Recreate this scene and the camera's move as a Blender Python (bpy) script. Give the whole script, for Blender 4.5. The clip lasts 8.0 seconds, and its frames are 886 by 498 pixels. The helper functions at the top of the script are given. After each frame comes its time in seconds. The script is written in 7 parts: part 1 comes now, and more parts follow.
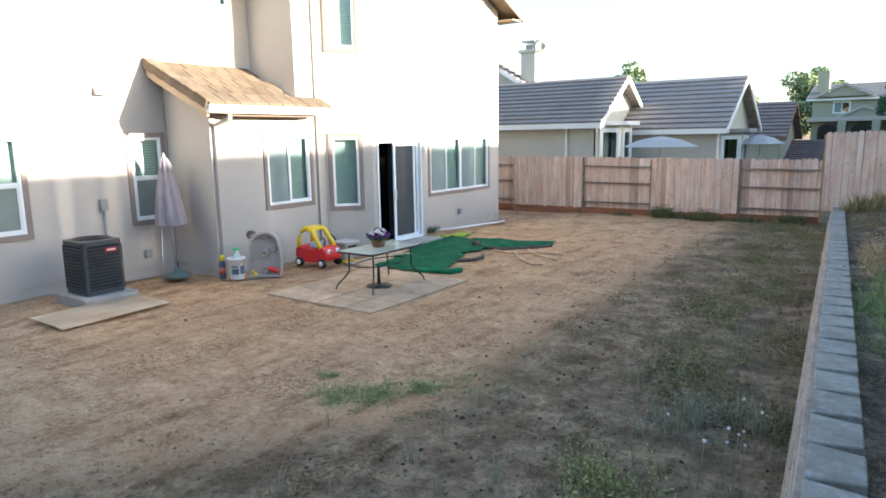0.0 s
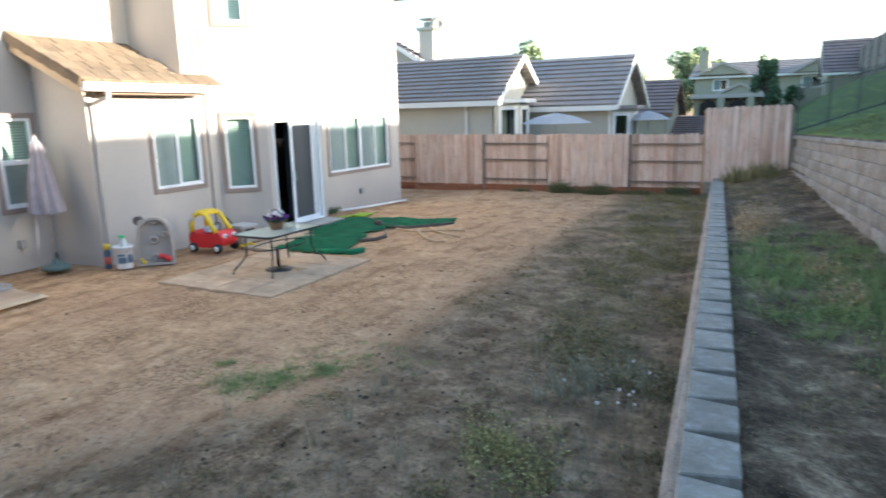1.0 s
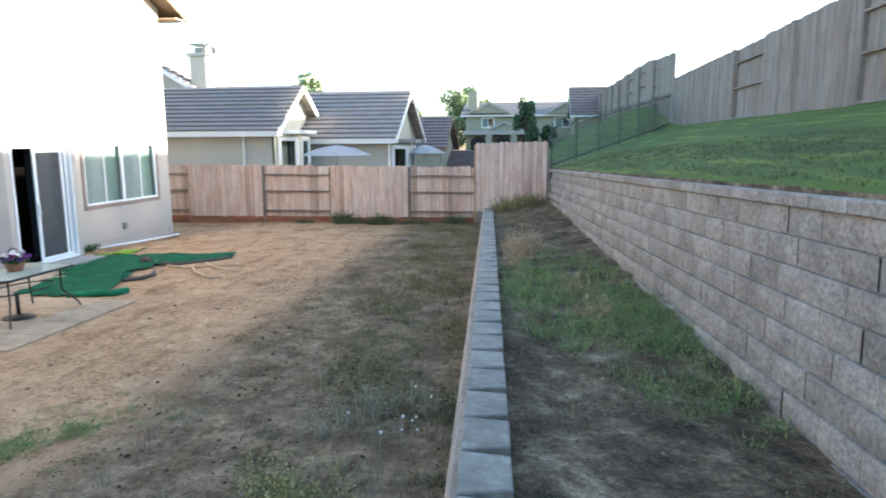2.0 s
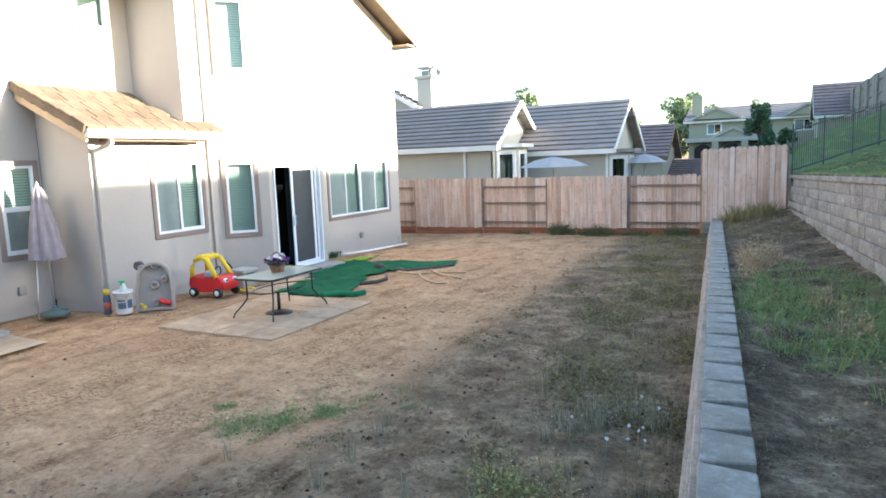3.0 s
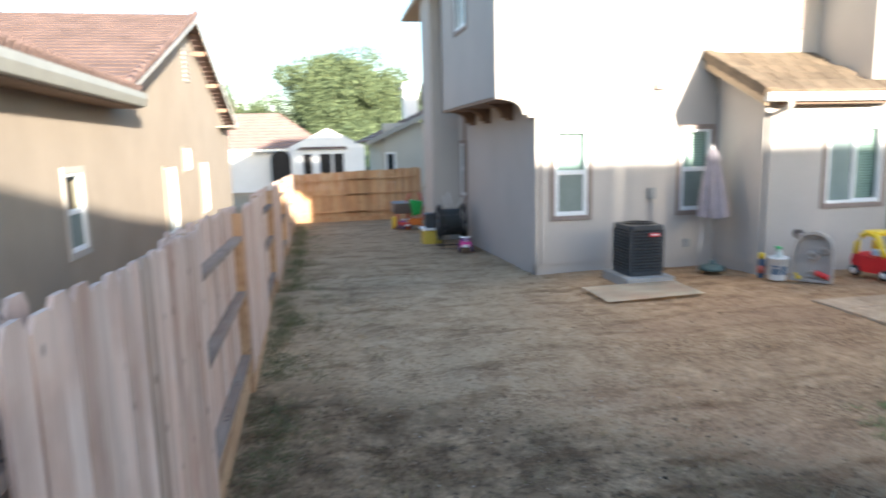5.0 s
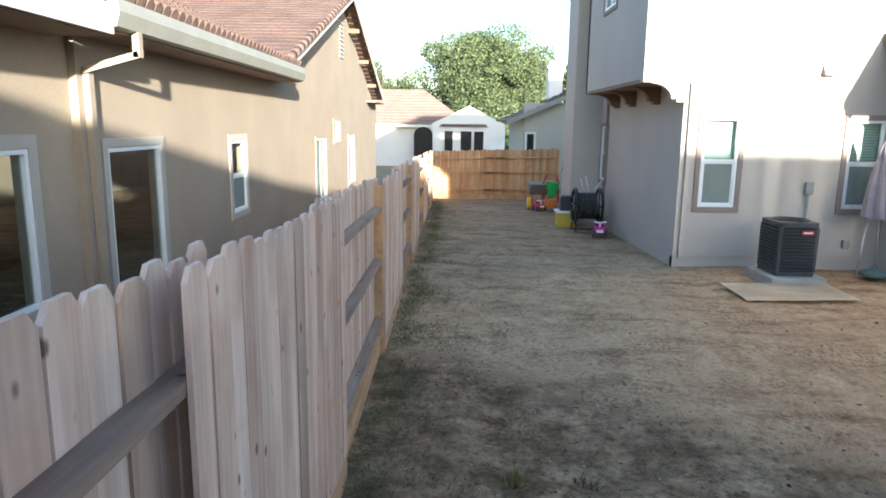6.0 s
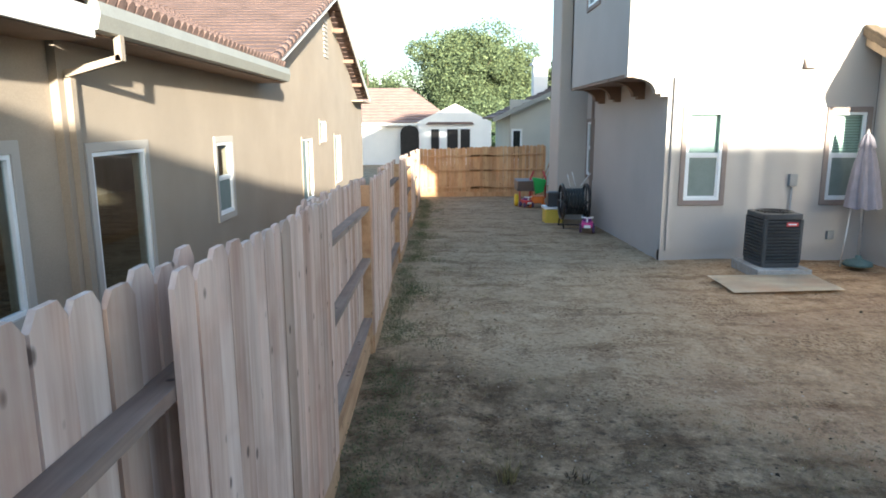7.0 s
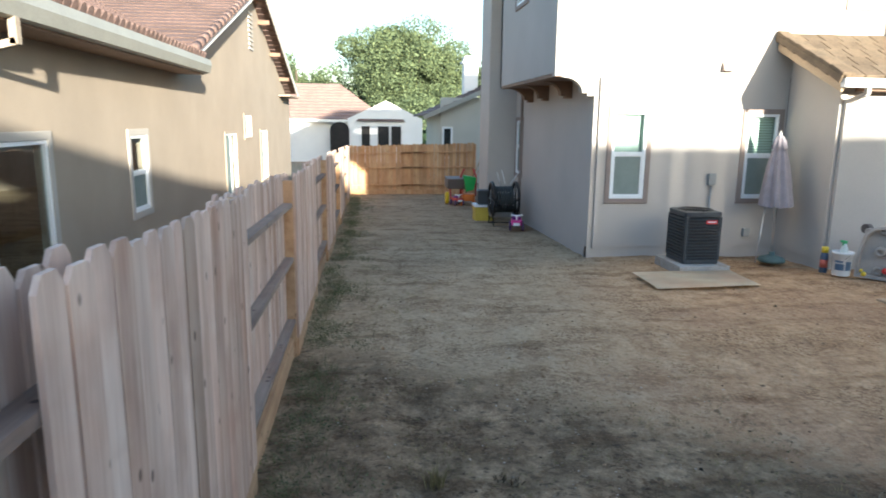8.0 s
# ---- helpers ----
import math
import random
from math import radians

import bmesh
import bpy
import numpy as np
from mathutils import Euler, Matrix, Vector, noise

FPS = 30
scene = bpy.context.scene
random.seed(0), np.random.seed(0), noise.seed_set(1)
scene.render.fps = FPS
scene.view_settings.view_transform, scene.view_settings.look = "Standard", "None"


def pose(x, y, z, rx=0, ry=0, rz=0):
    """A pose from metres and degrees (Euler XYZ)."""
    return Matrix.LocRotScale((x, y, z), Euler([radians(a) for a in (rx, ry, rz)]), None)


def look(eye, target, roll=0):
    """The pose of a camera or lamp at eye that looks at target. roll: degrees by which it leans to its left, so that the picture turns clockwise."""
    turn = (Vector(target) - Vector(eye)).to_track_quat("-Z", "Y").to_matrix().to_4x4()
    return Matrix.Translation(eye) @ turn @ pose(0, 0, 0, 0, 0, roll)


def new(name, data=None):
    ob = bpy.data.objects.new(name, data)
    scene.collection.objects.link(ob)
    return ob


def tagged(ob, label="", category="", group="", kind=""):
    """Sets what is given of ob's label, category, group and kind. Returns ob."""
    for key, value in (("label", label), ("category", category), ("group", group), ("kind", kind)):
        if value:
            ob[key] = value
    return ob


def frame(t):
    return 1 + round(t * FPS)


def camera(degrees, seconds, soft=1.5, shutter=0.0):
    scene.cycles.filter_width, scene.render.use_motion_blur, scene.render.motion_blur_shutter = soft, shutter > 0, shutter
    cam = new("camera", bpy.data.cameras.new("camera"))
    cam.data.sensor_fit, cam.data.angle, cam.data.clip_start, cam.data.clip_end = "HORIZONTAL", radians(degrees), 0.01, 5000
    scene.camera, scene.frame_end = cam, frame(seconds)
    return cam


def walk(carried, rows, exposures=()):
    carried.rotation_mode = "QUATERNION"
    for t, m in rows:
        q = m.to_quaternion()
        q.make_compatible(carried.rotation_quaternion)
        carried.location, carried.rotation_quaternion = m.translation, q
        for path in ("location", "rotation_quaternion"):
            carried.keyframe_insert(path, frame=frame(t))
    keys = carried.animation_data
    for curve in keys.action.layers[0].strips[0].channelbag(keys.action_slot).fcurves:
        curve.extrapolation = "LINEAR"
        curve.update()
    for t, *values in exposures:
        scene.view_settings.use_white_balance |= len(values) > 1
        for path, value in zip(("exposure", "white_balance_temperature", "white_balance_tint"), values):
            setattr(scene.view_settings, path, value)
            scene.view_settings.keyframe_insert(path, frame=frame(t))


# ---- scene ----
cam = camera(67.7, 8.0, soft=1.7, shutter=0.42)
# seconds, eye, target, roll
PATH = [
    (0, (-0.057, 0.135, 2.435), (-1.197, 1.743, 2.099), -1.0),
    (0.5, (-0.016, 0.135, 2.393), (-1.102, 1.779, 2.052), -1.2),
    (1, (-0.012, 0.205, 2.404), (-0.906, 1.949, 2.002), -1.5),
    (1.5, (0.03, 0.292, 2.395), (-0.544, 2.174, 2.037), -0.5),
    (1.7, (0.037, 0.303, 2.402), (-0.404, 2.225, 2.064), 0.1),
    (2.2, (0.03, 0.27, 2.36), (-0.228, 2.228, 2.047), -0.6),
    (2.8, (-0.056, 0.185, 2.322), (-0.922, 1.969, 2.061), -2.2),
    (3, (-0.046, 0.201, 2.315), (-0.945, 1.968, 2.051), -2.2),
    (3.5, (-0.057, 0.206, 2.31), (-0.962, 1.966, 2.021), -1.4),
    (4, (-0.141, 0.101, 2.34), (-1.358, 1.658, 2.029), -0.9),
    (4.5, (-0.31, 0.08, 2.315), (-2.038, 1.039, 2.0), -1.5),
    (5, (-0.26, -0.045, 2.343), (-2.199, 0.332, 2.03), -1.4),
    (5.2, (-0.205, -0.01, 2.342), (-2.168, 0.185, 2.015), 1.1),
    (5.75, (-0.13, -0.025, 2.35), (-2.097, -0.045, 1.992), 1.0),
    (6.3, (-0.088, -0.029, 2.358), (-2.052, -0.047, 1.977), 0.6),
    (6.5, (-0.084, -0.029, 2.359), (-2.047, -0.05, 1.978), 0.4),
    (7, (-0.098, -0.023, 2.36), (-2.063, -0.012, 1.983), -0.2),
    (7.5, (-0.169, -0.024, 2.343), (-2.132, 0.07, 1.969), -0.1),
    (8, (-0.256, 0.029, 2.331), (-2.207, 0.245, 1.949), 0.7),
]
walk(cam, [(t, look(e, g, r)) for t, e, g, r in PATH], exposures=[(0, 2.15, 5850, 10), (1.0, 2.2, 5850, 10), (1.7, 2.42, 5850, 10), (3.0, 2.46, 5850, 10), (3.5, 2.32, 5850, 10), (4.5, 2.32, 5850, 10), (5.0, 2.02, 5800, 10), (6.3, 1.92, 5720, 6), (8, 1.82, 5720, 6)])

# ---- sky and sun: a low evening sun behind the hill fence
SUN_EL, SUN_AZ = radians(9.3), radians(16.5)  # azimuth from +x towards +y
world = bpy.data.worlds.new("world")
scene.world = world
world.use_nodes = True
wn = world.node_tree.nodes
sky = wn.new("ShaderNodeTexSky")
sky.sky_type, sky.sun_disc = "NISHITA", False
sky.sun_elevation, sky.sun_rotation = SUN_EL, math.pi / 2 - SUN_AZ
sky.air_density, sky.dust_density, sky.ozone_density = 1.0, 1.2, 1.5
wn["Background"].inputs[1].default_value = 0.15
world.node_tree.links.new(sky.outputs[0], wn["Background"].inputs[0])
sun = new("sun", bpy.data.lights.new("sun", "SUN"))
sun.data.energy, sun.data.angle, sun.data.color = 6.0, radians(0.9), (1.0, 0.87, 0.68)
to_sun = Vector((math.cos(SUN_EL) * math.cos(SUN_AZ), math.cos(SUN_EL) * math.sin(SUN_AZ), math.sin(SUN_EL)))
sun.matrix_world = Matrix.Translation((60, 20, 30)) @ to_sun.to_track_quat("Z", "Y").to_matrix().to_4x4()


# ---- materials
def nodes_of(name):
    m = bpy.data.materials.new(name)
    m.use_nodes = True
    return m, m.node_tree.nodes, m.node_tree.links


def ramp(n, l, fac, stops):
    r = n.new("ShaderNodeValToRGB")
    while len(r.color_ramp.elements) < len(stops):
        r.color_ramp.elements.new(0.5)
    for e, (p, c) in zip(r.color_ramp.elements, stops):
        e.position, e.color = p, (*c, 1)
    l.new(fac, r.inputs[0])
    return r.outputs[0]


def noise_of(n, l, vec, scale, detail=4, rough=0.6):
    t = n.new("ShaderNodeTexNoise")
    t.inputs["Scale"].default_value, t.inputs["Detail"].default_value, t.inputs["Roughness"].default_value = scale, detail, rough
    l.new(vec, t.inputs["Vector"])
    return t.outputs["Fac"]


def mixed(n, l, fac, a, b, mode="MIX"):
    m = n.new("ShaderNodeMix")
    m.data_type, m.blend_type = "RGBA", mode
    for s, v in ((m.inputs[0], fac), (m.inputs[6], a), (m.inputs[7], b)):
        if isinstance(v, (int, float)):
            s.default_value = v
        elif isinstance(v, tuple):
            s.default_value = (*v, 1)
        else:
            l.new(v, s)
    return m.outputs[2]


def math_of(n, l, op, a, b=0.0, clamp=False):
    m = n.new("ShaderNodeMath")
    m.operation, m.use_clamp = op, clamp
    for s, v in ((m.inputs[0], a), (m.inputs[1], b)):
        if isinstance(v, (int, float)):
            s.default_value = v
        else:
            l.new(v, s)
    return m.outputs[0]


def stretched(n, l, vec, sx, sy, sz):
    m = n.new("ShaderNodeMapping")
    m.inputs["Scale"].default_value = (sx, sy, sz)
    l.new(vec, m.inputs["Vector"])
    return m.outputs[0]


def scaled(c, k):
    return tuple(min(1, v * k) for v in c)


def surface(name, color, rough=0.8, vary=0.2, scale=1.5, grain=40, bump=0.3, depth=0.01, metal=0.0, tint=0.0, stretch=(1, 1, 1), dirt=None):
    """A procedural surface: broad stains, fine grain, relief, and a tint that differs from piece to piece. dirt: colour
    laid on in patches, soiling and the lawn's painted sun streaks.
    """
    m, n, l = nodes_of(name)
    b = n["Principled BSDF"]
    pos = n.new("ShaderNodeNewGeometry").outputs["Position"]
    vec = stretched(n, l, pos, *stretch)
    big, fine = noise_of(n, l, vec, scale), noise_of(n, l, vec, grain, 3)
    c = ramp(n, l, big, [(0.3, scaled(color, 1 - vary)), (0.7, scaled(color, 1 + vary))])
    c = mixed(n, l, 0.55, c, ramp(n, l, fine, [(0.3, (0.5 - vary,) * 3), (0.7, (0.5 + vary,) * 3)]), "OVERLAY")
    if dirt:
        d = ramp(n, l, noise_of(n, l, vec, scale * 2.3, 6), [(0.52, (0, 0, 0)), (0.72, (1, 1, 1))])
        c = mixed(n, l, d, c, dirt)
    if tint:
        r = n.new("ShaderNodeObjectInfo").outputs["Random"]
        c = mixed(n, l, 1.0, c, ramp(n, l, r, [(0, (1 - tint, 1 - tint * 1.1, 1 - tint * 1.2)), (0.5, (1, 0.97, 0.95)), (1, (1, 1, 1))]), "MULTIPLY")
    l.new(c, b.inputs["Base Color"])
    b.inputs["Roughness"].default_value, b.inputs["Metallic"].default_value = rough, metal
    if bump:
        u = n.new("ShaderNodeBump")
        u.inputs["Strength"].default_value, u.inputs["Distance"].default_value = bump, depth
        l.new(fine, u.inputs["Height"])
        l.new(u.outputs[0], b.inputs["Normal"])
    return m


def wood(name, light, dark, tint=0.25, along="Z", knots=True):
    """Sawn boards with long grain, grey weathering, knots and a tone of their own."""
    m, n, l = nodes_of(name)
    b = n["Principled BSDF"]
    pos = n.new("ShaderNodeNewGeometry").outputs["Position"]
    info = n.new("ShaderNodeObjectInfo").outputs["Random"]
    off = n.new("ShaderNodeVectorMath")
    off.operation = "ADD"
    cmb = n.new("ShaderNodeCombineXYZ")
    l.new(math_of(n, l, "MULTIPLY", info, 40.0), cmb.inputs[0 if along != "X" else 1])
    l.new(math_of(n, l, "MULTIPLY", info, 23.0), cmb.inputs[2])
    l.new(pos, off.inputs[0])
    l.new(cmb.outputs[0], off.inputs[1])
    s = {"Z": (1, 1, 0.06), "X": (0.06, 1, 1), "Y": (1, 0.06, 1)}[along]
    vec = stretched(n, l, off.outputs[0], *s)
    g1, g2 = noise_of(n, l, vec, 11, 3, 0.5), noise_of(n, l, vec, 70, 3)
    c = ramp(n, l, g1, [(0.22, dark), (0.6, light)])
    c = mixed(n, l, 0.22, c, ramp(n, l, g2, [(0.35, (0.3,) * 3), (0.65, (0.7,) * 3)]), "OVERLAY")
    if knots:
        v = n.new("ShaderNodeTexVoronoi")
        v.inputs["Scale"].default_value = 3.2
        l.new(stretched(n, l, off.outputs[0], 2.4, 2.4, 1.5), v.inputs["Vector"])
        c = mixed(n, l, ramp(n, l, v.outputs["Distance"], [(0.075, (0.9,) * 3), (0.13, (0, 0, 0))]), c, scaled(dark, 0.34))
    stain = ramp(n, l, noise_of(n, l, off.outputs[0], 2.2, 4), [(0.48, (0, 0, 0)), (0.75, (0.5,) * 3)])
    c = mixed(n, l, stain, c, scaled(dark, 0.8))
    blush = ramp(n, l, noise_of(n, l, off.outputs[0], 1.3, 3), [(0.45, (0, 0, 0)), (0.68, (0.55,) * 3)])
    c = mixed(n, l, blush, c, mixed(n, l, 1.0, c, (0.9, 0.69, 0.58), "MULTIPLY"))
    c = mixed(n, l, 1.0, c, ramp(n, l, info, [(0, (1 - tint, 1 - tint * 1.15, 1 - tint * 1.3)), (0.15, (0.86, 0.76, 0.70)), (0.4, (0.93, 0.91, 0.89)), (0.7, (1, 0.93, 0.88)), (1, (1, 1, 1))]), "MULTIPLY")
    l.new(c, b.inputs["Base Color"])
    b.inputs["Roughness"].default_value = 0.9
    u = n.new("ShaderNodeBump")
    u.inputs["Strength"].default_value, u.inputs["Distance"].default_value = 0.35, 0.004
    l.new(g1, u.inputs["Height"])
    l.new(u.outputs[0], b.inputs["Normal"])
    return m


def plain(name, color, rough=0.5, metal=0.0, vary=0.08, bump=0.0):
    return surface(name, color, rough, vary, 4.0, 60, bump, 0.004, metal)


def glass(name, tint):
    """A thin window pane: clear, with a sky-catching gloss."""
    m, n, l = nodes_of(name)
    n.remove(n["Principled BSDF"])
    out, mx, tr, gl, fr = (n[x] if x == "Material Output" else n.new(x) for x in ("Material Output", "ShaderNodeMixShader", "ShaderNodeBsdfTransparent", "ShaderNodeBsdfGlossy", "ShaderNodeLayerWeight"))
    tr.inputs[0].default_value = (*tint, 1)
    gl.inputs["Roughness"].default_value = 0.03
    edge = math_of(n, l, "POWER", fr.outputs["Facing"], 4.0)
    l.new(math_of(n, l, "MULTIPLY_ADD", edge, 0.6), mx.inputs[0])
    mx.inputs[0].links[0].from_node.inputs[2].default_value = 0.05
    fr.inputs["Blend"].default_value = 0.5
    l.new(tr.outputs[0], mx.inputs[1])
    l.new(gl.outputs[0], mx.inputs[2])
    l.new(mx.outputs[0], out.inputs["Surface"])
    return m


def yard_soil(name):
    """Trodden tan dirt, a harder buff side yard, and dark weedy dirt towards the low wall, all crumbly and littered."""
    m, n, l = nodes_of(name)
    b = n["Principled BSDF"]
    pos = n.new("ShaderNodeNewGeometry").outputs["Position"]
    xyz = n.new("ShaderNodeSeparateXYZ")
    l.new(pos, xyz.inputs[0])
    X, Y = xyz.outputs["X"], xyz.outputs["Y"]
    big, mid, fine = noise_of(n, l, pos, 0.55, 5), noise_of(n, l, pos, 3.2, 6, 0.7), noise_of(n, l, pos, 19, 5, 0.7)
    grit = noise_of(n, l, pos, 110, 2)

    def veil(c, fac, lo, hi, top, colour):
        return mixed(n, l, ramp(n, l, fac, [(lo, (0, 0, 0)), (hi, (top,) * 3)]), c, colour)

    def times(a, q):
        return math_of(n, l, "MULTIPLY", a, q)

    def plus(a, q):
        return math_of(n, l, "ADD", a, q)

    tan = ramp(n, l, mid, [(0.28, (0.295, 0.18, 0.102)), (0.5, (0.455, 0.295, 0.163)), (0.72, (0.57, 0.40, 0.24))])
    tan = veil(tan, big, 0.46, 0.62, 0.6, (0.36, 0.225, 0.135))
    buff = ramp(n, l, mid, [(0.28, (0.245, 0.19, 0.12)), (0.5, (0.36, 0.288, 0.19)), (0.72, (0.455, 0.375, 0.262))])
    buff = veil(buff, big, 0.46, 0.62, 0.45, (0.27, 0.205, 0.13))
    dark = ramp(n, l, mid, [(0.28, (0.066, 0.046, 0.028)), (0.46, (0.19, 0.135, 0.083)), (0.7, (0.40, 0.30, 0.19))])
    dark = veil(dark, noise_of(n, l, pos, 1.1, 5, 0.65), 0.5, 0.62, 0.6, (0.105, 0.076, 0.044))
    wob = plus(times(math_of(n, l, "SUBTRACT", mid, 0.5), 1.5), times(math_of(n, l, "SUBTRACT", fine, 0.5), 1.1))
    # the side yard is harder and paler than the dirt before the house
    side_f = times(plus(math_of(n, l, "SUBTRACT", plus(times(X, -0.42), 0.3), Y), times(wob, 1.3)), 0.42)
    side_f = times(math_of(n, l, "ADD", side_f, 0.3, True), 0.82)
    c = mixed(n, l, side_f, tan, buff)
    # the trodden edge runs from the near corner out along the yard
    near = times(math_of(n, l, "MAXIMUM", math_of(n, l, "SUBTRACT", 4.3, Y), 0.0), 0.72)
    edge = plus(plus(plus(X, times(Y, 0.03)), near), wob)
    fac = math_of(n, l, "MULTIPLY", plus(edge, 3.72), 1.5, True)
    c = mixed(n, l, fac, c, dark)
    c = mixed(n, l, 0.5, c, ramp(n, l, fine, [(0.3, (0.22,) * 3), (0.7, (0.76,) * 3)]), "OVERLAY")
    # foot and wheel tracks, crumbs, damp spots and pale dust
    track = noise_of(n, l, stretched(n, l, pos, 1.5, 0.45, 1.0), 2.1, 5, 0.6)
    c = mixed(n, l, ramp(n, l, track, [(0.52, (0, 0, 0)), (0.66, (0.75,) * 3)]), c, mixed(n, l, 1.0, c, (0.58, 0.51, 0.45), "MULTIPLY"))
    scuff = noise_of(n, l, stretched(n, l, pos, 0.8, 1.3, 1.0), 5.5, 7, 0.75)
    c = mixed(n, l, ramp(n, l, scuff, [(0.55, (0, 0, 0)), (0.66, (0.7,) * 3)]), c, mixed(n, l, 1.0, c, (0.52, 0.44, 0.38), "MULTIPLY"))
    litter = noise_of(n, l, stretched(n, l, pos, 1.0, 0.7, 1.0), 13, 6, 0.78)
    c = mixed(n, l, times(ramp(n, l, litter, [(0.54, (0, 0, 0)), (0.63, (0.85,) * 3)]), plus(times(fac, 0.6), 0.35)), c, (0.05, 0.038, 0.026))
    c = veil(c, noise_of(n, l, pos, 9, 5, 0.7), 0.58, 0.72, 0.5, mixed(n, l, fac, (0.52, 0.40, 0.265), (0.33, 0.27, 0.195)))
    c = veil(c, grit, 0.66, 0.72, 0.4, (0.56, 0.50, 0.41))
    # crumbled dark patches gathered in drifts
    drift = times(ramp(n, l, noise_of(n, l, stretched(n, l, pos, 1.0, 0.8, 1.0), 1.25, 4, 0.6), [(0.47, (0, 0, 0)), (0.6, (1, 1, 1))]), ramp(n, l, noise_of(n, l, pos, 24, 5, 0.8), [(0.5, (0, 0, 0)), (0.58, (0.8,) * 3)]))
    c = mixed(n, l, drift, c, mixed(n, l, 1.0, c, (0.34, 0.27, 0.22), "MULTIPLY"))
    l.new(c, b.inputs["Base Color"])
    b.inputs["Roughness"].default_value = 0.95
    b.inputs["Specular IOR Level"].default_value = 0.15
    u = n.new("ShaderNodeBump")
    u.inputs["Strength"].default_value, u.inputs["Distance"].default_value = 0.8, 0.025
    l.new(plus(plus(mid, times(scuff, 0.8)), times(fine, 0.7)), u.inputs["Height"])
    l.new(u.outputs[0], b.inputs["Normal"])
    return m


def bed_soil(name):
    """Dark broken soil with dry tan crusts and dead litter."""
    m, n, l = nodes_of(name)
    b = n["Principled BSDF"]
    pos = n.new("ShaderNodeNewGeometry").outputs["Position"]
    mid, fine = noise_of(n, l, pos, 2.6, 6, 0.72), noise_of(n, l, pos, 28, 5, 0.75)
    c = ramp(n, l, mid, [(0.32, (0.036, 0.025, 0.015)), (0.47, (0.105, 0.073, 0.044)), (0.57, (0.19, 0.138, 0.085)), (0.68, (0.36, 0.28, 0.18))])
    c = mixed(n, l, 0.8, c, ramp(n, l, fine, [(0.3, (0.18,) * 3), (0.7, (0.8,) * 3)]), "OVERLAY")
    c = mixed(n, l, ramp(n, l, noise_of(n, l, pos, 11, 6, 0.75), [(0.55, (0, 0, 0)), (0.65, (0.7,) * 3)]), c, (0.03, 0.024, 0.017))
    c = mixed(n, l, ramp(n, l, noise_of(n, l, pos, 70, 2), [(0.62, (0, 0, 0)), (0.69, (0.6,) * 3)]), c, (0.34, 0.29, 0.22))
    l.new(c, b.inputs["Base Color"])
    b.inputs["Roughness"].default_value = 0.95
    b.inputs["Specular IOR Level"].default_value = 0.15
    u = n.new("ShaderNodeBump")
    u.inputs["Strength"].default_value, u.inputs["Distance"].default_value = 0.8, 0.025
    l.new(math_of(n, l, "ADD", mid, math_of(n, l, "MULTIPLY", fine, 0.6)), u.inputs["Height"])
    l.new(u.outputs[0], b.inputs["Normal"])
    return m


def leafy(name, a, b_, rough=0.7):
    """Leaves or blades: each one its own shade."""
    m, n, l = nodes_of(name)
    b = n["Principled BSDF"]
    r = n.new("ShaderNodeNewGeometry").outputs["Random Per Island"]
    l.new(ramp(n, l, r, [(0.0, a), (1.0, b_)]), b.inputs["Base Color"])
    b.inputs["Roughness"].default_value = rough
    b.inputs["Specular IOR Level"].default_value = 0.2
    return m


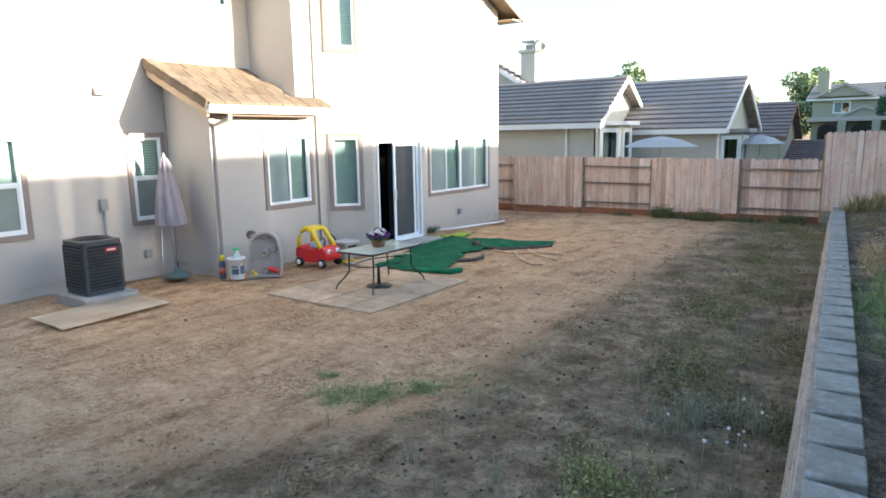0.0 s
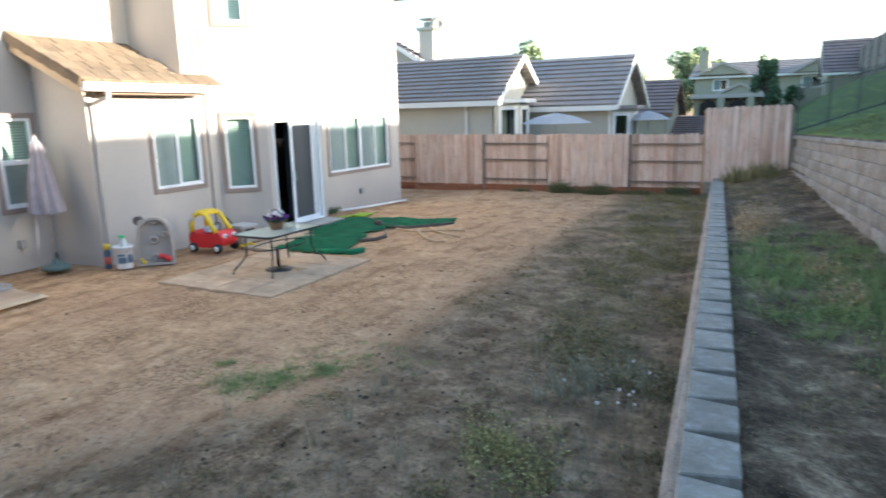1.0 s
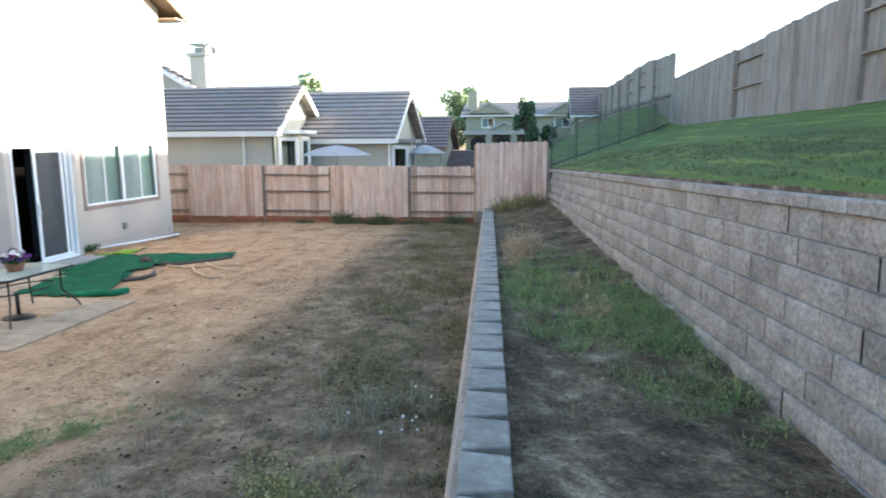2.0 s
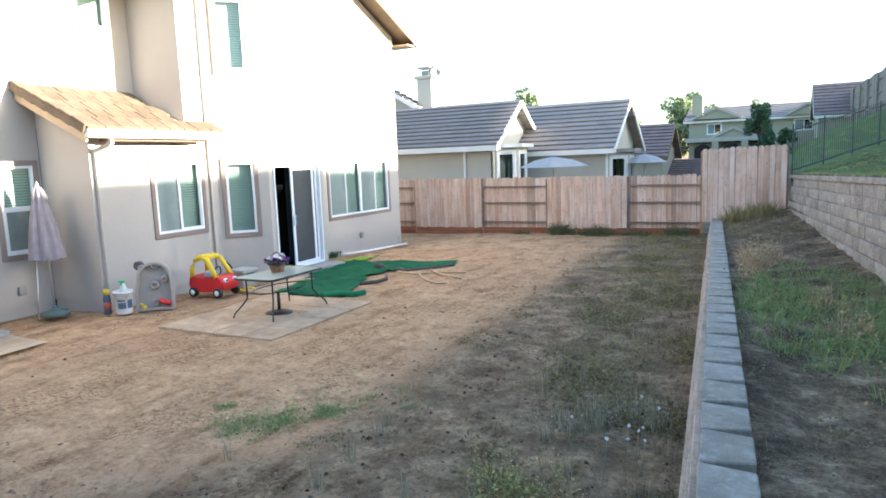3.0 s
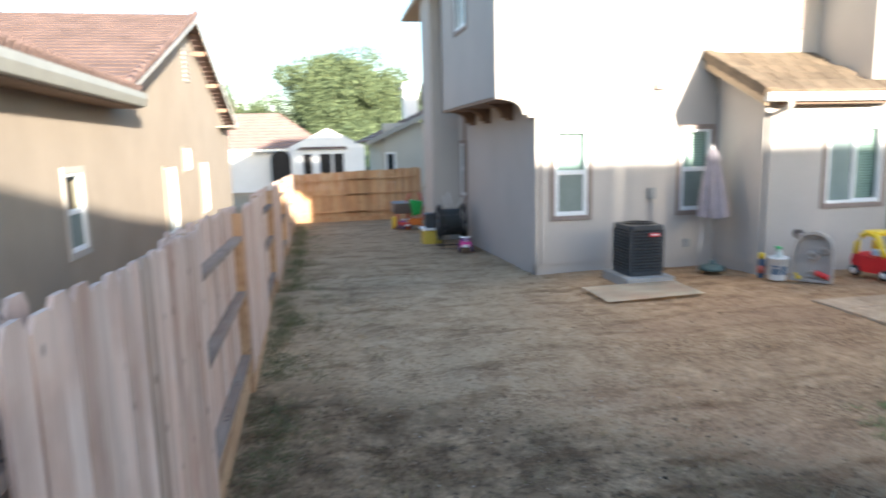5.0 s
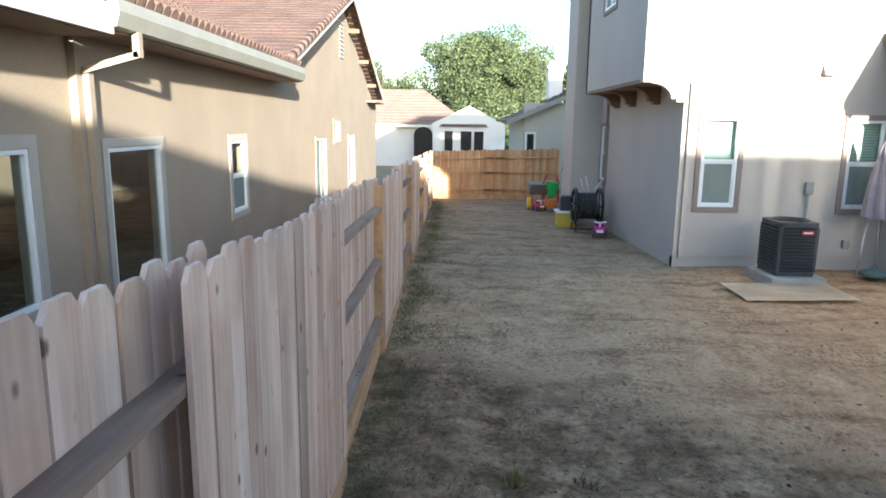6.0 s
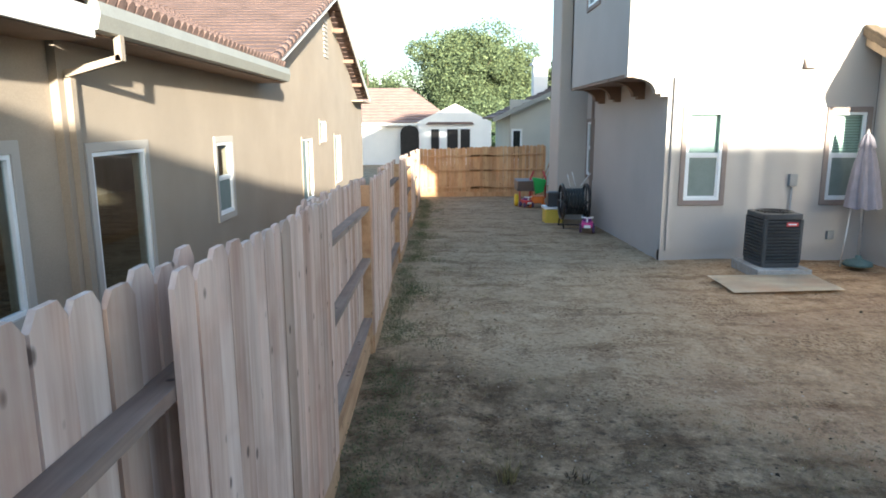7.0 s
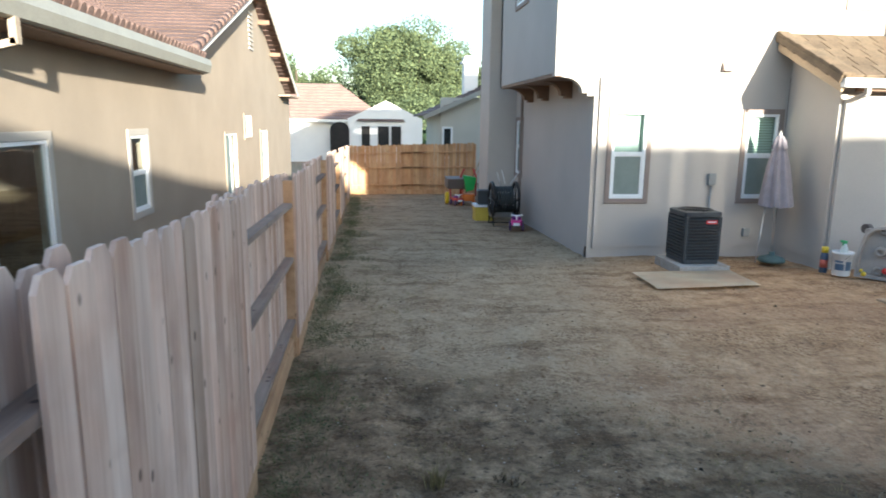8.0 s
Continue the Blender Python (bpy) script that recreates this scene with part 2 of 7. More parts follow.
M = {
    "soil": yard_soil("yard_dirt"),
    "bed": bed_soil("bed_dirt"),
    # the lawn's dirt colour is sunlit streaks painted into the turf
    "lawn": surface("sun_streaked_turf", (0.078, 0.125, 0.012), 0.9, 0.35, 1.1, 60, 0.9, 0.03, stretch=(1.6, 0.16, 1), dirt=(0.22, 0.27, 0.025)),
    "stucco": surface("house_stucco", (0.46, 0.422, 0.38), 0.92, 0.06, 0.7, 90, 0.5, 0.006),
    "trim": surface("trim_stucco", (0.27, 0.215, 0.185), 0.9, 0.08, 1.5, 90, 0.4, 0.005),
    "tan": surface("neighbour_stucco", (0.345, 0.28, 0.212), 0.92, 0.08, 0.7, 70, 0.6, 0.008),
    "tantrim": surface("neighbour_trim", (0.44, 0.40, 0.35), 0.9, 0.05, 1.5, 80, 0.3, 0.005),
    "greystucco": surface("grey_stucco", (0.48, 0.46, 0.39), 0.92, 0.06, 0.7, 60, 0.3),
    "whitestucco": surface("white_stucco", (0.75, 0.73, 0.70), 0.92, 0.05, 0.7, 60, 0.3),
    # olive lightened so the haze of distance sits in the colour
    "olive": surface("hazed_olive_stucco", (0.36, 0.34, 0.25), 0.92, 0.06, 0.7, 60, 0.2),
    "vinyl": plain("white_vinyl", (0.82, 0.83, 0.83), 0.4, vary=0.03),
    "whitepaint": surface("white_paint", (0.78, 0.76, 0.70), 0.55, 0.05, 2, 30, 0.1),
    "glass": glass("window_glass", (0.82, 0.88, 0.87)),
    "blind": plain("blind_slats", (0.50, 0.58, 0.52), 0.6),
    "screen": plain("insect_screen", (0.20, 0.25, 0.24), 0.8),
    # near-black: the darkness of unlit rooms and openings is put into the colour
    "dark": plain("unlit_near_black", (0.013, 0.010, 0.008), 0.8, vary=0.3),
    "fence": wood("cedar_fence", (0.71, 0.59, 0.51), (0.46, 0.34, 0.275), 0.36),
    "rail": wood("rail_wood", (0.31, 0.26, 0.225), (0.15, 0.12, 0.105), 0.25, "X"),
    "kick": wood("redwood_kickboard", (0.30, 0.13, 0.07), (0.17, 0.07, 0.04), 0.2, "X"),
    "kicktan": wood("pine_kickboard", (0.50, 0.35, 0.21), (0.34, 0.21, 0.12), 0.2, "X"),
    "orange": wood("new_cedar", (0.62, 0.42, 0.235), (0.46, 0.28, 0.14), 0.25),
    "greyfence": wood("old_fence", (0.27, 0.25, 0.23), (0.16, 0.145, 0.13), 0.25),
    "capblock": surface("cap_block", (0.27, 0.255, 0.212), 0.88, 0.24, 5, 140, 0.6, 0.005, tint=0.18, dirt=(0.40, 0.39, 0.36)),
    "block": surface("split_block", (0.31, 0.275, 0.24), 0.95, 0.25, 3.5, 28, 0.9, 0.02, tint=0.22),
    "faceblock": surface("face_block", (0.42, 0.35, 0.28), 0.95, 0.2, 3, 60, 0.6, 0.008, tint=0.15),
    "redbrown": surface("brown_roof_tile", (0.215, 0.16, 0.145), 0.85, 0.2, 1.5, 30, 0.4, tint=0.15),
    "tile": surface("tan_roof_tile", (0.14, 0.103, 0.066), 0.85, 0.25, 3, 40, 0.4, tint=0.3),
    "redtile": surface("red_roof_tile", (0.17, 0.112, 0.094), 0.85, 0.25, 1.2, 20, 0.5, tint=0.25),
    "pinktile": surface("pink_roof_tile", (0.27, 0.18, 0.15), 0.85, 0.15, 1.2, 20, 0.5, tint=0.1),
    "greytile": surface("grey_roof_tile", (0.30, 0.268, 0.25), 0.85, 0.09, 1.5, 30, 0.4, tint=0.15),
    "fascia": surface("tan_fascia", (0.46, 0.345, 0.225), 0.7, 0.1, 3, 40, 0.15),
    "brown": surface("brown_fascia", (0.20, 0.12, 0.075), 0.7, 0.15, 3, 40, 0.2),
    "gutter": surface("gutter_metal", (0.31, 0.30, 0.26), 0.5, 0.06, 2, 30, 0.05),
    "concrete": surface("concrete", (0.36, 0.34, 0.31), 0.9, 0.15, 3, 60, 0.4, 0.006, dirt=(0.28, 0.23, 0.17)),
    "paver": surface("patio_paver", (0.46, 0.345, 0.23), 0.92, 0.22, 3, 60, 0.5, 0.006, tint=0.14, dirt=(0.40, 0.27, 0.16)),
    "wood_raw": wood("weathered_ply", (0.80, 0.73, 0.565), (0.66, 0.58, 0.43), 0.1, "Y", False),
    "black": plain("black_metal", (0.025, 0.025, 0.025), 0.45, 0.3),
    "iron": plain("black_iron", (0.075, 0.085, 0.075), 0.5, 0.2),
    "leaf": leafy("oak_leaves", (0.055, 0.078, 0.04), (0.135, 0.17, 0.08)),
    "leafdark": leafy("dark_leaves", (0.045, 0.085, 0.045), (0.12, 0.19, 0.10)),
    # far foliage, its green paled to carry the haze
    "leafpale": leafy("haze_paled_leaves", (0.18, 0.23, 0.11), (0.34, 0.40, 0.22)),
    "leafyel": leafy("pale_leaves", (0.12, 0.16, 0.03), (0.28, 0.30, 0.06)),
    "bark": surface("bark", (0.10, 0.075, 0.055), 0.95, 0.3, 4, 30, 0.8, 0.02),
    "grass": leafy("green_weeds", (0.075, 0.085, 0.04), (0.18, 0.19, 0.09)),
    "matweed": leafy("dark_olive_weeds", (0.11, 0.098, 0.042), (0.29, 0.245, 0.115)),
    "olivegrass": leafy("olive_weeds", (0.15, 0.135, 0.06), (0.34, 0.28, 0.13)),
    "drygrass": leafy("dry_weeds", (0.30, 0.20, 0.11), (0.55, 0.42, 0.25)),
    "greyweed": leafy("grey_green_weeds", (0.20, 0.19, 0.12), (0.46, 0.43, 0.31)),
    "yellowflower": leafy("yellow_green_blooms", (0.16, 0.165, 0.06), (0.52, 0.47, 0.20)),
    "litter": leafy("dark_litter", (0.03, 0.022, 0.014), (0.10, 0.07, 0.045), 0.95),
    "limegrass": leafy("fresh_grass", (0.17, 0.24, 0.08), (0.32, 0.38, 0.15)),
    "stone": leafy("pale_stones", (0.20, 0.16, 0.12), (0.52, 0.46, 0.38), 0.9),
    "clod": leafy("dirt_clods", (0.13, 0.085, 0.05), (0.36, 0.24, 0.14), 0.95),
}


# ---- mesh helpers
def box(bm, x0, x1, y0, y1, z0, z1):
    v = [bm.verts.new((x, y, z)) for x in (x0, x1) for y in (y0, y1) for z in (z0, z1)]
    for f in ((0, 1, 3, 2), (4, 6, 7, 5), (0, 4, 5, 1), (2, 3, 7, 6), (0, 2, 6, 4), (1, 5, 7, 3)):
        bm.faces.new([v[i] for i in f])
    return v


def beam(bm, a, b, w, h, up=(0, 0, 1)):
    """A straight bar from a to b, w wide and h high."""
    a, b, up = Vector(a), Vector(b), Vector(up)
    d = (b - a).normalized()
    s = d.cross(up).normalized() * w / 2
    u = s.cross(d).normalized() * h / 2
    v = [bm.verts.new(p + i * s + j * u) for p in (a, b) for i, j in ((-1, -1), (1, -1), (1, 1), (-1, 1))]
    for f in ((3, 2, 1, 0), (4, 5, 6, 7), (0, 1, 5, 4), (1, 2, 6, 5), (2, 3, 7, 6), (3, 0, 4, 7)):
        bm.faces.new([v[i] for i in f])


def tube(bm, pts, r, n=8, caps=True, taper=None):
    """A round bar along the points."""
    pts = [Vector(p) for p in pts]
    rings = []
    for i, p in enumerate(pts):
        d = (pts[min(i + 1, len(pts) - 1)] - pts[max(i - 1, 0)]).normalized()
        s = d.cross(Vector((0.3, 0.2, 1) if abs(d.z) < 0.95 else (1, 0.1, 0))).normalized()
        u = s.cross(d).normalized()
        rr = r if taper is None else r + (taper - r) * i / (len(pts) - 1)
        rings.append([bm.verts.new(p + rr * (math.cos(k * 2 * math.pi / n) * s + math.sin(k * 2 * math.pi / n) * u)) for k in range(n)])
    for a, b in zip(rings, rings[1:]):
        for k in range(n):
            bm.faces.new((a[k], b[k], b[(k + 1) % n], a[(k + 1) % n])).smooth = True
    if caps:
        bm.faces.new(rings[0])
        bm.faces.new(rings[-1][::-1])


def lathe(bm, profile, x, y, n=20, sx=1.0, sy=1.0):
    """Turns (radius, height) pairs round a vertical axis."""
    rings = [[bm.verts.new((x + sx * r * math.cos(k * 2 * math.pi / n), y + sy * r * math.sin(k * 2 * math.pi / n), z)) for k in range(n)] for r, z in profile]
    for a, b in zip(rings, rings[1:]):
        for k in range(n):
            bm.faces.new((a[k], a[(k + 1) % n], b[(k + 1) % n], b[k])).smooth = True
    bm.faces.new(rings[0][::-1])
    bm.faces.new(rings[-1])


def prism(bm, outline, shift):
    """A flat outline pushed along shift."""
    a = [bm.verts.new(p) for p in outline]
    b = [bm.verts.new(Vector(p) + Vector(shift)) for p in outline]
    k = len(a)
    bm.faces.new(a)
    bm.faces.new(b[::-1])
    for i in range(k):
        bm.faces.new((a[i], b[i], b[(i + 1) % k], a[(i + 1) % k]))


def soften(bm, w=0.006, seg=2):
    bmesh.ops.bevel(bm, geom=bm.edges[:], offset=w, segments=seg, affect="EDGES", profile=0.5)


def mesh_of(name, bm, mat):
    bmesh.ops.recalc_face_normals(bm, faces=bm.faces[:])
    me = bpy.data.meshes.new(name)
    bm.to_mesh(me)
    bm.free()
    me.materials.append(mat)
    return me


def raw_mesh(name, verts, faces, mat):
    me = bpy.data.meshes.new(name)
    me.from_pydata(verts, [], faces)
    me.materials.append(mat)
    return me


def thing(name, at, label, category, group="", kind=""):
    ob = new(name)
    ob.location = at
    return tagged(ob, label, category, group, kind)


def under(ob, parent):
    """Hangs ob, built in world coordinates, under its parent."""
    ob.parent = parent
    ob.matrix_parent_inverse = Matrix.Translation(-WORLD_AT[parent.name])
    WORLD_AT[ob.name] = Vector(ob.location)
    return ob


WORLD_AT = {}


def part(name, bm, mat, parent, label=""):
    ob = new(name, mesh_of(name, bm, mat))
    if parent.name not in WORLD_AT:
        WORLD_AT[parent.name] = Vector(parent.location)
    under(ob, parent)
    if label:
        ob["label"] = label
    return ob


def piece(name, me, parent, m):
    """One more object on a shared mesh, under its parent."""
    ob = new(name, me)
    ob.matrix_basis = m
    if parent.name not in WORLD_AT:
        WORLD_AT[parent.name] = Vector(parent.location)
    ob.parent = parent
    ob.matrix_parent_inverse = Matrix.Translation(-WORLD_AT[parent.name])
    return ob


def whole(name, bm, mat, label, category, group="", kind=""):
    return tagged(new(name, mesh_of(name, bm, mat)), label, category, group, kind)


B = bmesh.new


# ---- the ground: one sheet with the yard, the planting bed and the hillside lawn
def low_x(y):  # yard-side top edge of the low wall
    return -0.335 - 0.0786 * (min(max(y, -1.2), 21.0) - 3.2)


def low_z(y):  # top of the low wall's cap
    return 0.82 - 0.0245 * (min(max(y, -1.2), 20.6) - 3.2)


def high_x(y):  # foot of the tall retaining wall
    return 1.62 - 0.094 * (min(max(y, -3.0), 21.0) - 5)


def high_z(y):  # top of the tall retaining wall
    return 2.03 - 0.029 * (min(max(y, -3.0), 21.0) - 5)


def yard_z(x, y):
    z = -0.026 * max(0, -8 - x) if x > -40 else -0.83
    z -= 0.018 * min(8, max(0, y - 14))
    if -13 < x < 0 and -1 < y < 21:
        z += 0.035 * (noise.noise(Vector((x * 0.9, y * 0.9, 3))) + 0.6 * noise.noise(Vector((x * 2.7, y * 2.7, 8))))
        z += 0.012 * noise.noise(Vector((x * 7, y * 7, 1)))
        if y < 2.4:
            rut = y - 0.42 + 0.05 * math.sin(x * 0.8)
            z -= 0.02 * math.exp(-(rut / 0.12) ** 2) * (1 + 0.5 * math.sin(x * 21))
            z += 0.014 * math.exp(-((abs(rut) - 0.24) / 0.08) ** 2)
    return z


def bed_z(x, y, f):
    z = (low_z(y) - 0.10) * (1 - f) + (0.53 + 0.0075 * min(max(y, 0), 20)) * f
    return z + 0.05 * noise.noise(Vector((x * 2.2, y * 2.2, 5))) + 0.02 * noise.noise(Vector((x * 7, y * 7, 2)))


def hill_z(x, y):
    f = min(1, max(0, (x - high_x(y)) / (5.2 - high_x(y))))
    z = (high_z(y) - 0.03) * (1 - f) + 2.98 * f + 0.05 * max(0, min(x - 5.2, 12))
    z += 1.25 * min(1, max(0, (y - 28.2) / 6)) * min(1, max(0, (x - 0.5) / 4))
    return z + 0.02 * noise.noise(Vector((x, y, 0)))


def steps(a, b, n):
    return [a + (b - a) * i / n for i in range(n)]


ys = [-400, -150, -60, -25, -10, -4] + steps(-1.5, 21, 170) + [21, 21.6, 23, 26, 29, 33, 38, 43, 55, 80, 140, 260, 450]
lefts = [-450, -200, -90, -50, -40, -32] + steps(-26, -13, 30) + steps(-13, 0, 100)
rows_, kinds = [], []
for y in ys:
    row = []
    lx, hx = low_x(y), high_x(y)
    for x in lefts:
        xx = x if x <= -13 else -13 + (x + 13) / 13 * (lx + 0.05 + 13)
        row.append((xx, y, yard_z(xx, y)))
    row.append((lx + 0.05, y, yard_z(lx, y)))
    for i in range(13):
        f = i / 12
        xx = lx + 0.18 + f * (hx + 0.06 - lx - 0.18)
        row.append((xx, y, bed_z(xx, y, f)))
    for xx in [hx + 0.24 + (5.2 - hx - 0.24) * i / 10 for i in range(10)] + [5.2, 7, 10, 17, 40, 100, 250, 450]:
        row.append((xx, y, hill_z(xx, y)))
    rows_.append(row)
nc = len(rows_[0])
ground_me = bpy.data.meshes.new("ground")
ground_me.from_pydata([p for r in rows_ for p in r], [], [(j * nc + i, j * nc + i + 1, (j + 1) * nc + i + 1, (j + 1) * nc + i) for j in range(len(ys) - 1) for i in range(nc - 1)])
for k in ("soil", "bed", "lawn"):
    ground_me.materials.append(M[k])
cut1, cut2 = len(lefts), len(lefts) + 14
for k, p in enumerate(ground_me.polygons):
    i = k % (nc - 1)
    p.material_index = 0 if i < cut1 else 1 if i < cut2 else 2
    p.use_smooth = True
tagged(new("ground", ground_me), "bare tan dirt yard, weedy bed and sloping green lawn", "ground", kind="structure")


# ---- walls with openings
def wall_mesh(name, p0, p1, z0, z1, holes, mat, parent, thick=0.16, label="", cut0=0.0, cut1=0.0):
    """A wall from p0 to p1 (outside on its right-hand side) with holes (u0, u1, za, zb) through it."""
    p0, p1 = Vector((*p0, 0)), Vector((*p1, 0))
    length = (p1 - p0).length
    d = (p1 - p0) / length
    nrm = Vector((d.y, -d.x, 0))
    us = sorted({cut0, length - cut1, *[h[0] for h in holes], *[h[1] for h in holes]})
    zs = sorted({z0, z1, *[h[2] for h in holes], *[h[3] for h in holes]})
    bm = B()

    def at(u, z, k):
        return bm.verts.new(p0 + d * u - nrm * (thick * k) + Vector((0, 0, z)))

    def quad(*c):
        bm.faces.new([at(*q) for q in c])

    for u0, u1 in zip(us, us[1:]):
        for a, b in zip(zs, zs[1:]):
            if not any(h[0] - 1e-6 <= u0 and u1 <= h[1] + 1e-6 and h[2] - 1e-6 <= a and b <= h[3] + 1e-6 for h in holes):
                quad((u0, a, 0), (u1, a, 0), (u1, b, 0), (u0, b, 0))
                quad((u0, a, 1), (u0, b, 1), (u1, b, 1), (u1, a, 1))
    for u0, u1, a, b in list(holes) + [(cut0, length - cut1, z0, z1)]:
        quad((u0, a, 0), (u0, b, 0), (u0, b, 1), (u0, a, 1))
        quad((u1, a, 0), (u1, a, 1), (u1, b, 1), (u1, b, 0))
        quad((u0, a, 0), (u0, a, 1), (u1, a, 1), (u1, a, 0))
        quad((u0, b, 0), (u1, b, 0), (u1, b, 1), (u0, b, 1))
    bmesh.ops.remove_doubles(bm, verts=bm.verts[:], dist=0.0005)
    return part(name, bm, mat, parent, label)


def ring(bm, o, d, nrm, u0, u1, z0, z1, w, k0, k1):
    """A rectangular frame of bars w wide, from depth k0 to k1 out of the wall."""
    loops = []
    for k, q in ((k0, 0.0), (k1, 0.0), (k1, w), (k0, w)):
        loops.append([bm.verts.new(o + d * u + nrm * k + Vector((0, 0, z))) for u, z in ((u0 + q, z0 + q), (u1 - q, z0 + q), (u1 - q, z1 - q), (u0 + q, z1 - q))])
    for a, b in zip(loops, loops[1:] + loops[:1]):
        for i in range(4):
            bm.faces.new((a[i], a[(i + 1) % 4], b[(i + 1) % 4], b[i]))


def slab(bm, o, d, nrm, u0, u1, z0, z1, k0, k1):
    v = [bm.verts.new(o + d * u + nrm * k + Vector((0, 0, z))) for u in (u0, u1) for k in (k0, k1) for z in (z0, z1)]
    for f in ((0, 1, 3, 2), (4, 6, 7, 5), (0, 4, 5, 1), (2, 3, 7, 6), (0, 2, 6, 4), (1, 5, 7, 3)):
        bm.faces.new([v[i] for i in f])


def window(parent, p0, p1, u0, u1, z0, z1, style="fixed", trim="trim", trim_w=0.09, blind="all", name="window"):
    """A vinyl window in the wall p0-p1; u0..z1 is the hole. style: fixed, slide, hung or double."""
    p0, p1 = Vector((*p0, 0)), Vector((*p1, 0))
    d = (p1 - p0).normalized()
    nrm = Vector((d.y, -d.x, 0))
    bm = B()
    ring(bm, p0, d, nrm, u0 - trim_w, u1 + trim_w, z0 - trim_w, z1 + trim_w, trim_w - 0.002, -0.02, 0.028)
    soften(bm, 0.008, 2)
    win = part(name, bm, M[trim], parent, "painted stucco surround with white vinyl frame")
    bm = B()
    ring(bm, p0, d, nrm, u0 - 0.001, u1 + 0.001, z0 - 0.001, z1 + 0.001, 0.05, -0.05, 0.012)
    um, zm = (u0 + u1) / 2, z0 + (z1 - z0) * 0.52
    if style in ("slide", "double"):
        cuts = [um] if style == "slide" else [u0 + (u1 - u0) * f for f in (0.26, 0.5, 0.76)]
        for c in cuts:
            w = 0.05 if style == "double" and abs(c - um) < 0.01 else 0.022
            slab(bm, p0, d, nrm, c - w, c + w, z0 + 0.05, z1 - 0.05, -0.045, 0.002)
    if style == "hung":
        slab(bm, p0, d, nrm, u0 + 0.05, u1 - 0.05, zm - 0.03, zm + 0.03, -0.045, 0.004)
        ring(bm, p0, d, nrm, u0 + 0.05, u1 - 0.05, z0 + 0.05, zm - 0.03, 0.025, -0.04, -0.004)
    if style == "slide":
        ring(bm, p0, d, nrm, um + 0.022, u1 - 0.05, z0 + 0.05, z1 - 0.05, 0.02, -0.04, -0.006)
    soften(bm, 0.004, 1)
    part("window_frame", bm, M["vinyl"], win)
    panes = {"fixed": [(u0, u1, z0, z1)], "slide": [(u0, um, z0, z1), (um, u1, z0, z1)], "hung": [(u0, u1, z0, zm), (u0, u1, zm, z1)],
             "double": [(u0, u0 + (u1 - u0) * 0.26, z0, z1), (u0 + (u1 - u0) * 0.26, um, z0, z1), (um, u0 + (u1 - u0) * 0.76, z0, z1), (u0 + (u1 - u0) * 0.76, u1, z0, z1)]}[style]
    for i, (a, b, c, e) in enumerate(panes):
        bm = B()
        slab(bm, p0, d, nrm, a + 0.03, b - 0.03, c + 0.03, e - 0.03, -0.034, -0.028)
        g = part("pane", bm, M["glass"], win)
        g.visible_shadow = False
        screened = style in ("slide", "double") and i % 2 == 0
        if screened or (style == "hung" and i == 0):
            bm = B()
            slab(bm, p0, d, nrm, a + 0.04, b - 0.04, c + 0.04, e - 0.04, -0.024, -0.021)
            part("insect_screen", bm, M["screen"] if screened else M["screenlight"], win)
    if blind:
        bm = B()
        z = z0 + 0.03
        while z < z1 - 0.02:
            slab(bm, p0, d, nrm, u0 + 0.02, u1 - 0.02, z, z + 0.042, -0.125, -0.118)
            z += 0.048
        part("blind", bm, M["blind"] if blind == "all" else M["dark"], win, "closed horizontal slat blind")
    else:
        # added panel whose near-black colour stands for the unlit room
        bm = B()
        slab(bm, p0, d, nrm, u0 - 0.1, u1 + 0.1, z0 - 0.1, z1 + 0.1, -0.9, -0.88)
        part("inner_curtain", bm, M["dark"], win, "near-black panel standing for the unlit room")
    return win


# dark grey of the screen leaf, also of the panel standing for the dim room
M["doordark"] = plain("dark_door_grey", (0.05, 0.055, 0.06), 0.7)
M["screenlight"] = plain("light_screen", (0.20, 0.235, 0.215), 0.8)

# ---- the house
house = thing("house", (-15, 10, 0), "two-storey beige stucco house with tiled lean-to roof", "house")
HS = M["stucco"]
# rear wall beside the air conditioner, ground floor and upper floor
A0, A1 = (-11.7, 3.92), (-11.7, 7.52)
wall_mesh("rear_wall", A0, A1, 0.10, 3.16, [(0.36, 0.99, 0.99, 2.53), (2.86, 3.46, 0.99, 2.51)], HS, house, cut0=0.162)
window(house, A0, A1, 0.36, 0.99, 0.99, 2.53, "hung")
window(house, A0, A1, 2.86, 3.46, 0.99, 2.51, "hung")
U0, U1 = (-11.7, 3.2), (-11.7, 9.6)
wall_mesh("upper_wall", U0, U1, 3.16, 6.4, [(5.3, 5.93, 4.42, 5.72)], HS, house, cut0=0.162)
window(house, U0, U1, 5.3, 5.93, 4.42, 5.72, "hung")
# lean-to bay under the small roof
bm = B()
prism(bm, [(-11.69, 7.52, 0.10), (-10.35, 7.52, 0.10), (-10.35, 7.52, 3.0), (-11.69, 7.52, 3.72)], (0, 0.16, 0))
part("side_wall", bm, HS, house)
P0, P1 = (-10.35, 7.522), (-10.35, 10.33)
wall_mesh("bay_wall", P0, P1, 0.10, 3.02, [(1.25, 2.37, 1.15, 2.51)], HS, house, cut0=0.16)
window(house, P0, P1, 1.25, 2.37, 1.15, 2.51, "slide")
wall_mesh("upper_side_wall", (-11.7, 9.6), (-10.352, 9.6), 3.0, 6.0, [], HS, house)
wall_mesh("upper_front_wall", (-10.35, 9.6), (-10.35, 10.33), 3.021, 6.0, [], HS, house, cut0=0.161)
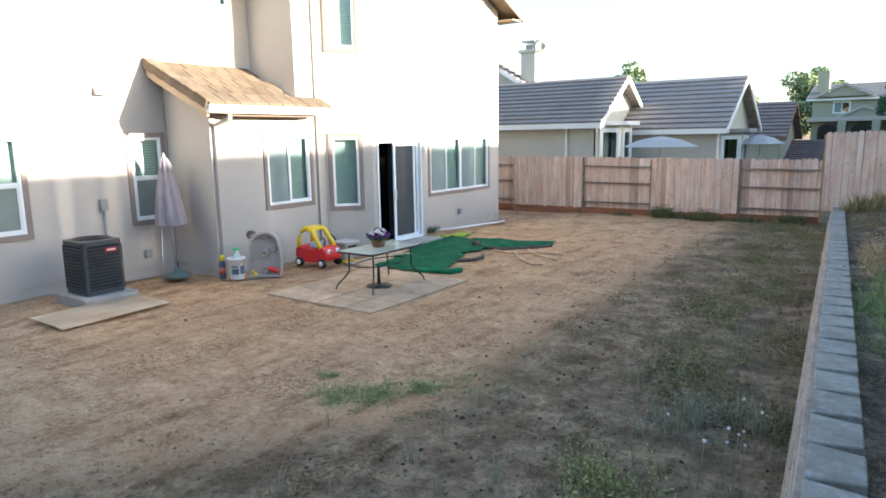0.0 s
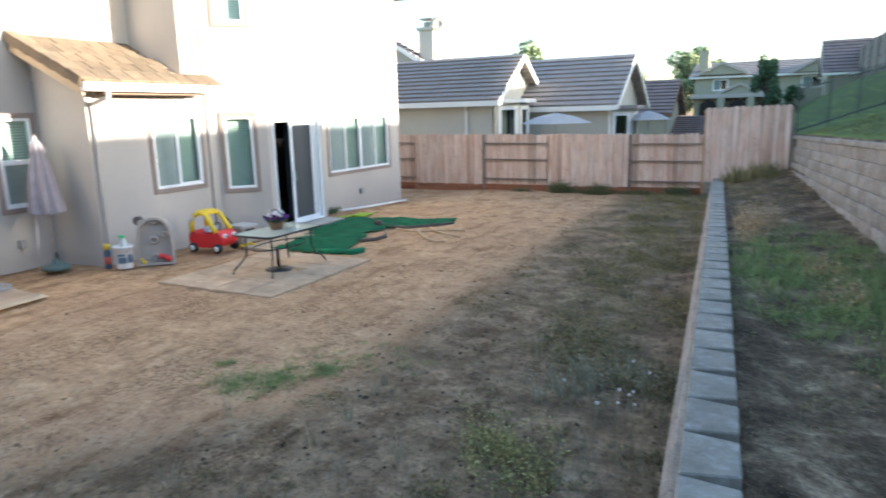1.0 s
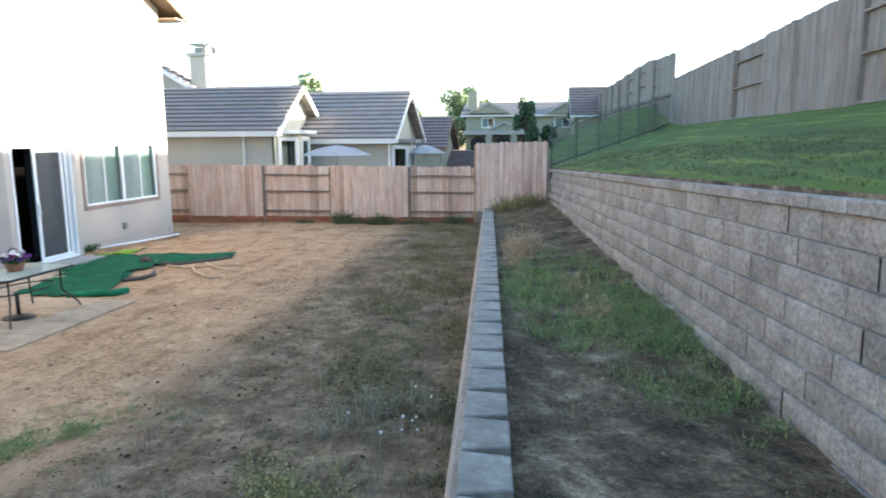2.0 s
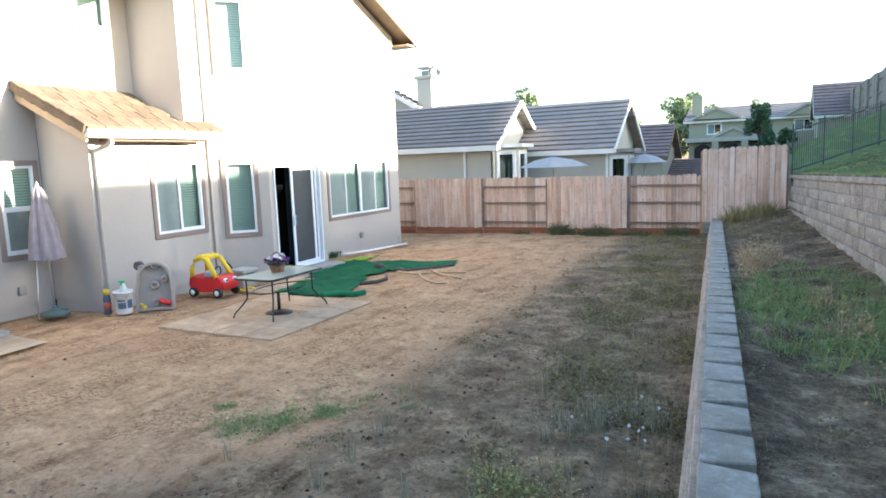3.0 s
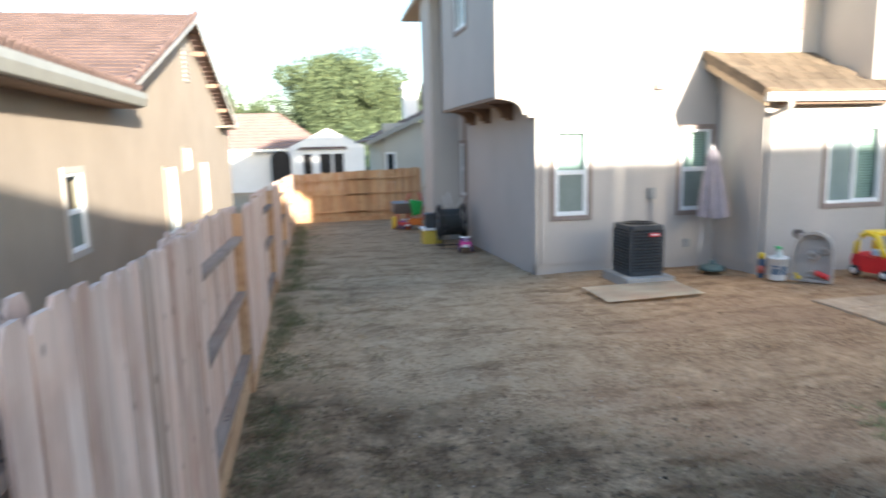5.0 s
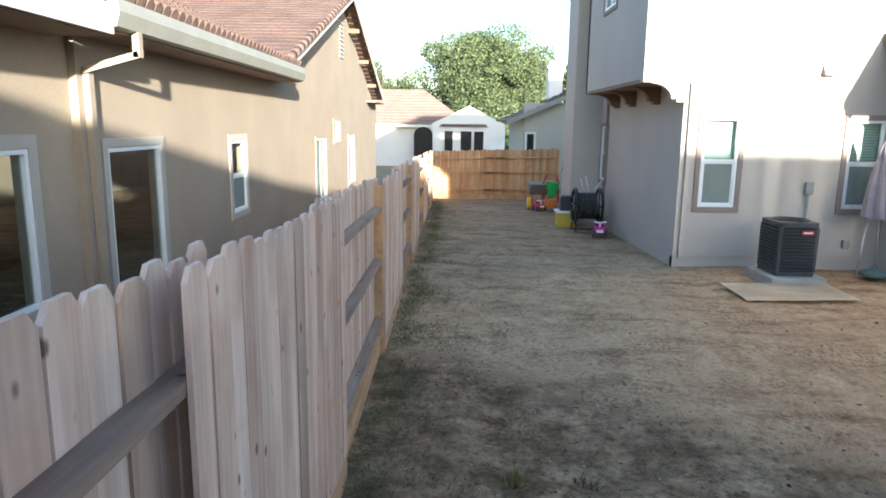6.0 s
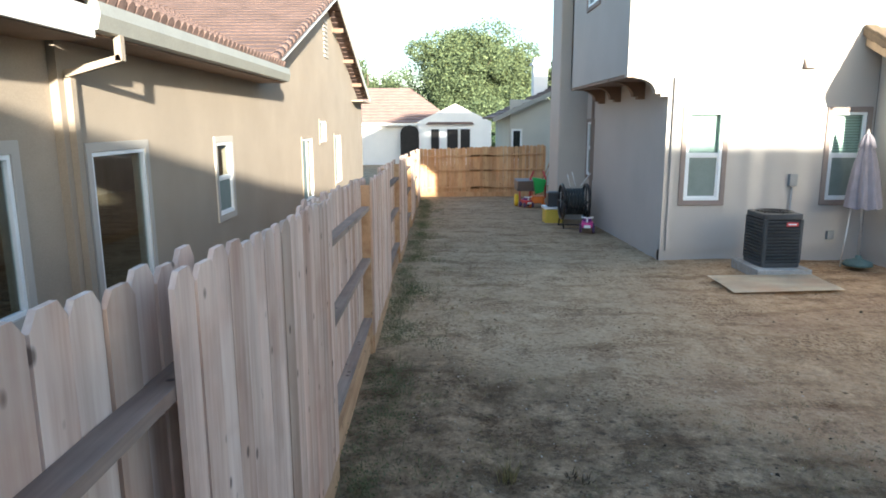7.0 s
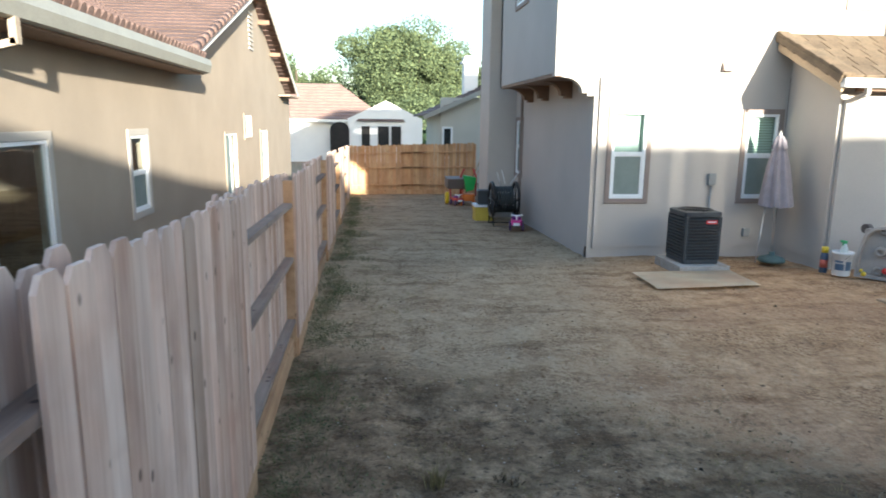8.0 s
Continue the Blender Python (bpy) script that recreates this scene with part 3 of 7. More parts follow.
# two-storey angled bay with the patio door
G0, G1 = (-10.35, 10.33), (-9.62, 11.06)
wall_mesh("angled_wall", G0, G1, 0.10, 6.0, [(0.17, 0.73, 0.98, 2.45), (0.17, 0.73, 4.3, 5.7)], HS, house)
window(house, G0, G1, 0.17, 0.73, 0.98, 2.45, "fixed")
window(house, G0, G1, 0.17, 0.73, 4.3, 5.7, "fixed")
D0, D1 = (-9.62, 11.06), (-9.62, 12.95)
wall_mesh("door_wall", D0, D1, 0.06, 6.0, [(0.12, 1.72, 0.06, 2.36)], HS, house)
wall_mesh("return_wall", (-9.62, 12.95), (-10.35, 13.68), 0.10, 6.0, [], HS, house)
W0, W1 = (-10.35, 13.68), (-10.35, 17.65)
wall_mesh("rear_wall", W0, W1, 0.08, 6.0, [(0.45, 3.33, 0.97, 2.40)], HS, house, cut1=0.162)
window(house, W0, W1, 0.45, 3.33, 0.97, 2.40, "double")
wall_mesh("end_wall", (-10.352, 17.65), (-23, 17.65), -0.4, 6.0, [], HS, house)
# side wall along the side yard
S0, S1 = (-23, 3.92), (-11.702, 3.92)
wall_mesh("side_wall", S0, S1, -0.30, 3.16, [(5.2, 5.85, 0.98, 2.35)], HS, house)
window(house, S0, S1, 5.2, 5.85, 0.98, 2.35, "hung")
wall_mesh("upper_side_wall", (-23, 3.851), (-16.65, 3.851), 3.16, 6.4, [], HS, house)
wall_mesh("back_wall", (-23, 17.65), (-23, 3.86), -0.5, 6.0, [], HS, house)
# cantilevered upper room with its brackets
V0, V1 = (-16.65, 3.2), (-11.702, 3.2)
wall_mesh("overhang_wall", V0, V1, 3.162, 6.4, [(1.7, 2.7, 4.75, 5.7)], HS, house)
window(house, V0, V1, 1.7, 2.7, 4.75, 5.7, "slide")
wall_mesh("overhang_end", (-16.65, 3.85), (-16.65, 3.2), 3.16, 6.4, [], HS, house)
bm = B()
box(bm, -16.6, -11.72, 3.21, 4.0, 3.10, 3.158)
part("overhang_soffit", bm, M["brown"], house)
curve = [(3.2, 3.16), (3.2, 3.11), (3.34, 3.11)] + [(3.34 + 0.36 * math.sin(a * math.pi / 12), 2.83 + 0.26 * math.cos(a * math.pi / 12)) for a in range(7)] + [(3.79, 2.83), (3.79, 2.78), (3.93, 2.78), (3.93, 3.16)]
for i, x in enumerate((-11.88, -13.2, -14.9, -16.3)):
    bm = B()
    prism(bm, [(x, y, z) for y, z in curve], (0.178, 0, 0))
    part("bracket", bm, HS if i == 0 else M["brown"], house, "curved bracket under the overhang")
# chimney chase on the side wall
bm = B()
box(bm, -19.35, -17.97, 3.17, 4.0, -0.5, 6.35)
soften(bm, 0.02, 2)
part("chimney_chase", bm, HS, house)
# footing strip below the stucco
for k, (a, b) in enumerate(((A0, A1), ((-11.7, 7.52), (-10.35, 7.52)), ((-10.35, 7.52), G0), (G0, G1), (D0, D1), (W0, W1), (S0, S1))):
    q = (Vector(b) - Vector(a)).normalized() * 0.02
    wall_mesh("footing", (a[0] - q.y, a[1] + q.x), (b[0] - q.y, b[1] + q.x), -0.6, (0.099, 0.099, 0.099, 0.099, 0.059, 0.079, -0.302)[k], [], HS, house, 0.12)
# added floor and inner wall, coloured near-black to hold the room's darkness
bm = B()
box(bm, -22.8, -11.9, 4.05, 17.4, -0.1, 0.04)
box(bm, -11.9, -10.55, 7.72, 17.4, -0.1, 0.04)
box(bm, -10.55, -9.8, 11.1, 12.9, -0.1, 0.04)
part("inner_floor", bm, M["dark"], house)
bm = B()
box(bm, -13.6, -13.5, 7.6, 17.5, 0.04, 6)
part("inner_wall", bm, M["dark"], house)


# roofs
def roof_slab(bm, a, b, c, d_, t=0.14):
    """A sloped slab over four corners."""
    v = [bm.verts.new(p) for p in (a, b, c, d_)] + [bm.verts.new(Vector(p) - Vector((0, 0, t))) for p in (a, b, c, d_)]
    for f in ((0, 1, 2, 3), (7, 6, 5, 4), (0, 4, 5, 1), (1, 5, 6, 2), (2, 6, 7, 3), (3, 7, 4, 0)):
        bm.faces.new([v[i] for i in f])


bm = B()
roof_slab(bm, (-9.8, 18.2, 5.95), (-9.8, 13.6, 7.95), (-22, 13.6, 7.95), (-22, 18.2, 5.95))
part("roof", bm, M["tile"], house, "brown concrete tile roof slope")
bm = B()
roof_slab(bm, (-9.8, 9.1, 5.95), (-22, 9.1, 5.95), (-22, 13.6, 7.95), (-9.8, 13.6, 7.95))
part("roof", bm, M["tile"], house, "brown concrete tile roof slope")
bm = B()
roof_slab(bm, (-11.25, 2.9, 6.5), (-11.25, 9.6, 6.5), (-16, 9.6, 8.4), (-16, 7, 8.4))
part("roof", bm, M["tile"], house, "brown concrete tile roof slope")
bm = B()
roof_slab(bm, (-11.25, 2.9, 6.5), (-16, 7, 8.4), (-20, 7, 8.4), (-22.4, 3.15, 6.5))
part("roof", bm, M["tile"], house, "brown concrete tile roof slope")
bm = B()
roof_slab(bm, (-22.4, 3.2, 6.5), (-20, 7, 8.4), (-20, 12, 8.4), (-22.4, 18.2, 6.2))
part("roof", bm, M["tile"], house, "brown concrete tile roof slope")
bm = B()
roof_slab(bm, (-22.3, 4.1, 6.2), (-22.3, 18.2, 6.2), (-23.3, 18.2, 5.9), (-23.3, 4.1, 5.9))
part("roof", bm, M["tile"], house, "brown concrete tile roof slope")
bm = B()
prism(bm, [(-10.35, 9.6, 6.0), (-10.35, 17.65, 6.0), (-10.35, 13.6, 7.75)], (-0.16, 0, 0))
part("gable_wall", bm, HS, house)
bm = B()
beam(bm, (-9.8, 18.25, 5.80), (-9.8, 13.6, 7.82), 0.05, 0.22)
beam(bm, (-9.8, 9.05, 5.80), (-9.8, 13.6, 7.82), 0.05, 0.22)
beam(bm, (-11.22, 2.88, 6.4), (-11.22, 9.6, 6.4), 0.05, 0.18)
beam(bm, (-11.2, 2.88, 6.4), (-22.4, 3.12, 6.4), 0.05, 0.18)
part("fascia", bm, M["fascia"], house)
bm = B()
box(bm, -22, -9.85, 17.66, 18.2, 5.72, 5.76)
part("soffit", bm, M["fascia"], house)
bm = B()
box(bm, -22.3, -11.25, 3.0, 3.9, 6.28, 6.32)
part("soffit", bm, M["fascia"], house)
bm = B()
box(bm, -11.69, -11.25, 3.95, 9.5, 6.28, 6.32)
part("soffit", bm, M["fascia"], house)

# lean-to roof with separate tiles
lean = thing("lean_to_roof", (-10.8, 8.7, 3.0), "small tan concrete tile roof over the bay", "roof")
sl = (3.83 - 3.03) / (11.7 - 9.92)


def lean_z(x):
    return 3.03 + (-9.92 - x) * sl


bm = B()
roof_slab(bm, (-9.95, 7.24, lean_z(-9.95)), (-9.95, 10.05, lean_z(-9.95)), (-11.69, 9.59, lean_z(-11.69)), (-11.69, 7.24, lean_z(-11.69)), 0.1)
part("deck", bm, M["fascia"], lean)
bm = B()
box(bm, 0, 0.40, 0, 0.312, 0, 0.05)
soften(bm, 0.007, 1)
tile_me = mesh_of("roof_tile", bm, M["tile"])
ang = math.atan(sl)
for r in range(5):
    x = -9.90 - r * 0.355
    for c in range(9):
        y = 7.22 + c * 0.325 - (0.16 if r % 2 else 0)
        if y < 7.18 or (r > 0 and y > 9.27):
            y = 7.2 if y < 7.18 else 99
        if y < 50:
            piece("roof_tile", tile_me, lean, Matrix.Translation((x, y, lean_z(x) + 0.02)) @ Matrix.Rotation(math.pi, 4, "Z") @ Matrix.Translation((0, -0.318, 0)) @ Matrix.Rotation(-ang - 0.06 + random.uniform(-0.015, 0.015), 4, "Y"))
bm = B()
box(bm, 0, 0.345, -0.05, 0.16, 0.0, 0.05)
box(bm, 0, 0.345, -0.05, -0.005, -0.12, 0.0)
soften(bm, 0.014, 2)
rake_me = mesh_of("rake_tile", bm, M["tile"])
for r in range(6):
    x = -9.88 - r * 0.30
    piece("rake_tile", rake_me, lean, Matrix.Translation((x, 7.2, lean_z(x) + 0.06)) @ Matrix.Rotation(math.pi, 4, "Z") @ Matrix.Scale(-1, 4, (0, 1, 0)) @ Matrix.Rotation(-ang - 0.06, 4, "Y"))
bm = B()
beam(bm, (-9.93, 7.235, lean_z(-9.93) - 0.12), (-11.69, 7.235, lean_z(-11.69) - 0.12), 0.04, 0.17)
part("rake_board", bm, M["fascia"], lean)
bm = B()
box(bm, -10.36, -9.98, 7.75, 9.72, 2.86, 2.95)
part("eave_board", bm, M["brown"], lean)
bm = B()
box(bm, -9.96, -9.84, 7.2, 10.0, 2.90, 3.04)
soften(bm, 0.015, 2)
gut = part("gutter", bm, M["whitepaint"], lean)
bm = B()
beam(bm, (-9.9, 7.62, 2.92), (-9.9, 7.62, 2.80), 0.07, 0.06, (0, 1, 0))
beam(bm, (-9.9, 7.62, 2.81), (-10.27, 7.6, 2.70), 0.07, 0.06)
beam(bm, (-10.3, 7.6, 2.74), (-10.3, 7.6, 0.12), 0.075, 0.055, (0, 1, 0))
part("downspout", bm, HS, lean)

# narrow downspouts on the house corners
for x, y, z1 in ((-11.66, 4.04, 3.1), (-10.31, 10.12, 5.7)):
    bm = B()
    beam(bm, (x, y, 0.1), (x, y, z1), 0.05, 0.07, (0, 1, 0))
    part("downspout", bm, HS, house)
bm = B()
beam(bm, (-17.15, 3.88, -0.1), (-17.15, 3.88, 3.0), 0.07, 0.06, (0, 1, 0))
part("downspout", bm, M["trim"], house)

# ---- patio door: fixed glass leaf, opened screen leaf
door = thing("sliding_door", (-9.62, 11.98, 0.06), "white vinyl sliding patio door standing half open", "door")
o, dd, nn = Vector((-9.62, 11.06, 0)), Vector((0, 1, 0)), Vector((1, 0, 0))
bm = B()
ring(bm, o, dd, nn, 0.121, 1.719, 0.062, 2.358, 0.045, -0.13, 0.03)
soften(bm, 0.005, 1)
part("door_frame", bm, M["vinyl"], door)
for u0, u1, k in ((0.80, 1.672, -0.05), (0.70, 1.50, -0.005)):
    bm = B()
    ring(bm, o, dd, nn, u0, u1, 0.108, 2.312, 0.075, k - 0.035, k)
    soften(bm, 0.005, 1)
    leaf = part("door_leaf", bm, M["vinyl"], door)
    bm = B()
    slab(bm, o, dd, nn, u0 + 0.06, u1 - 0.06, 0.17, 2.25, k - 0.02, k - 0.015)
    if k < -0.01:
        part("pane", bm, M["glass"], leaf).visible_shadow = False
        # added panel: its dark colour gives the glass the darkness of the room
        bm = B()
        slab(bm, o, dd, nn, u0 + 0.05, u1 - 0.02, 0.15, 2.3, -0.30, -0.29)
        part("curtain", bm, M["doordark"], leaf, "added dark panel standing for the dim room")
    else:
        part("insect_screen", bm, M["doordark"], leaf)
    bm = B()
    slab(bm, o, dd, nn, u0 + 0.02, u0 + 0.05, 1.02, 1.25, k, k + 0.03)
    soften(bm, 0.006, 2)
    part("door_handle", bm, M["vinyl"], leaf)
bm = B()
box(bm, -9.66, -9.1, 11.0, 12.9, -0.12, 0.055)
soften(bm, 0.012, 2)
whole("door_step", bm, M["concrete"], "low concrete step below the patio door", "step", kind="structure")


# ---- fences
def board_mesh(name, w, h, t, mat):
    """A dog-eared fence board, its foot at the origin, its face towards -y."""
    bm = B()
    e = 0.04
    prism(bm, [(0, 0, 0), (w, 0, 0), (w, 0, h - e), (w - e * 0.8, 0, h), (e * 0.8, 0, h), (0, 0, h - e)], (0, t, 0))
    return mesh_of(name, bm, mat)


def fence_run(name, label, start, direction, panels, base, top, mat, rail_mat, kick_mat, kick=True, w=0.14, face=0.045, skip_posts=()):
    """A fence from start along direction. panels: (length, proud?) from the viewer's side, which is the right-hand side.
    base and top give heights from the distance gone."""
    s, d = Vector((*start, 0)), Vector((*direction, 0)).normalized()
    nrm = Vector((d.y, -d.x, 0))
    f = thing(name, s, label, "fence")
    rot = Matrix(((d.x, -nrm.x, 0, 0), (d.y, -nrm.y, 0, 0), (0, 0, 1, 0), (0, 0, 0, 1)))
    meshes = {}
    u, total = 0, sum(p[0] for p in panels)
    for length, proud in panels:
        off = face + 0.018 if proud else -face
        bm = B()
        c = s + d * u
        box(bm, -0.045, 0.045, -0.045, 0.045, base(u) - 0.3, top(u) - (0.06 if proud else 0.02))
        bmesh.ops.transform(bm, matrix=Matrix.Translation(c) @ rot, verts=bm.verts[:])
        if u not in skip_posts:
            part("post", bm, M["kicktan"] if kick_mat is M["kicktan"] else rail_mat, f)
        else:
            bm.free()
        for q in (0.12, 0.50, 0.82):
            ra = u if u < 0.01 else u + (0.42 if proud else -0.41)
            rb = u + length if u + length > total - 0.01 else u + length + (-0.42 if proud else 0.41)
            if rb - ra < 0.1:
                continue
            a, b = s + d * ra, s + d * rb
            za, zb = (base(v) + kick * 0.16 + (top(v) - base(v) - kick * 0.16) * q for v in (ra, rb))
            bm = B()
            beam(bm, a + Vector((0, 0, za)), b + Vector((0, 0, zb)), 0.085, 0.04)
            part("rail", bm, rail_mat, f)
        if kick:
            bm = B()
            k = nrm * (off - 0.02 if proud else 0.0)
            beam(bm, c + k + Vector((0, 0, base(u) + 0.06)), s + d * (u + length) + k + Vector((0, 0, base(u + length) + 0.06)), 0.035, 0.24)
            part("kickboard", bm, kick_mat, f)
        n = max(1, round(length / (w + 0.004)))
        bw = length / n
        for i in range(0 if proud else -3, n + (0 if proud else 3)):
            v = u + i * bw
            if v < -0.01 or v + bw > total + 0.01:
                continue
            z0 = base(v) + (0.17 if kick else 0.03)
            h = round((top(v) - z0) / 0.02) * 0.02
            key = (round(bw, 3), h)
            if key not in meshes:
                meshes[key] = board_mesh("board", bw - 0.007, h, 0.017, mat)
            p = s + d * v + nrm * (off + random.uniform(-0.002, 0.003)) + Vector((0, 0, z0 + random.uniform(-0.018, 0.018)))
            piece("board", meshes[key], f, Matrix.Translation(p) @ rot @ Matrix.Rotation(random.uniform(-0.006, 0.006), 4, "Y") @ Matrix.Rotation(random.uniform(-0.045, 0.045), 4, "Z"))
        u += length
    bm = B()
    c = s + d * u
    box(bm, -0.045, 0.045, -0.045, 0.045, base(u) - 0.3, top(u) - 0.04)
    bmesh.ops.transform(bm, matrix=Matrix.Translation(c) @ rot, verts=bm.verts[:])
    part("post", bm, rail_mat, f)
    return f


def line(*pts):
    """A height that runs straight from point to point."""
    xs, zs = zip(*pts)
    return lambda u: float(np.interp(u, xs, zs))


# side fence beside the camera: runs from the near corner down the side yard
X0 = 0.75
fence_run("cedar_fence", "weathered pinkish cedar board fence with dog-eared tops", (X0, -0.762), (-1, 0),
          [(2.49, False), (2.46, True), (2.50, False), (2.45, True), (2.45, False), (2.45, True), (2.45, False), (2.45, True), (2.45, False), (2.45, True), (1.6, False)],
          line((0, 0.12), (X0 + 4, 0.02), (X0 + 8, 0.0), (X0 + 25.5, -0.44)), line((0, 2.02), (X0 + 1.74, 1.98), (X0 + 6.6, 1.81), (X0 + 11.3, 1.72), (X0 + 25.5, 1.37)),
          M["fence"], M["rail"], M["kicktan"], skip_posts=(2.49,))
# far fence across the yard, with a taller end over the planting bed
fence_run("cedar_fence", "cedar board fence with exposed rails in alternate panels", (-13.9, 20.6), (1, 0),
          [(2.49, False), (2.53, True), (2.28, False), (2.5, True), (2.12, False)], lambda u: -0.14 + 0.004 * u,
          lambda u: 1.74 - 0.008 * u, M["fence"], M["rail"], M["kick"])
fence_run("tall_fence", "taller cedar board fence end above the planting bed", (-1.97, 20.55), (1, 0), [(2.15, True)], lambda u: 0.25 + 0.1 * u,
          lambda u: 2.37 + 0.02 * u, M["fence"], M["rail"], M["kicktan"], False)
fence_run("orange_cedar_fence", "new orange cedar board fence closing the side yard", (-25.5, -0.75), (0, 1), [(2.35, False), (2.4, False)], lambda u: -0.47,
          lambda u: 1.36 + 0.03 * u, M["orange"], M["orange"], M["orange"])
fence_run("hilltop_fence", "old grey board fence on top of the lawn slope", (5.2, 109.5), (0, -1),
          [(2.45, i % 2 == 0) for i in range(33)], lambda u: 4.1 - 0.95 * max(0, u - 75) / 6, line((0, 7.2), (52, 6.75), (73, 6.4), (80, 5.9)), M["greyfence"], M["greyfence"], M["greyfence"], False, 0.2)
# past 24 m the run is unseen, lowered to shape its shadow on the neighbour
fence_run("hilltop_fence", "old grey board fence on top of the lawn slope", (5.2, 28.8), (0, -1),
          [(0.2, True)] + [(6.4 if i < 1 else 2.45, i % 3 != 2) for i in range(16)], lambda u: 2.75, line((0, 4.83), (24, 4.83), (26.5, 4.46), (60, 4.46)), M["greyfence"], M["greyfence"], M["greyfence"], False, 0.2)


# ---- low wall of set-back blocks with wedge-shaped caps
low = thing("low_retaining_wall", (low_x(9), 9, 0), "low grey concrete block wall with wedge-shaped cap stones", "wall", kind="structure")
dl = Vector((-0.0786, 1, 0)).normalized()
nl = Vector((-dl.y, dl.x, 0))  # towards the yard
bm = B()
prism(bm, [(0, 0.004, 0), (0.262, 0.052, 0), (0.262, 0.398, 0), (0, 0.449, 0)], (0, 0, 0.09))
soften(bm, 0.008, 1)
cap_me = mesh_of("cap_stone", bm, M["capblock"])
n_caps = 47
for i in range(n_caps):
    y = -0.62 + i * 0.4555
    ca = -math.atan2(-0.0786, 1)
    piece("cap_stone", cap_me, low, Matrix.Translation((low_x(y), y, low_z(y) - 0.09 + random.uniform(-0.004, 0.004))) @ Matrix.Rotation(ca, 4, "Z") @ Matrix.Rotation(-0.0245, 4, "X") @ Matrix.Rotation(random.uniform(-0.012, 0.012), 4, "Z"))
bm = B()
box(bm, -0.02, 0.2, 0, 0.45, 0, 0.148)
soften(bm, 0.006, 1)
face_me = mesh_of("face_block", bm, M["faceblock"])
for c in range(4):
    for i in range(n_caps - 1):
        y = -0.62 + (i + 0.5 * (c % 2)) * 0.4555
        z = low_z(y) - 0.09 - 0.15 * (c + 1)
        if z > -0.3:
            piece("face_block", face_me, low, Matrix.Translation((low_x(y) - 0.022 - 0.026 * c, y, z)) @ Matrix.Rotation(ca, 4, "Z") @ Matrix.Rotation(-0.0245, 4, "X"))

# ---- tall retaining wall of split-face blocks
high = thing("tall_retaining_wall", (high_x(9), 9, 0.5), "tall tan split-face concrete block retaining wall", "wall", kind="structure")
ch = math.atan2(0.094, 1)


def split_block(seed):
    """A block with a rough broken face."""
    rnd = random.Random(seed)
    bm = B()
    ny, nz = 4, 3
    g = [[bm.verts.new((0.012 if i in (0, ny) or j in (0, nz) else rnd.uniform(-0.012, 0.006), 0.452 * i / ny, 0.196 * j / nz)) for j in range(nz + 1)] for i in range(ny + 1)]
    for i in range(ny):
        for j in range(nz):
            bm.faces.new((g[i][j], g[i + 1][j], g[i + 1][j + 1], g[i][j + 1]))
    q = [bm.verts.new((0.2, y, z)) for y, z in ((0, 0), (0.452, 0), (0.452, 0.196), (0, 0.196))]
    bm.faces.new((g[0][nz], g[ny // 2][nz], g[ny][nz], q[2], q[3]))
    return mesh_of("wall_block", bm, M["block"])


blocks = [split_block(k) for k in range(6)]
bm = B()
box(bm, -0.03, 0.12, 0, 0.452, 0, 0.09)
soften(bm, 0.008, 1)
topcap = mesh_of("top_cap", bm, M["block"])
for c in range(8):
    for i in range(-6, 47):
        y = 0.2 + (i + 0.5 * (c % 2)) * 0.4572
        if y < -2.6 or y > 20.3 or (c > 4 and y > 15):
            continue
        z = high_z(y) - 0.09 - 0.2 * (c + 1)
        if z + 0.2 < 0.36:
            continue
        piece("wall_block", blocks[(i * 7 + c * 3) % 6], high, Matrix.Translation((high_x(y) + 0.15 - 0.026 * c + random.uniform(-0.004, 0.004), y, z)) @ Matrix.Rotation(ch, 4, "Z") @ Matrix.Rotation(-0.029, 4, "X"))
for i in range(-6, 45):
    y = 0.2 + (i + 0.25) * 0.4572
    piece("top_cap", topcap, high, Matrix.Translation((high_x(y) + 0.15, y, high_z(y) - 0.09)) @ Matrix.Rotation(ch, 4, "Z") @ Matrix.Rotation(-0.029, 4, "X"))

# ---- black iron fence that climbs the slope from the end of the wall
iron = thing("iron_fence", (0.4, 20.6, 1.7), "black iron picket fence climbing the lawn slope", "fence")
for q in range(6):
    a, b = (Vector((0.3 + k * 0.8, 20.62 + k * 1.3, 0)) for k in (q, q + 1))
    a.z, b.z = hill_z(a.x, a.y), hill_z(b.x, b.y)
    for h in (0.12, 1.2):
        bm = B()
        beam(bm, a + Vector((0, 0, h)), b + Vector((0, 0, h)), 0.03, 0.035)
        part("rail", bm, M["iron"], iron)
    bm = B()
    beam(bm, a - Vector((0, 0, 0.2)), a + Vector((0, 0, 1.35)), 0.04, 0.04, (0, 1, 0))
    part("post", bm, M["iron"], iron)
    for k in range(1, 14):
        p = a.lerp(b, k / 14)
        bm = B()
        beam(bm, p + Vector((0, 0, 0.06)), p + Vector((0, 0, 1.32)), 0.018, 0.018, (0, 1, 0))
        part("picket", bm, M["iron"], iron)


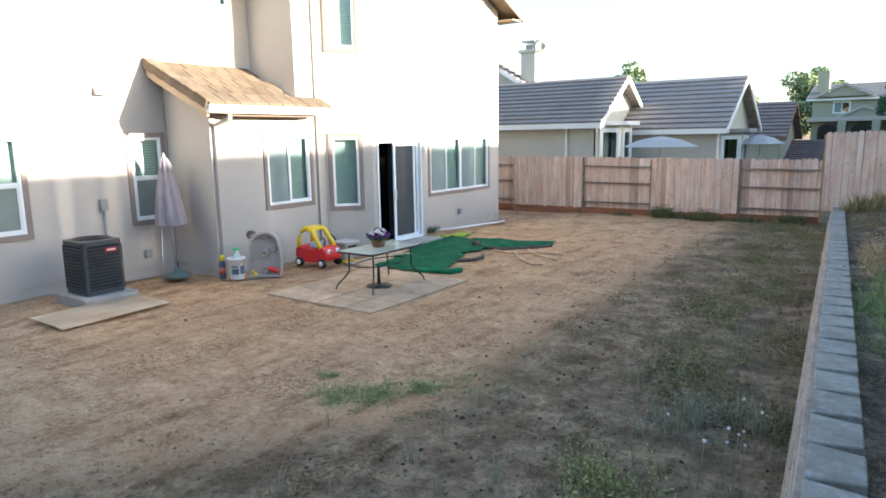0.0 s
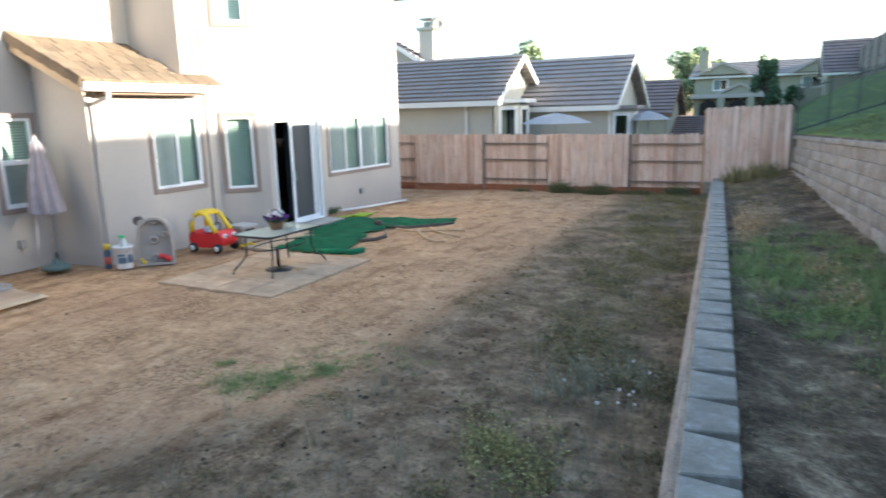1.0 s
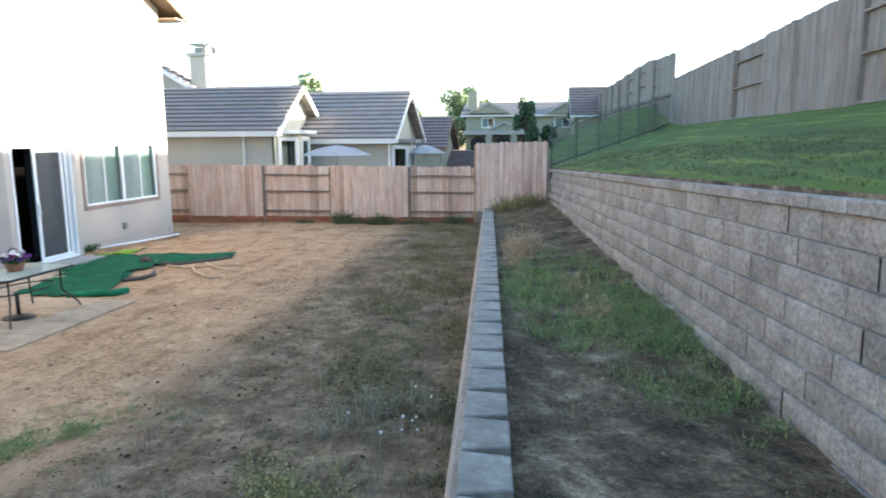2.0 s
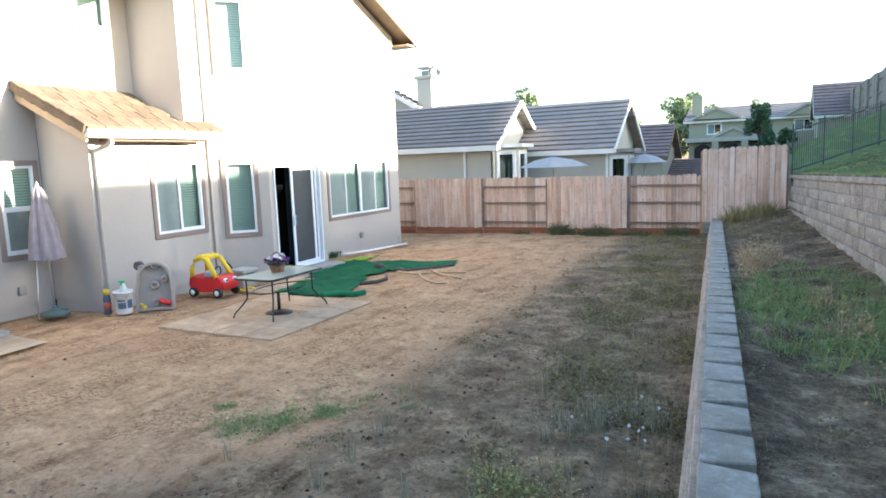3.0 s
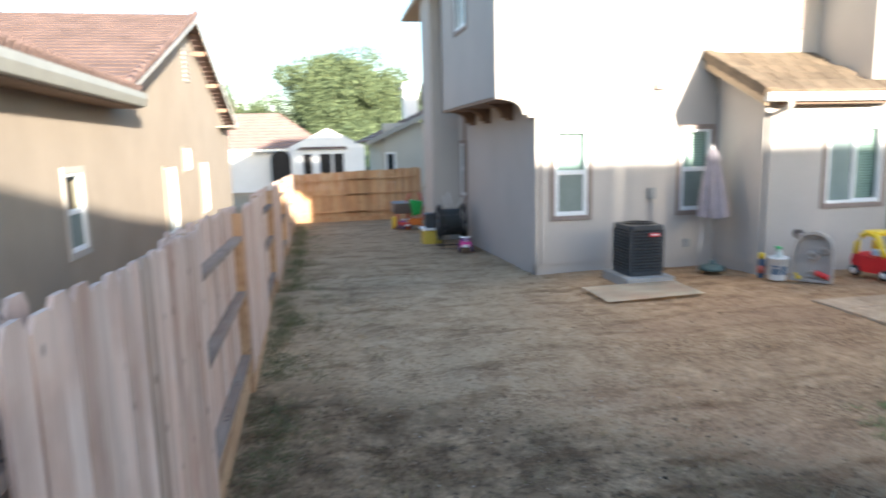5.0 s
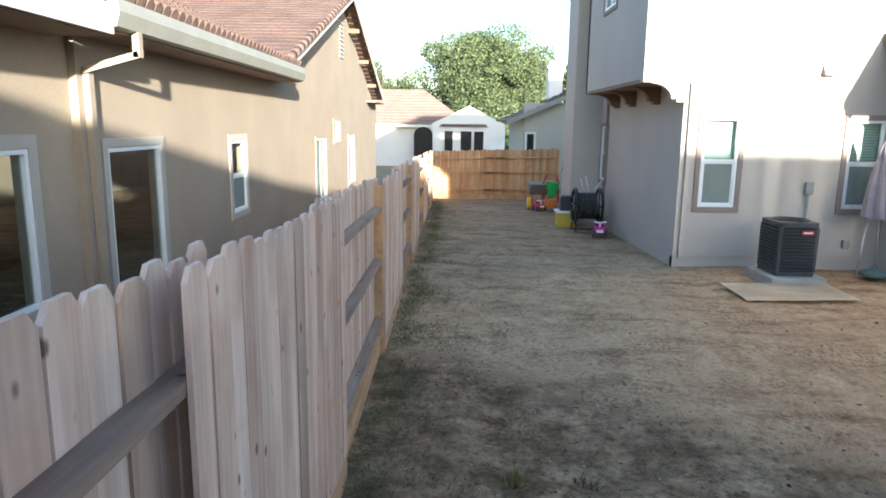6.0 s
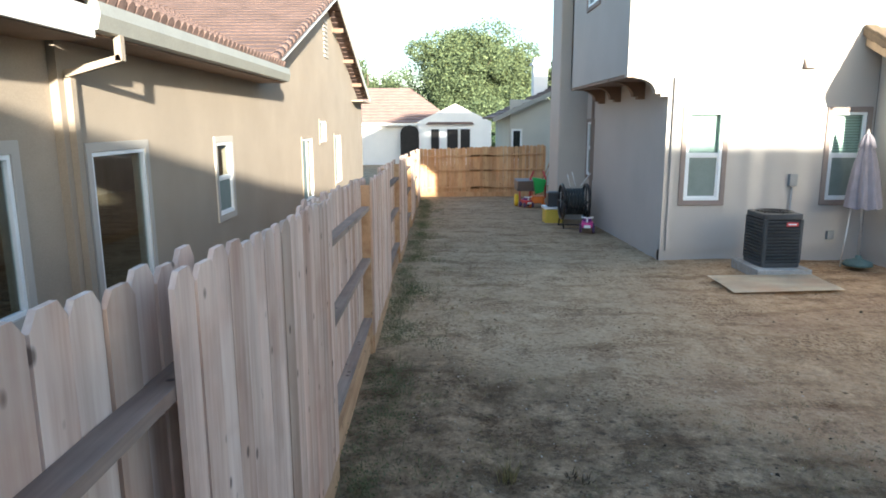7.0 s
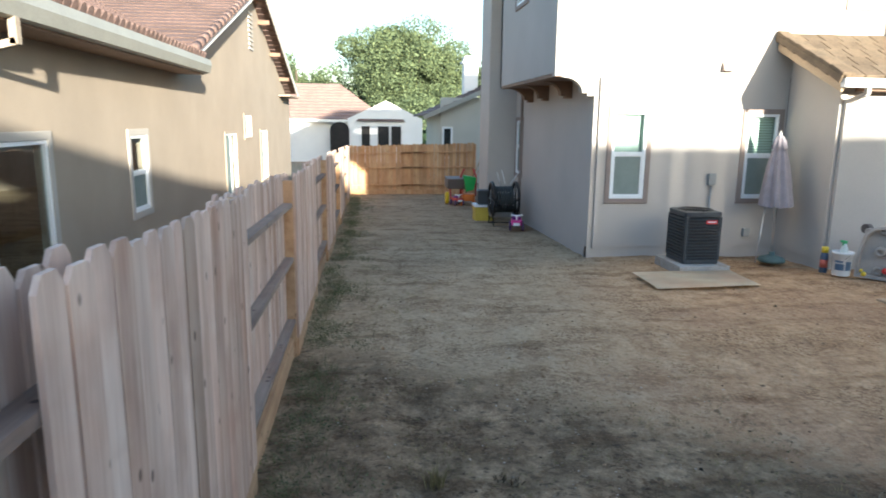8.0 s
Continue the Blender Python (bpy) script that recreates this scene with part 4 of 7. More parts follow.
# ---- neighbouring houses
def tile_rows(bm, a, b, c, d_, rows, lap=0.08):
    """Stepped courses of tile over the slope a-b (eave) to d-c (ridge)."""
    a, b, c, d_ = (Vector(p) for p in (a, b, c, d_))
    for r in range(rows):
        p, q = r / rows, (r + 1) / rows
        e0, e1, f1, f0 = a.lerp(d_, p), b.lerp(c, p), b.lerp(c, q), a.lerp(d_, q)
        up = Vector((0, 0, lap))
        tuck0, tuck1 = (f0 - e0).normalized() * lap * 0.9, (f1 - e1).normalized() * lap * 0.9
        v = [bm.verts.new(x) for x in (e0 + up, e1 + up, f1 + up * 0.2, f0 + up * 0.2, e0 - up * 0.5 + tuck0, e1 - up * 0.5 + tuck1, f1 - up, f0 - up)]
        for f in ((0, 1, 2, 3), (7, 6, 5, 4), (0, 4, 5, 1), (1, 5, 6, 2), (2, 6, 7, 3), (3, 7, 4, 0)):
            bm.faces.new([v[i] for i in f])


side = thing("neighbour_house", (-16, -8, 0), "tan stucco neighbour house with red tile roof and white windows", "house")
NW0, NW1 = (-34, -3.9), (-7.05, -3.9)


def nu(x):
    return x + 34


nholes = [(nu(-8.88), nu(-7.52), -0.1, 2.04), (nu(-12.53), nu(-11.72), 0.74, 2.02), (nu(-20.5), nu(-19.0), 0.1, 1.9), (nu(-23.1), nu(-21.9), 1.72, 2.42), (nu(-26.4), nu(-24.9), 0.1, 1.9)]
wall_mesh("rear_wall", (NW1[0], NW1[1]), (NW0[0], NW0[1]), -0.9, 3.32, [(26.95 - h[1], 26.95 - h[0], h[2], h[3]) for h in nholes], M["tan"], side)
for (u0, u1, z0, z1), st in zip(nholes, ("fixed", "hung", "slide", "slide", "slide")):
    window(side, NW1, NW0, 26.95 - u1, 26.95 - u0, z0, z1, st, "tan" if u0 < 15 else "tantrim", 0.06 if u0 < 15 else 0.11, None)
LW0, LW1 = (1.0, -3.99), (-7.06, -3.99)
wall_mesh("rear_wall", LW0, LW1, -0.9, 3.32, [(5.2, 7.26, 0.56, 2.08)], M["tan"], side)
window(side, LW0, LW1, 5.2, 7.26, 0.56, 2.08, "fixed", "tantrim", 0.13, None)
for nm, a, b in (("end_wall", (-34, -3.91), (-34, -14)), ("end_wall", (1, -14), (1, -4.0)), ("front_wall", (-34, -14), (1, -14))):
    wall_mesh(nm, a, b, -0.9, 3.32, [], M["tan"], side)
bm = B()
prism(bm, [(-32.85, -3.9, 3.32), (-14.65, -3.9, 3.32), (-23.65, -3.9, 6.45)], (0, -0.15, 0))
part("gable_wall", bm, M["tan"], side)
def barrel_roof(x0, x1, y0, y1, z0, z1, skew, rows, pitch=0.21):
    """Rows of S-shaped clay tiles from an eave at y0 up to a ridge at y1."""
    vs, fs = [], []
    n = int(abs(x1 - x0) / pitch * 6)
    for r in range(rows):
        for e in (0, 1):
            f = (r + e) / rows
            for i in range(n + 1):
                x = x0 + (x1 - x0) * i / n + skew * f * i / n
                w = 0.034 * (1 + math.sin(i / 6 * 2 * math.pi)) + (0.03 if e == 0 else 0.0) + 0.008 * noise.noise(Vector((x * 3, r * 1.7, 0)))
                vs.append((x, y0 + (y1 - y0) * f, z0 + (z1 - z0) * f + w))
    for k in range(rows * 2 - 1):
        for i in range(n):
            q = k * (n + 1) + i
            fs.append((q, q + 1, q + n + 2, q + n + 1))
    return vs, fs


for nm, args in (("roof", (-6.75, -14.7, -3.32, -9.3, 3.50, 6.3, -5.4, 20)), ("roof", (1.4, -6.74, -3.3, -9.3, 3.45, 6.28, 0, 20))):
    ob = new(nm, raw_mesh(nm, *barrel_roof(*args), M["redtile"]))
    WORLD_AT.setdefault(side.name, Vector(side.location))
    under(ob, side)
    tagged(ob, "red clay barrel tile roof", kind="stuff")
bm = B()
tile_rows(bm, (-14.15, -9.5, 3.58), (-14.15, -3.45, 3.58), (-23.65, -3.45, 6.68), (-23.65, -9.5, 6.68), 24, 0.03)
tile_rows(bm, (-33.65, -3.45, 3.5), (-33.65, -9.5, 3.5), (-23.65, -9.5, 6.68), (-23.65, -3.45, 6.68), 24, 0.03)
tile_rows(bm, (1.4, -14.5, 3.5), (-34.5, -14.5, 3.5), (-34.5, -9.3, 6.3), (1.4, -9.3, 6.3), 16, 0.03)
tagged(part("gable_roof", bm, M["redtile"], side, "red clay tile roof"), kind="stuff")
# round tile noses along the eave
bm = B()
tube(bm, [(0, 0, 0), (0, -0.4, 0.18)], 0.085, 8, True, 0.075)
nose = mesh_of("eave_tile", bm, M["redtile"])
for i in range(38):
    piece("eave_tile", nose, side, Matrix.Translation((-6.9 - i * 0.21, -3.30, 3.56)))
bm = B()
tube(bm, [(0, 0, 0), (-0.42, 0, 0.137)], 0.11, 8, True, 0.1)
rk = mesh_of("rake_tile", bm, M["redtile"])
for i in range(23):
    piece("rake_tile", rk, side, Matrix.Translation((-14.15 - i * 0.41, -3.42, 3.62 + i * 0.1345)))
bm = B()
beam(bm, (-14.05, -3.44, 3.46), (-23.65, -3.44, 6.58), 0.05, 0.2)
beam(bm, (-33.65, -3.44, 3.40), (-23.65, -3.44, 6.58), 0.05, 0.14)
part("rake_board", bm, M["whitepaint"], side)
for x, z in ((-25.35, 5.85), (-28.05, 5.0), (-30.65, 4.2)):
    bm = B()
    box(bm, x - 0.07, x + 0.07, -3.9, -3.5, z - 0.26, z - 0.12)
    part("roof_beam_end", bm, M["brown"], side)
for k in range(9):
    bm = B()
    box(bm, -24.0, -23.3, -3.9, -3.86, 4.55 + k * 0.14, 4.64 + k * 0.14)
    part("vent_slat", bm, M["tantrim"], side)
# eave: soffit, gutter, downspout
bm = B()
box(bm, -14.8, -6.72, -3.9, -3.35, 3.20, 3.24)
box(bm, -6.72, 1.4, -3.98, -3.33, 3.15, 3.19)
part("soffit", bm, M["brown"], side)
bm = B()
prism(bm, [(-6.68, -3.36, 3.22), (-6.68, -3.26, 3.24), (-6.68, -3.22, 3.38), (-6.68, -3.24, 3.50), (-6.68, -3.36, 3.50)], (-8.17, 0, 0))
part("gutter", bm, M["gutter"], side)
bm = B()
box(bm, -6.66, 1.4, -3.33, -3.28, 3.16, 3.44)
part("fascia", bm, M["whitepaint"], side)
bm = B()
beam(bm, (-7.15, -3.29, 3.24), (-7.15, -3.29, 2.99), 0.09, 0.07, (0, 1, 0))
beam(bm, (-7.15, -3.27, 3.02), (-7.15, -3.86, 2.86), 0.09, 0.07)
beam(bm, (-7.2, -3.86, 2.9), (-7.2, -3.86, -0.3), 0.10, 0.07, (0, 1, 0))
part("downspout", bm, M["tan"], side)
bm = B()
box(bm, -33.9, -30.2, -3.95, -3.4, 3.28, 3.34)
part("eave_return", bm, M["tan"], side)


def gable_house(name, label, x0, x1, y0, y1, z0, ze, zr, mat, roof, holes, over=0.45, ridge="x", rows=11, trim="tantrim", board="whitepaint", hip=0.0):
    """A house with a gabled roof; ridge along x or y; holes in its front (low y) wall."""
    h = thing(name, ((x0 + x1) / 2, (y0 + y1) / 2, z0), label, "house")
    wall_mesh("front_wall", (x0, y0), (x1, y0), z0, ze, [(a - x0, b - x0, c, e) for a, b, c, e in holes], M[mat], h)
    for a, b, c, e in holes:
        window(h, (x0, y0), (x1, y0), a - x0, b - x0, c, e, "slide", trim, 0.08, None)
    wall_mesh("end_wall", (x1, y0 + 0.002), (x1, y1), z0, ze, [], M[mat], h)
    wall_mesh("back_wall", (x1, y1), (x0, y1), z0, ze, [], M[mat], h)
    wall_mesh("end_wall", (x0, y1), (x0, y0 + 0.002), z0, ze, [], M[mat], h)
    xm, ym = (x0 + x1) / 2, (y0 + y1) / 2
    for q in () if hip else (x0, x1) if ridge == "x" else (y0, y1):
        bm = B()
        s = -0.15 if q in (x1, y1) else 0.15
        if ridge == "x":
            prism(bm, [(q, y0, ze), (q, y1, ze), (q, ym, zr - 0.1)], (s, 0, 0))
        else:
            prism(bm, [(x0, q, ze), (x1, q, ze), (xm, q, zr - 0.1)], (0, s, 0))
        part("gable_wall", bm, M[mat], h)
    bm = B()

    def fascia(a, b, hgt):
        bf = B()
        beam(bf, a, b, 0.06, hgt)
        part("fascia", bf, M[board], h)

    k = over * (zr - ze) / ((y1 - y0 if ridge == "x" else x1 - x0) / 2)
    if ridge == "x":
        for ya in (y0 - over, y1 + over):
            tile_rows(bm, (x0 - over, ya, ze - k + 0.1), (x1 + over, ya, ze - k + 0.1), (x1 + over, ym, zr), (x0 - over, ym, zr), rows)
            for q in (x0 - over, x1 + over):
                fascia((q, ya, ze - k), (q, ym, zr - 0.1), 0.18)
            fascia((x0 - over, ya, ze - k), (x1 + over, ya, ze - k), 0.2)
        bs = B()
        box(bs, x0 - over, x1 + over, y0 - over, y0, ze - k - 0.06, ze - k - 0.02)
        part("soffit", bs, M["whitepaint"], h)
    else:
        for xa in (x0 - over, x1 + over):
            tile_rows(bm, (xa, y0 - over, ze - k + 0.1), (xa, y1 + over, ze - k + 0.1), (xm, y1 + over - hip, zr), (xm, y0 - over + hip, zr), rows)
            if not hip:
                fascia((xa, y0 - over, ze - k), (xm, y0 - over, zr - 0.1), 0.18)
            fascia((xa, y0 - over, ze - k), (xa, y1 + over, ze - k), 0.2)
    for ya, yb in ((y0 - over, y0 - over + hip), (y1 + over, y1 + over - hip)) if hip else ():
        tile_rows(bm, (x0 - over, ya, ze - k + 0.1), (x1 + over, ya, ze - k + 0.1), (xm + 0.05, yb, zr), (xm - 0.05, yb, zr), rows)
    tagged(part("roof", bm, M[roof], h, "stepped tile roof"), kind="stuff")
    return h


back1 = gable_house("neighbour_house", "single-storey grey stucco house with brown tile roof behind the fence", -22, -10.1, 24.4, 29.2, -0.6, 3.05, 4.7, "greystucco", "greytile", [])
gable_house("neighbour_house", "grey stucco house with brown tile roof behind the fence", -21.0, -15.3, 29.6, 36, -0.6, 4.55, 6.35, "greystucco", "greytile", [], ridge="y")
back2 = gable_house("neighbour_house", "low grey house with brown tile roof and patio umbrella", -15.2, -6.32, 27.4, 33.4, -0.6, 2.75, 4.7, "greystucco", "greytile", [])
for h, x, y, z0, z1 in ((back1, -10.1, 24.4, -0.5, 2.75), (back2, -6.32, 27.4, -0.5, 2.4)):
    # glazed corner bay at the house end
    p, q, r, e = (x, y + 0.3), (x + 0.75, y + 1.0), (x + 0.75, y + 2.1), (x, y + 2.8)
    for a, b, u0, u1 in ((p, q, 0.2, 0.85), (q, r, 0.2, 0.9)):
        wall_mesh("bay_wall", a, b, z0, z1, [(u0, u1, z1 - 1.4, z1 - 0.22)], M["greystucco"], h, 0.1)
        window(h, a, b, u0, u1, z1 - 1.4, z1 - 0.22, "fixed", "whitepaint", 0.1, None)
    wall_mesh("bay_wall", r, e, z0, z1, [], M["greystucco"], h, 0.1)
    bm = B()
    prism(bm, [(x - 0.1, y + 0.05, z1), (x + 1.0, y + 0.85, z1), (x + 1.0, y + 2.25, z1), (x - 0.1, y + 3.05, z1)], (0, 0, 0.14))
    part("bay_roof", bm, M["whitepaint"] if h is back1 else M["greytile"], h)
bm = B()
beam(bm, (-11.2, 24.32, -0.3), (-11.2, 24.32, 2.8), 0.08, 0.07, (0, 1, 0))
part("downspout", bm, M["whitepaint"], back1)
bm = B()
beam(bm, (-6.25, 27.32, -0.3), (-6.25, 27.32, 2.5), 0.08, 0.07, (0, 1, 0))
part("downspout", bm, M["whitepaint"], back2)
# chimney with a dish
chim = thing("chimney", (-15.6, 30, 5), "pale chimney stack with metal cap and satellite dish", "chimney")
bm = B()
box(bm, -16.1, -15.3, 29.6, 30.3, 4.6, 6.35)
box(bm, -16.2, -15.2, 29.5, 30.4, 6.35, 6.5)
soften(bm, 0.02, 1)
part("shaft", bm, M["greystucco"], chim)
bm = B()
box(bm, -15.9, -15.5, 29.75, 30.15, 6.5, 6.75)
box(bm, -16.05, -15.35, 29.6, 30.3, 6.85, 6.92)
part("cap", bm, M["gutter"], chim)
bm = B()
tube(bm, [(-15.2, 29.9, 5.6), (-15.2, 29.9, 6.7)], 0.03)
part("mast", bm, M["gutter"], chim)
bm = B()
lathe(bm, [(0.02, 0), (0.2, 0.03), (0.33, 0.1), (0.34, 0.11), (0.2, 0.05), (0.02, 0.02)], 0, 0, 18)
bmesh.ops.transform(bm, matrix=Matrix.Translation((-15.15, 29.8, 6.6)) @ Matrix.Rotation(radians(65), 4, "X") @ Matrix.Rotation(0.5, 4, "Y"), verts=bm.verts[:])
part("dish", bm, M["gutter"], chim)

# two-storey olive house up the street, and roofs before it
far1 = gable_house("street_house", "two-storey olive stucco house with gables far up the street", -8.4, 3.4, 74, 84, -1, 5.4, 6.95, "olive", "greytile",
                   [(-6.6, -5.3, 4.0, 5.0), (-2.6, -1.6, 4.1, 5.0), (1.3, 2.9, 4.0, 5.0)], 0.5, rows=8, trim="whitepaint")
for x0, x1, zr, ze in ((-7.9, -3.6, 6.5, 5.5), (-5.9, -2.3, 4.4, 3.6), (0.6, 4.2, 6.4, 5.4)):
    bm = B()
    prism(bm, [(x0, 73.2, ze), (x1, 73.2, ze), ((x0 + x1) / 2, 73.2, zr)], (0, 0.8, 0))
    part("front_gable", bm, M["olive"], far1)
    bm = B()
    beam(bm, (x0 - 0.3, 73.1, ze), ((x0 + x1) / 2, 73.1, zr + 0.15), 0.3, 0.2)
    beam(bm, (x1 + 0.3, 73.1, ze), ((x0 + x1) / 2, 73.1, zr + 0.15), 0.3, 0.2)
    part("gable_trim", bm, M["tantrim"], far1)
# flat near-black plates: the shade inside the porch arches is put into colour
for x in (-6.9, -4.2, -1.4):
    bm = B()
    pts = [(x - 0.8, 72.6, -1), (x - 0.8, 72.6, 2.4)] + [(x - 0.8 * math.cos(a * math.pi / 8), 72.6, 2.4 + 0.6 * math.sin(a * math.pi / 8)) for a in range(1, 8)] + [(x + 0.8, 72.6, 2.4), (x + 0.8, 72.6, -1)]
    prism(bm, pts, (0, 0.1, 0))
    part("porch_arch", bm, M["dark"], far1)
    bm = B()
    box(bm, x + 0.85, x + 1.5, 72.4, 73.0, -1, 3.3)
    part("porch_pier", bm, M["olive"], far1)
bm = B()
box(bm, -8.6, 0.3, 72.6, 74, 3.2, 3.6)
part("porch_roof", bm, M["tantrim"], far1)
bm = B()
box(bm, -8.2, -7.2, 75, 76, 6, 8.0)
part("chimney", bm, M["olive"], far1)
gable_house("street_house", "brown roofed house down the street", -12.2, -6.6, 44, 50, -1, 2.2, 4.2, "olive", "redbrown", [], 0.4, "x", 10, board="brown")
gable_house("street_house", "dark roofed house down the street", -7.2, -4.4, 46, 52, -1, 0.6, 1.8, "olive", "redbrown", [], 0.4, "x", 10, board="brown")
gable_house("hill_house", "grey house with red tile roof above the hill fence", 2.9, 10.5, 64, 72, 1, 5.0, 7.7, "olive", "redbrown", [], 0.4, "x", 10)

# white house, low house and chimney beyond the side yard
white = gable_house("street_house", "white stucco house with tiled roof across the street", -60, -51, -9.5, 0.8, -1.5, 2.5, 5.1, "whitestucco", "pinktile", [], 0.5, "y", 12, hip=3.7)
bm = B()
prism(bm, [(-50.2, -1.6, -1.5), (-50.2, 3.9, -1.5), (-50.2, 3.9, 2.4), (-50.2, 1.2, 3.7), (-50.2, -1.6, 2.4)], (-5.0, 0, 0))
part("front_gable", bm, M["whitestucco"], white)
for y0, y1 in ((-0.6, 0.0), (0.6, 1.4), (1.6, 2.3)):
    bm = B()
    box(bm, -50.2, -50.1, y0, y1, 0.4, 1.85)
    part("window", bm, M["dark"], white, "dark window in the white front")
# near-black plate painted as the shaded entry opening
bm = B()
pts = [(-50.1, -2.9, -1.5), (-50.1, -2.9, 1.6)] + [(-50.1, -2.2 - 0.7 * math.cos(a * math.pi / 6), 1.6 + 0.55 * math.sin(a * math.pi / 6)) for a in range(1, 6)] + [(-50.1, -1.5, 1.6), (-50.1, -1.5, -1.5)]
prism(bm, pts, (-0.2, 0, 0))
part("entry_arch", bm, M["dark"], white)
bm = B()
prism(bm, [(-50.0, -1.0, 2.2), (-50.0, 2.6, 2.2), (-50.6, 2.2, 2.75), (-50.6, -0.4, 2.75)], (-0.3, 0, 0.05))
part("bay_roof", bm, M["redtile"], white)
grey = thing("street_house", (-34, 5.5, 0), "grey stucco house end with dark tile roof", "house")
wall_mesh("end_wall", (-32, 3.35), (-32, 9), -1, 3.4, [(0.12, 0.55, 0.6, 2.0)], M["greystucco"], grey)
window(grey, (-32, 3.35), (-32, 9), 0.12, 0.55, 0.6, 2.0, "fixed", "whitepaint", 0.05, None)
wall_mesh("side_wall", (-40, 3.35), (-32.01, 3.35), -1, 2.7, [], M["greystucco"], grey)
bm = B()
tile_rows(bm, (-31.6, 2.6, 2.55), (-41, 2.6, 2.55), (-41, 7, 4.5), (-31.6, 7, 4.5), 10)
tagged(part("roof", bm, M["redbrown"], grey, "dark tile roof"), kind="stuff")
bm = B()
beam(bm, (-31.5, 2.5, 2.45), (-31.5, 7, 4.45), 0.06, 0.2)
part("rake_board", bm, M["gutter"], grey)
bm = B()
box(bm, -40.5, -39.5, 5.5, 6.3, 3, 6.0)
box(bm, -40.6, -39.4, 5.4, 6.4, 5.6, 5.75)
part("chimney", bm, M["whitestucco"], grey)


# ---- air conditioner on its pad
def rounded(bm, x0, x1, y0, y1, z0, z1, r=0.05, seg=3):
    """A box with rounded upright edges."""
    pts = []
    for cx, cy, a0 in ((x1 - r, y1 - r, 0), (x0 + r, y1 - r, 90), (x0 + r, y0 + r, 180), (x1 - r, y0 + r, 270)):
        pts += [(cx + r * math.cos(radians(a0 + 90 * k / seg)), cy + r * math.sin(radians(a0 + 90 * k / seg)), z0) for k in range(seg + 1)]
    prism(bm, pts, (0, 0, z1 - z0))


ac = thing("air_conditioner", (-10.55, 5.38, 0.1), "dark grey louvred air conditioner beside the wall", "air conditioner")
ax0, ax1, ay0, ay1 = -10.86, -10.19, 5.02, 5.64
M["acmetal"] = plain("dark_grey_metal", (0.055, 0.06, 0.065), 0.45, 0.2, 0.15)
M["acinner"] = plain("coil_black", (0.02, 0.02, 0.02), 0.8)
bm = B()
rounded(bm, ax0 + 0.02, ax1 - 0.02, ay0 + 0.02, ay1 - 0.02, 0.1, 0.9)
part("body", bm, M["acinner"], ac)
for z0, z1 in ((0.10, 0.17), (0.86, 0.94)):
    bm = B()
    rounded(bm, ax0, ax1, ay0, ay1, z0, z1, 0.07, 4)
    soften(bm, 0.008, 1)
    part("base_pan" if z0 < 0.5 else "top_cover", bm, M["acmetal"], ac)
for x, y in ((ax0, ay0), (ax0, ay1 - 0.07), (ax1 - 0.07, ay0), (ax1 - 0.07, ay1 - 0.07)):
    bm = B()
    rounded(bm, x, x + 0.07, y, y + 0.07, 0.171, 0.859, 0.025, 2)
    part("corner_post", bm, M["acmetal"], ac)
for k in range(13):
    z = 0.20 + k * 0.0515
    for s_ in range(4):
        bm = B()
        if s_ < 2:
            x = ax1 - 0.012 if s_ == 0 else ax0 + 0.012
            beam(bm, (x, ay0 + 0.06, z), (x, ay1 - 0.06, z), 0.028, 0.03, (0.5 if s_ == 0 else -0.5, 0, 1))
        else:
            y = ay1 - 0.012 if s_ == 2 else ay0 + 0.012
            beam(bm, (ax0 + 0.06, y, z), (ax1 - 0.06, y, z), 0.028, 0.03, (0, 0.5 if s_ == 2 else -0.5, 1))
        part("louvre", bm, M["acmetal"], ac)
for r in (0.06, 0.115, 0.17, 0.225, 0.275):
    bm = B()
    tube(bm, [(-10.525 + r * math.cos(a * math.pi / 12), 5.33 + r * math.sin(a * math.pi / 12), 0.955) for a in range(25)], 0.005, 5)
    part("guard_ring", bm, M["black"], ac)
for a in range(6):
    bm = B()
    tube(bm, [(-10.525, 5.33, 0.955), (-10.525 + 0.28 * math.cos(a * math.pi / 3), 5.33 + 0.28 * math.sin(a * math.pi / 3), 0.945)], 0.005, 5)
    part("guard_spoke", bm, M["black"], ac)
bm = B()
box(bm, ax1 + 0.004, ax1 + 0.012, 5.36, 5.54, 0.755, 0.815)
badge = part("badge", bm, plain("red_badge", (0.55, 0.05, 0.05), 0.4), ac, "red name badge")
bm = B()
box(bm, ax1 + 0.0125, ax1 + 0.0145, 5.385, 5.515, 0.777, 0.797)
part("badge_lettering", bm, M["vinyl"], badge)
bm = B()
box(bm, -10.98, -10.04, 4.90, 5.75, -0.06, 0.098)
soften(bm, 0.012, 2)
whole("equipment_pad", bm, M["concrete"], "grey concrete pad under the air conditioner", "pad")
# plywood sheet lying on the dirt
bm = B()
g = [[None] * 7 for _ in range(5)]
for i in range(5):
    for j in range(7):
        p = Vector((-10.0, 4.1, 0)).lerp(Vector((-9.0, 4.08, 0)), i / 4).lerp(Vector((-10.07, 5.76, 0)).lerp(Vector((-9.12, 5.72, 0)), i / 4), j / 6)
        g[i][j] = bm.verts.new((p.x, p.y, 0.026 + 0.014 * math.sin(j * 0.9) * math.sin(i * 0.8) - 0.012 * (i == 4)))
for i in range(4):
    for j in range(6):
        bm.faces.new((g[i][j], g[i + 1][j], g[i + 1][j + 1], g[i][j + 1]))
bmesh.ops.solidify(bm, geom=bm.faces[:], thickness=0.022)
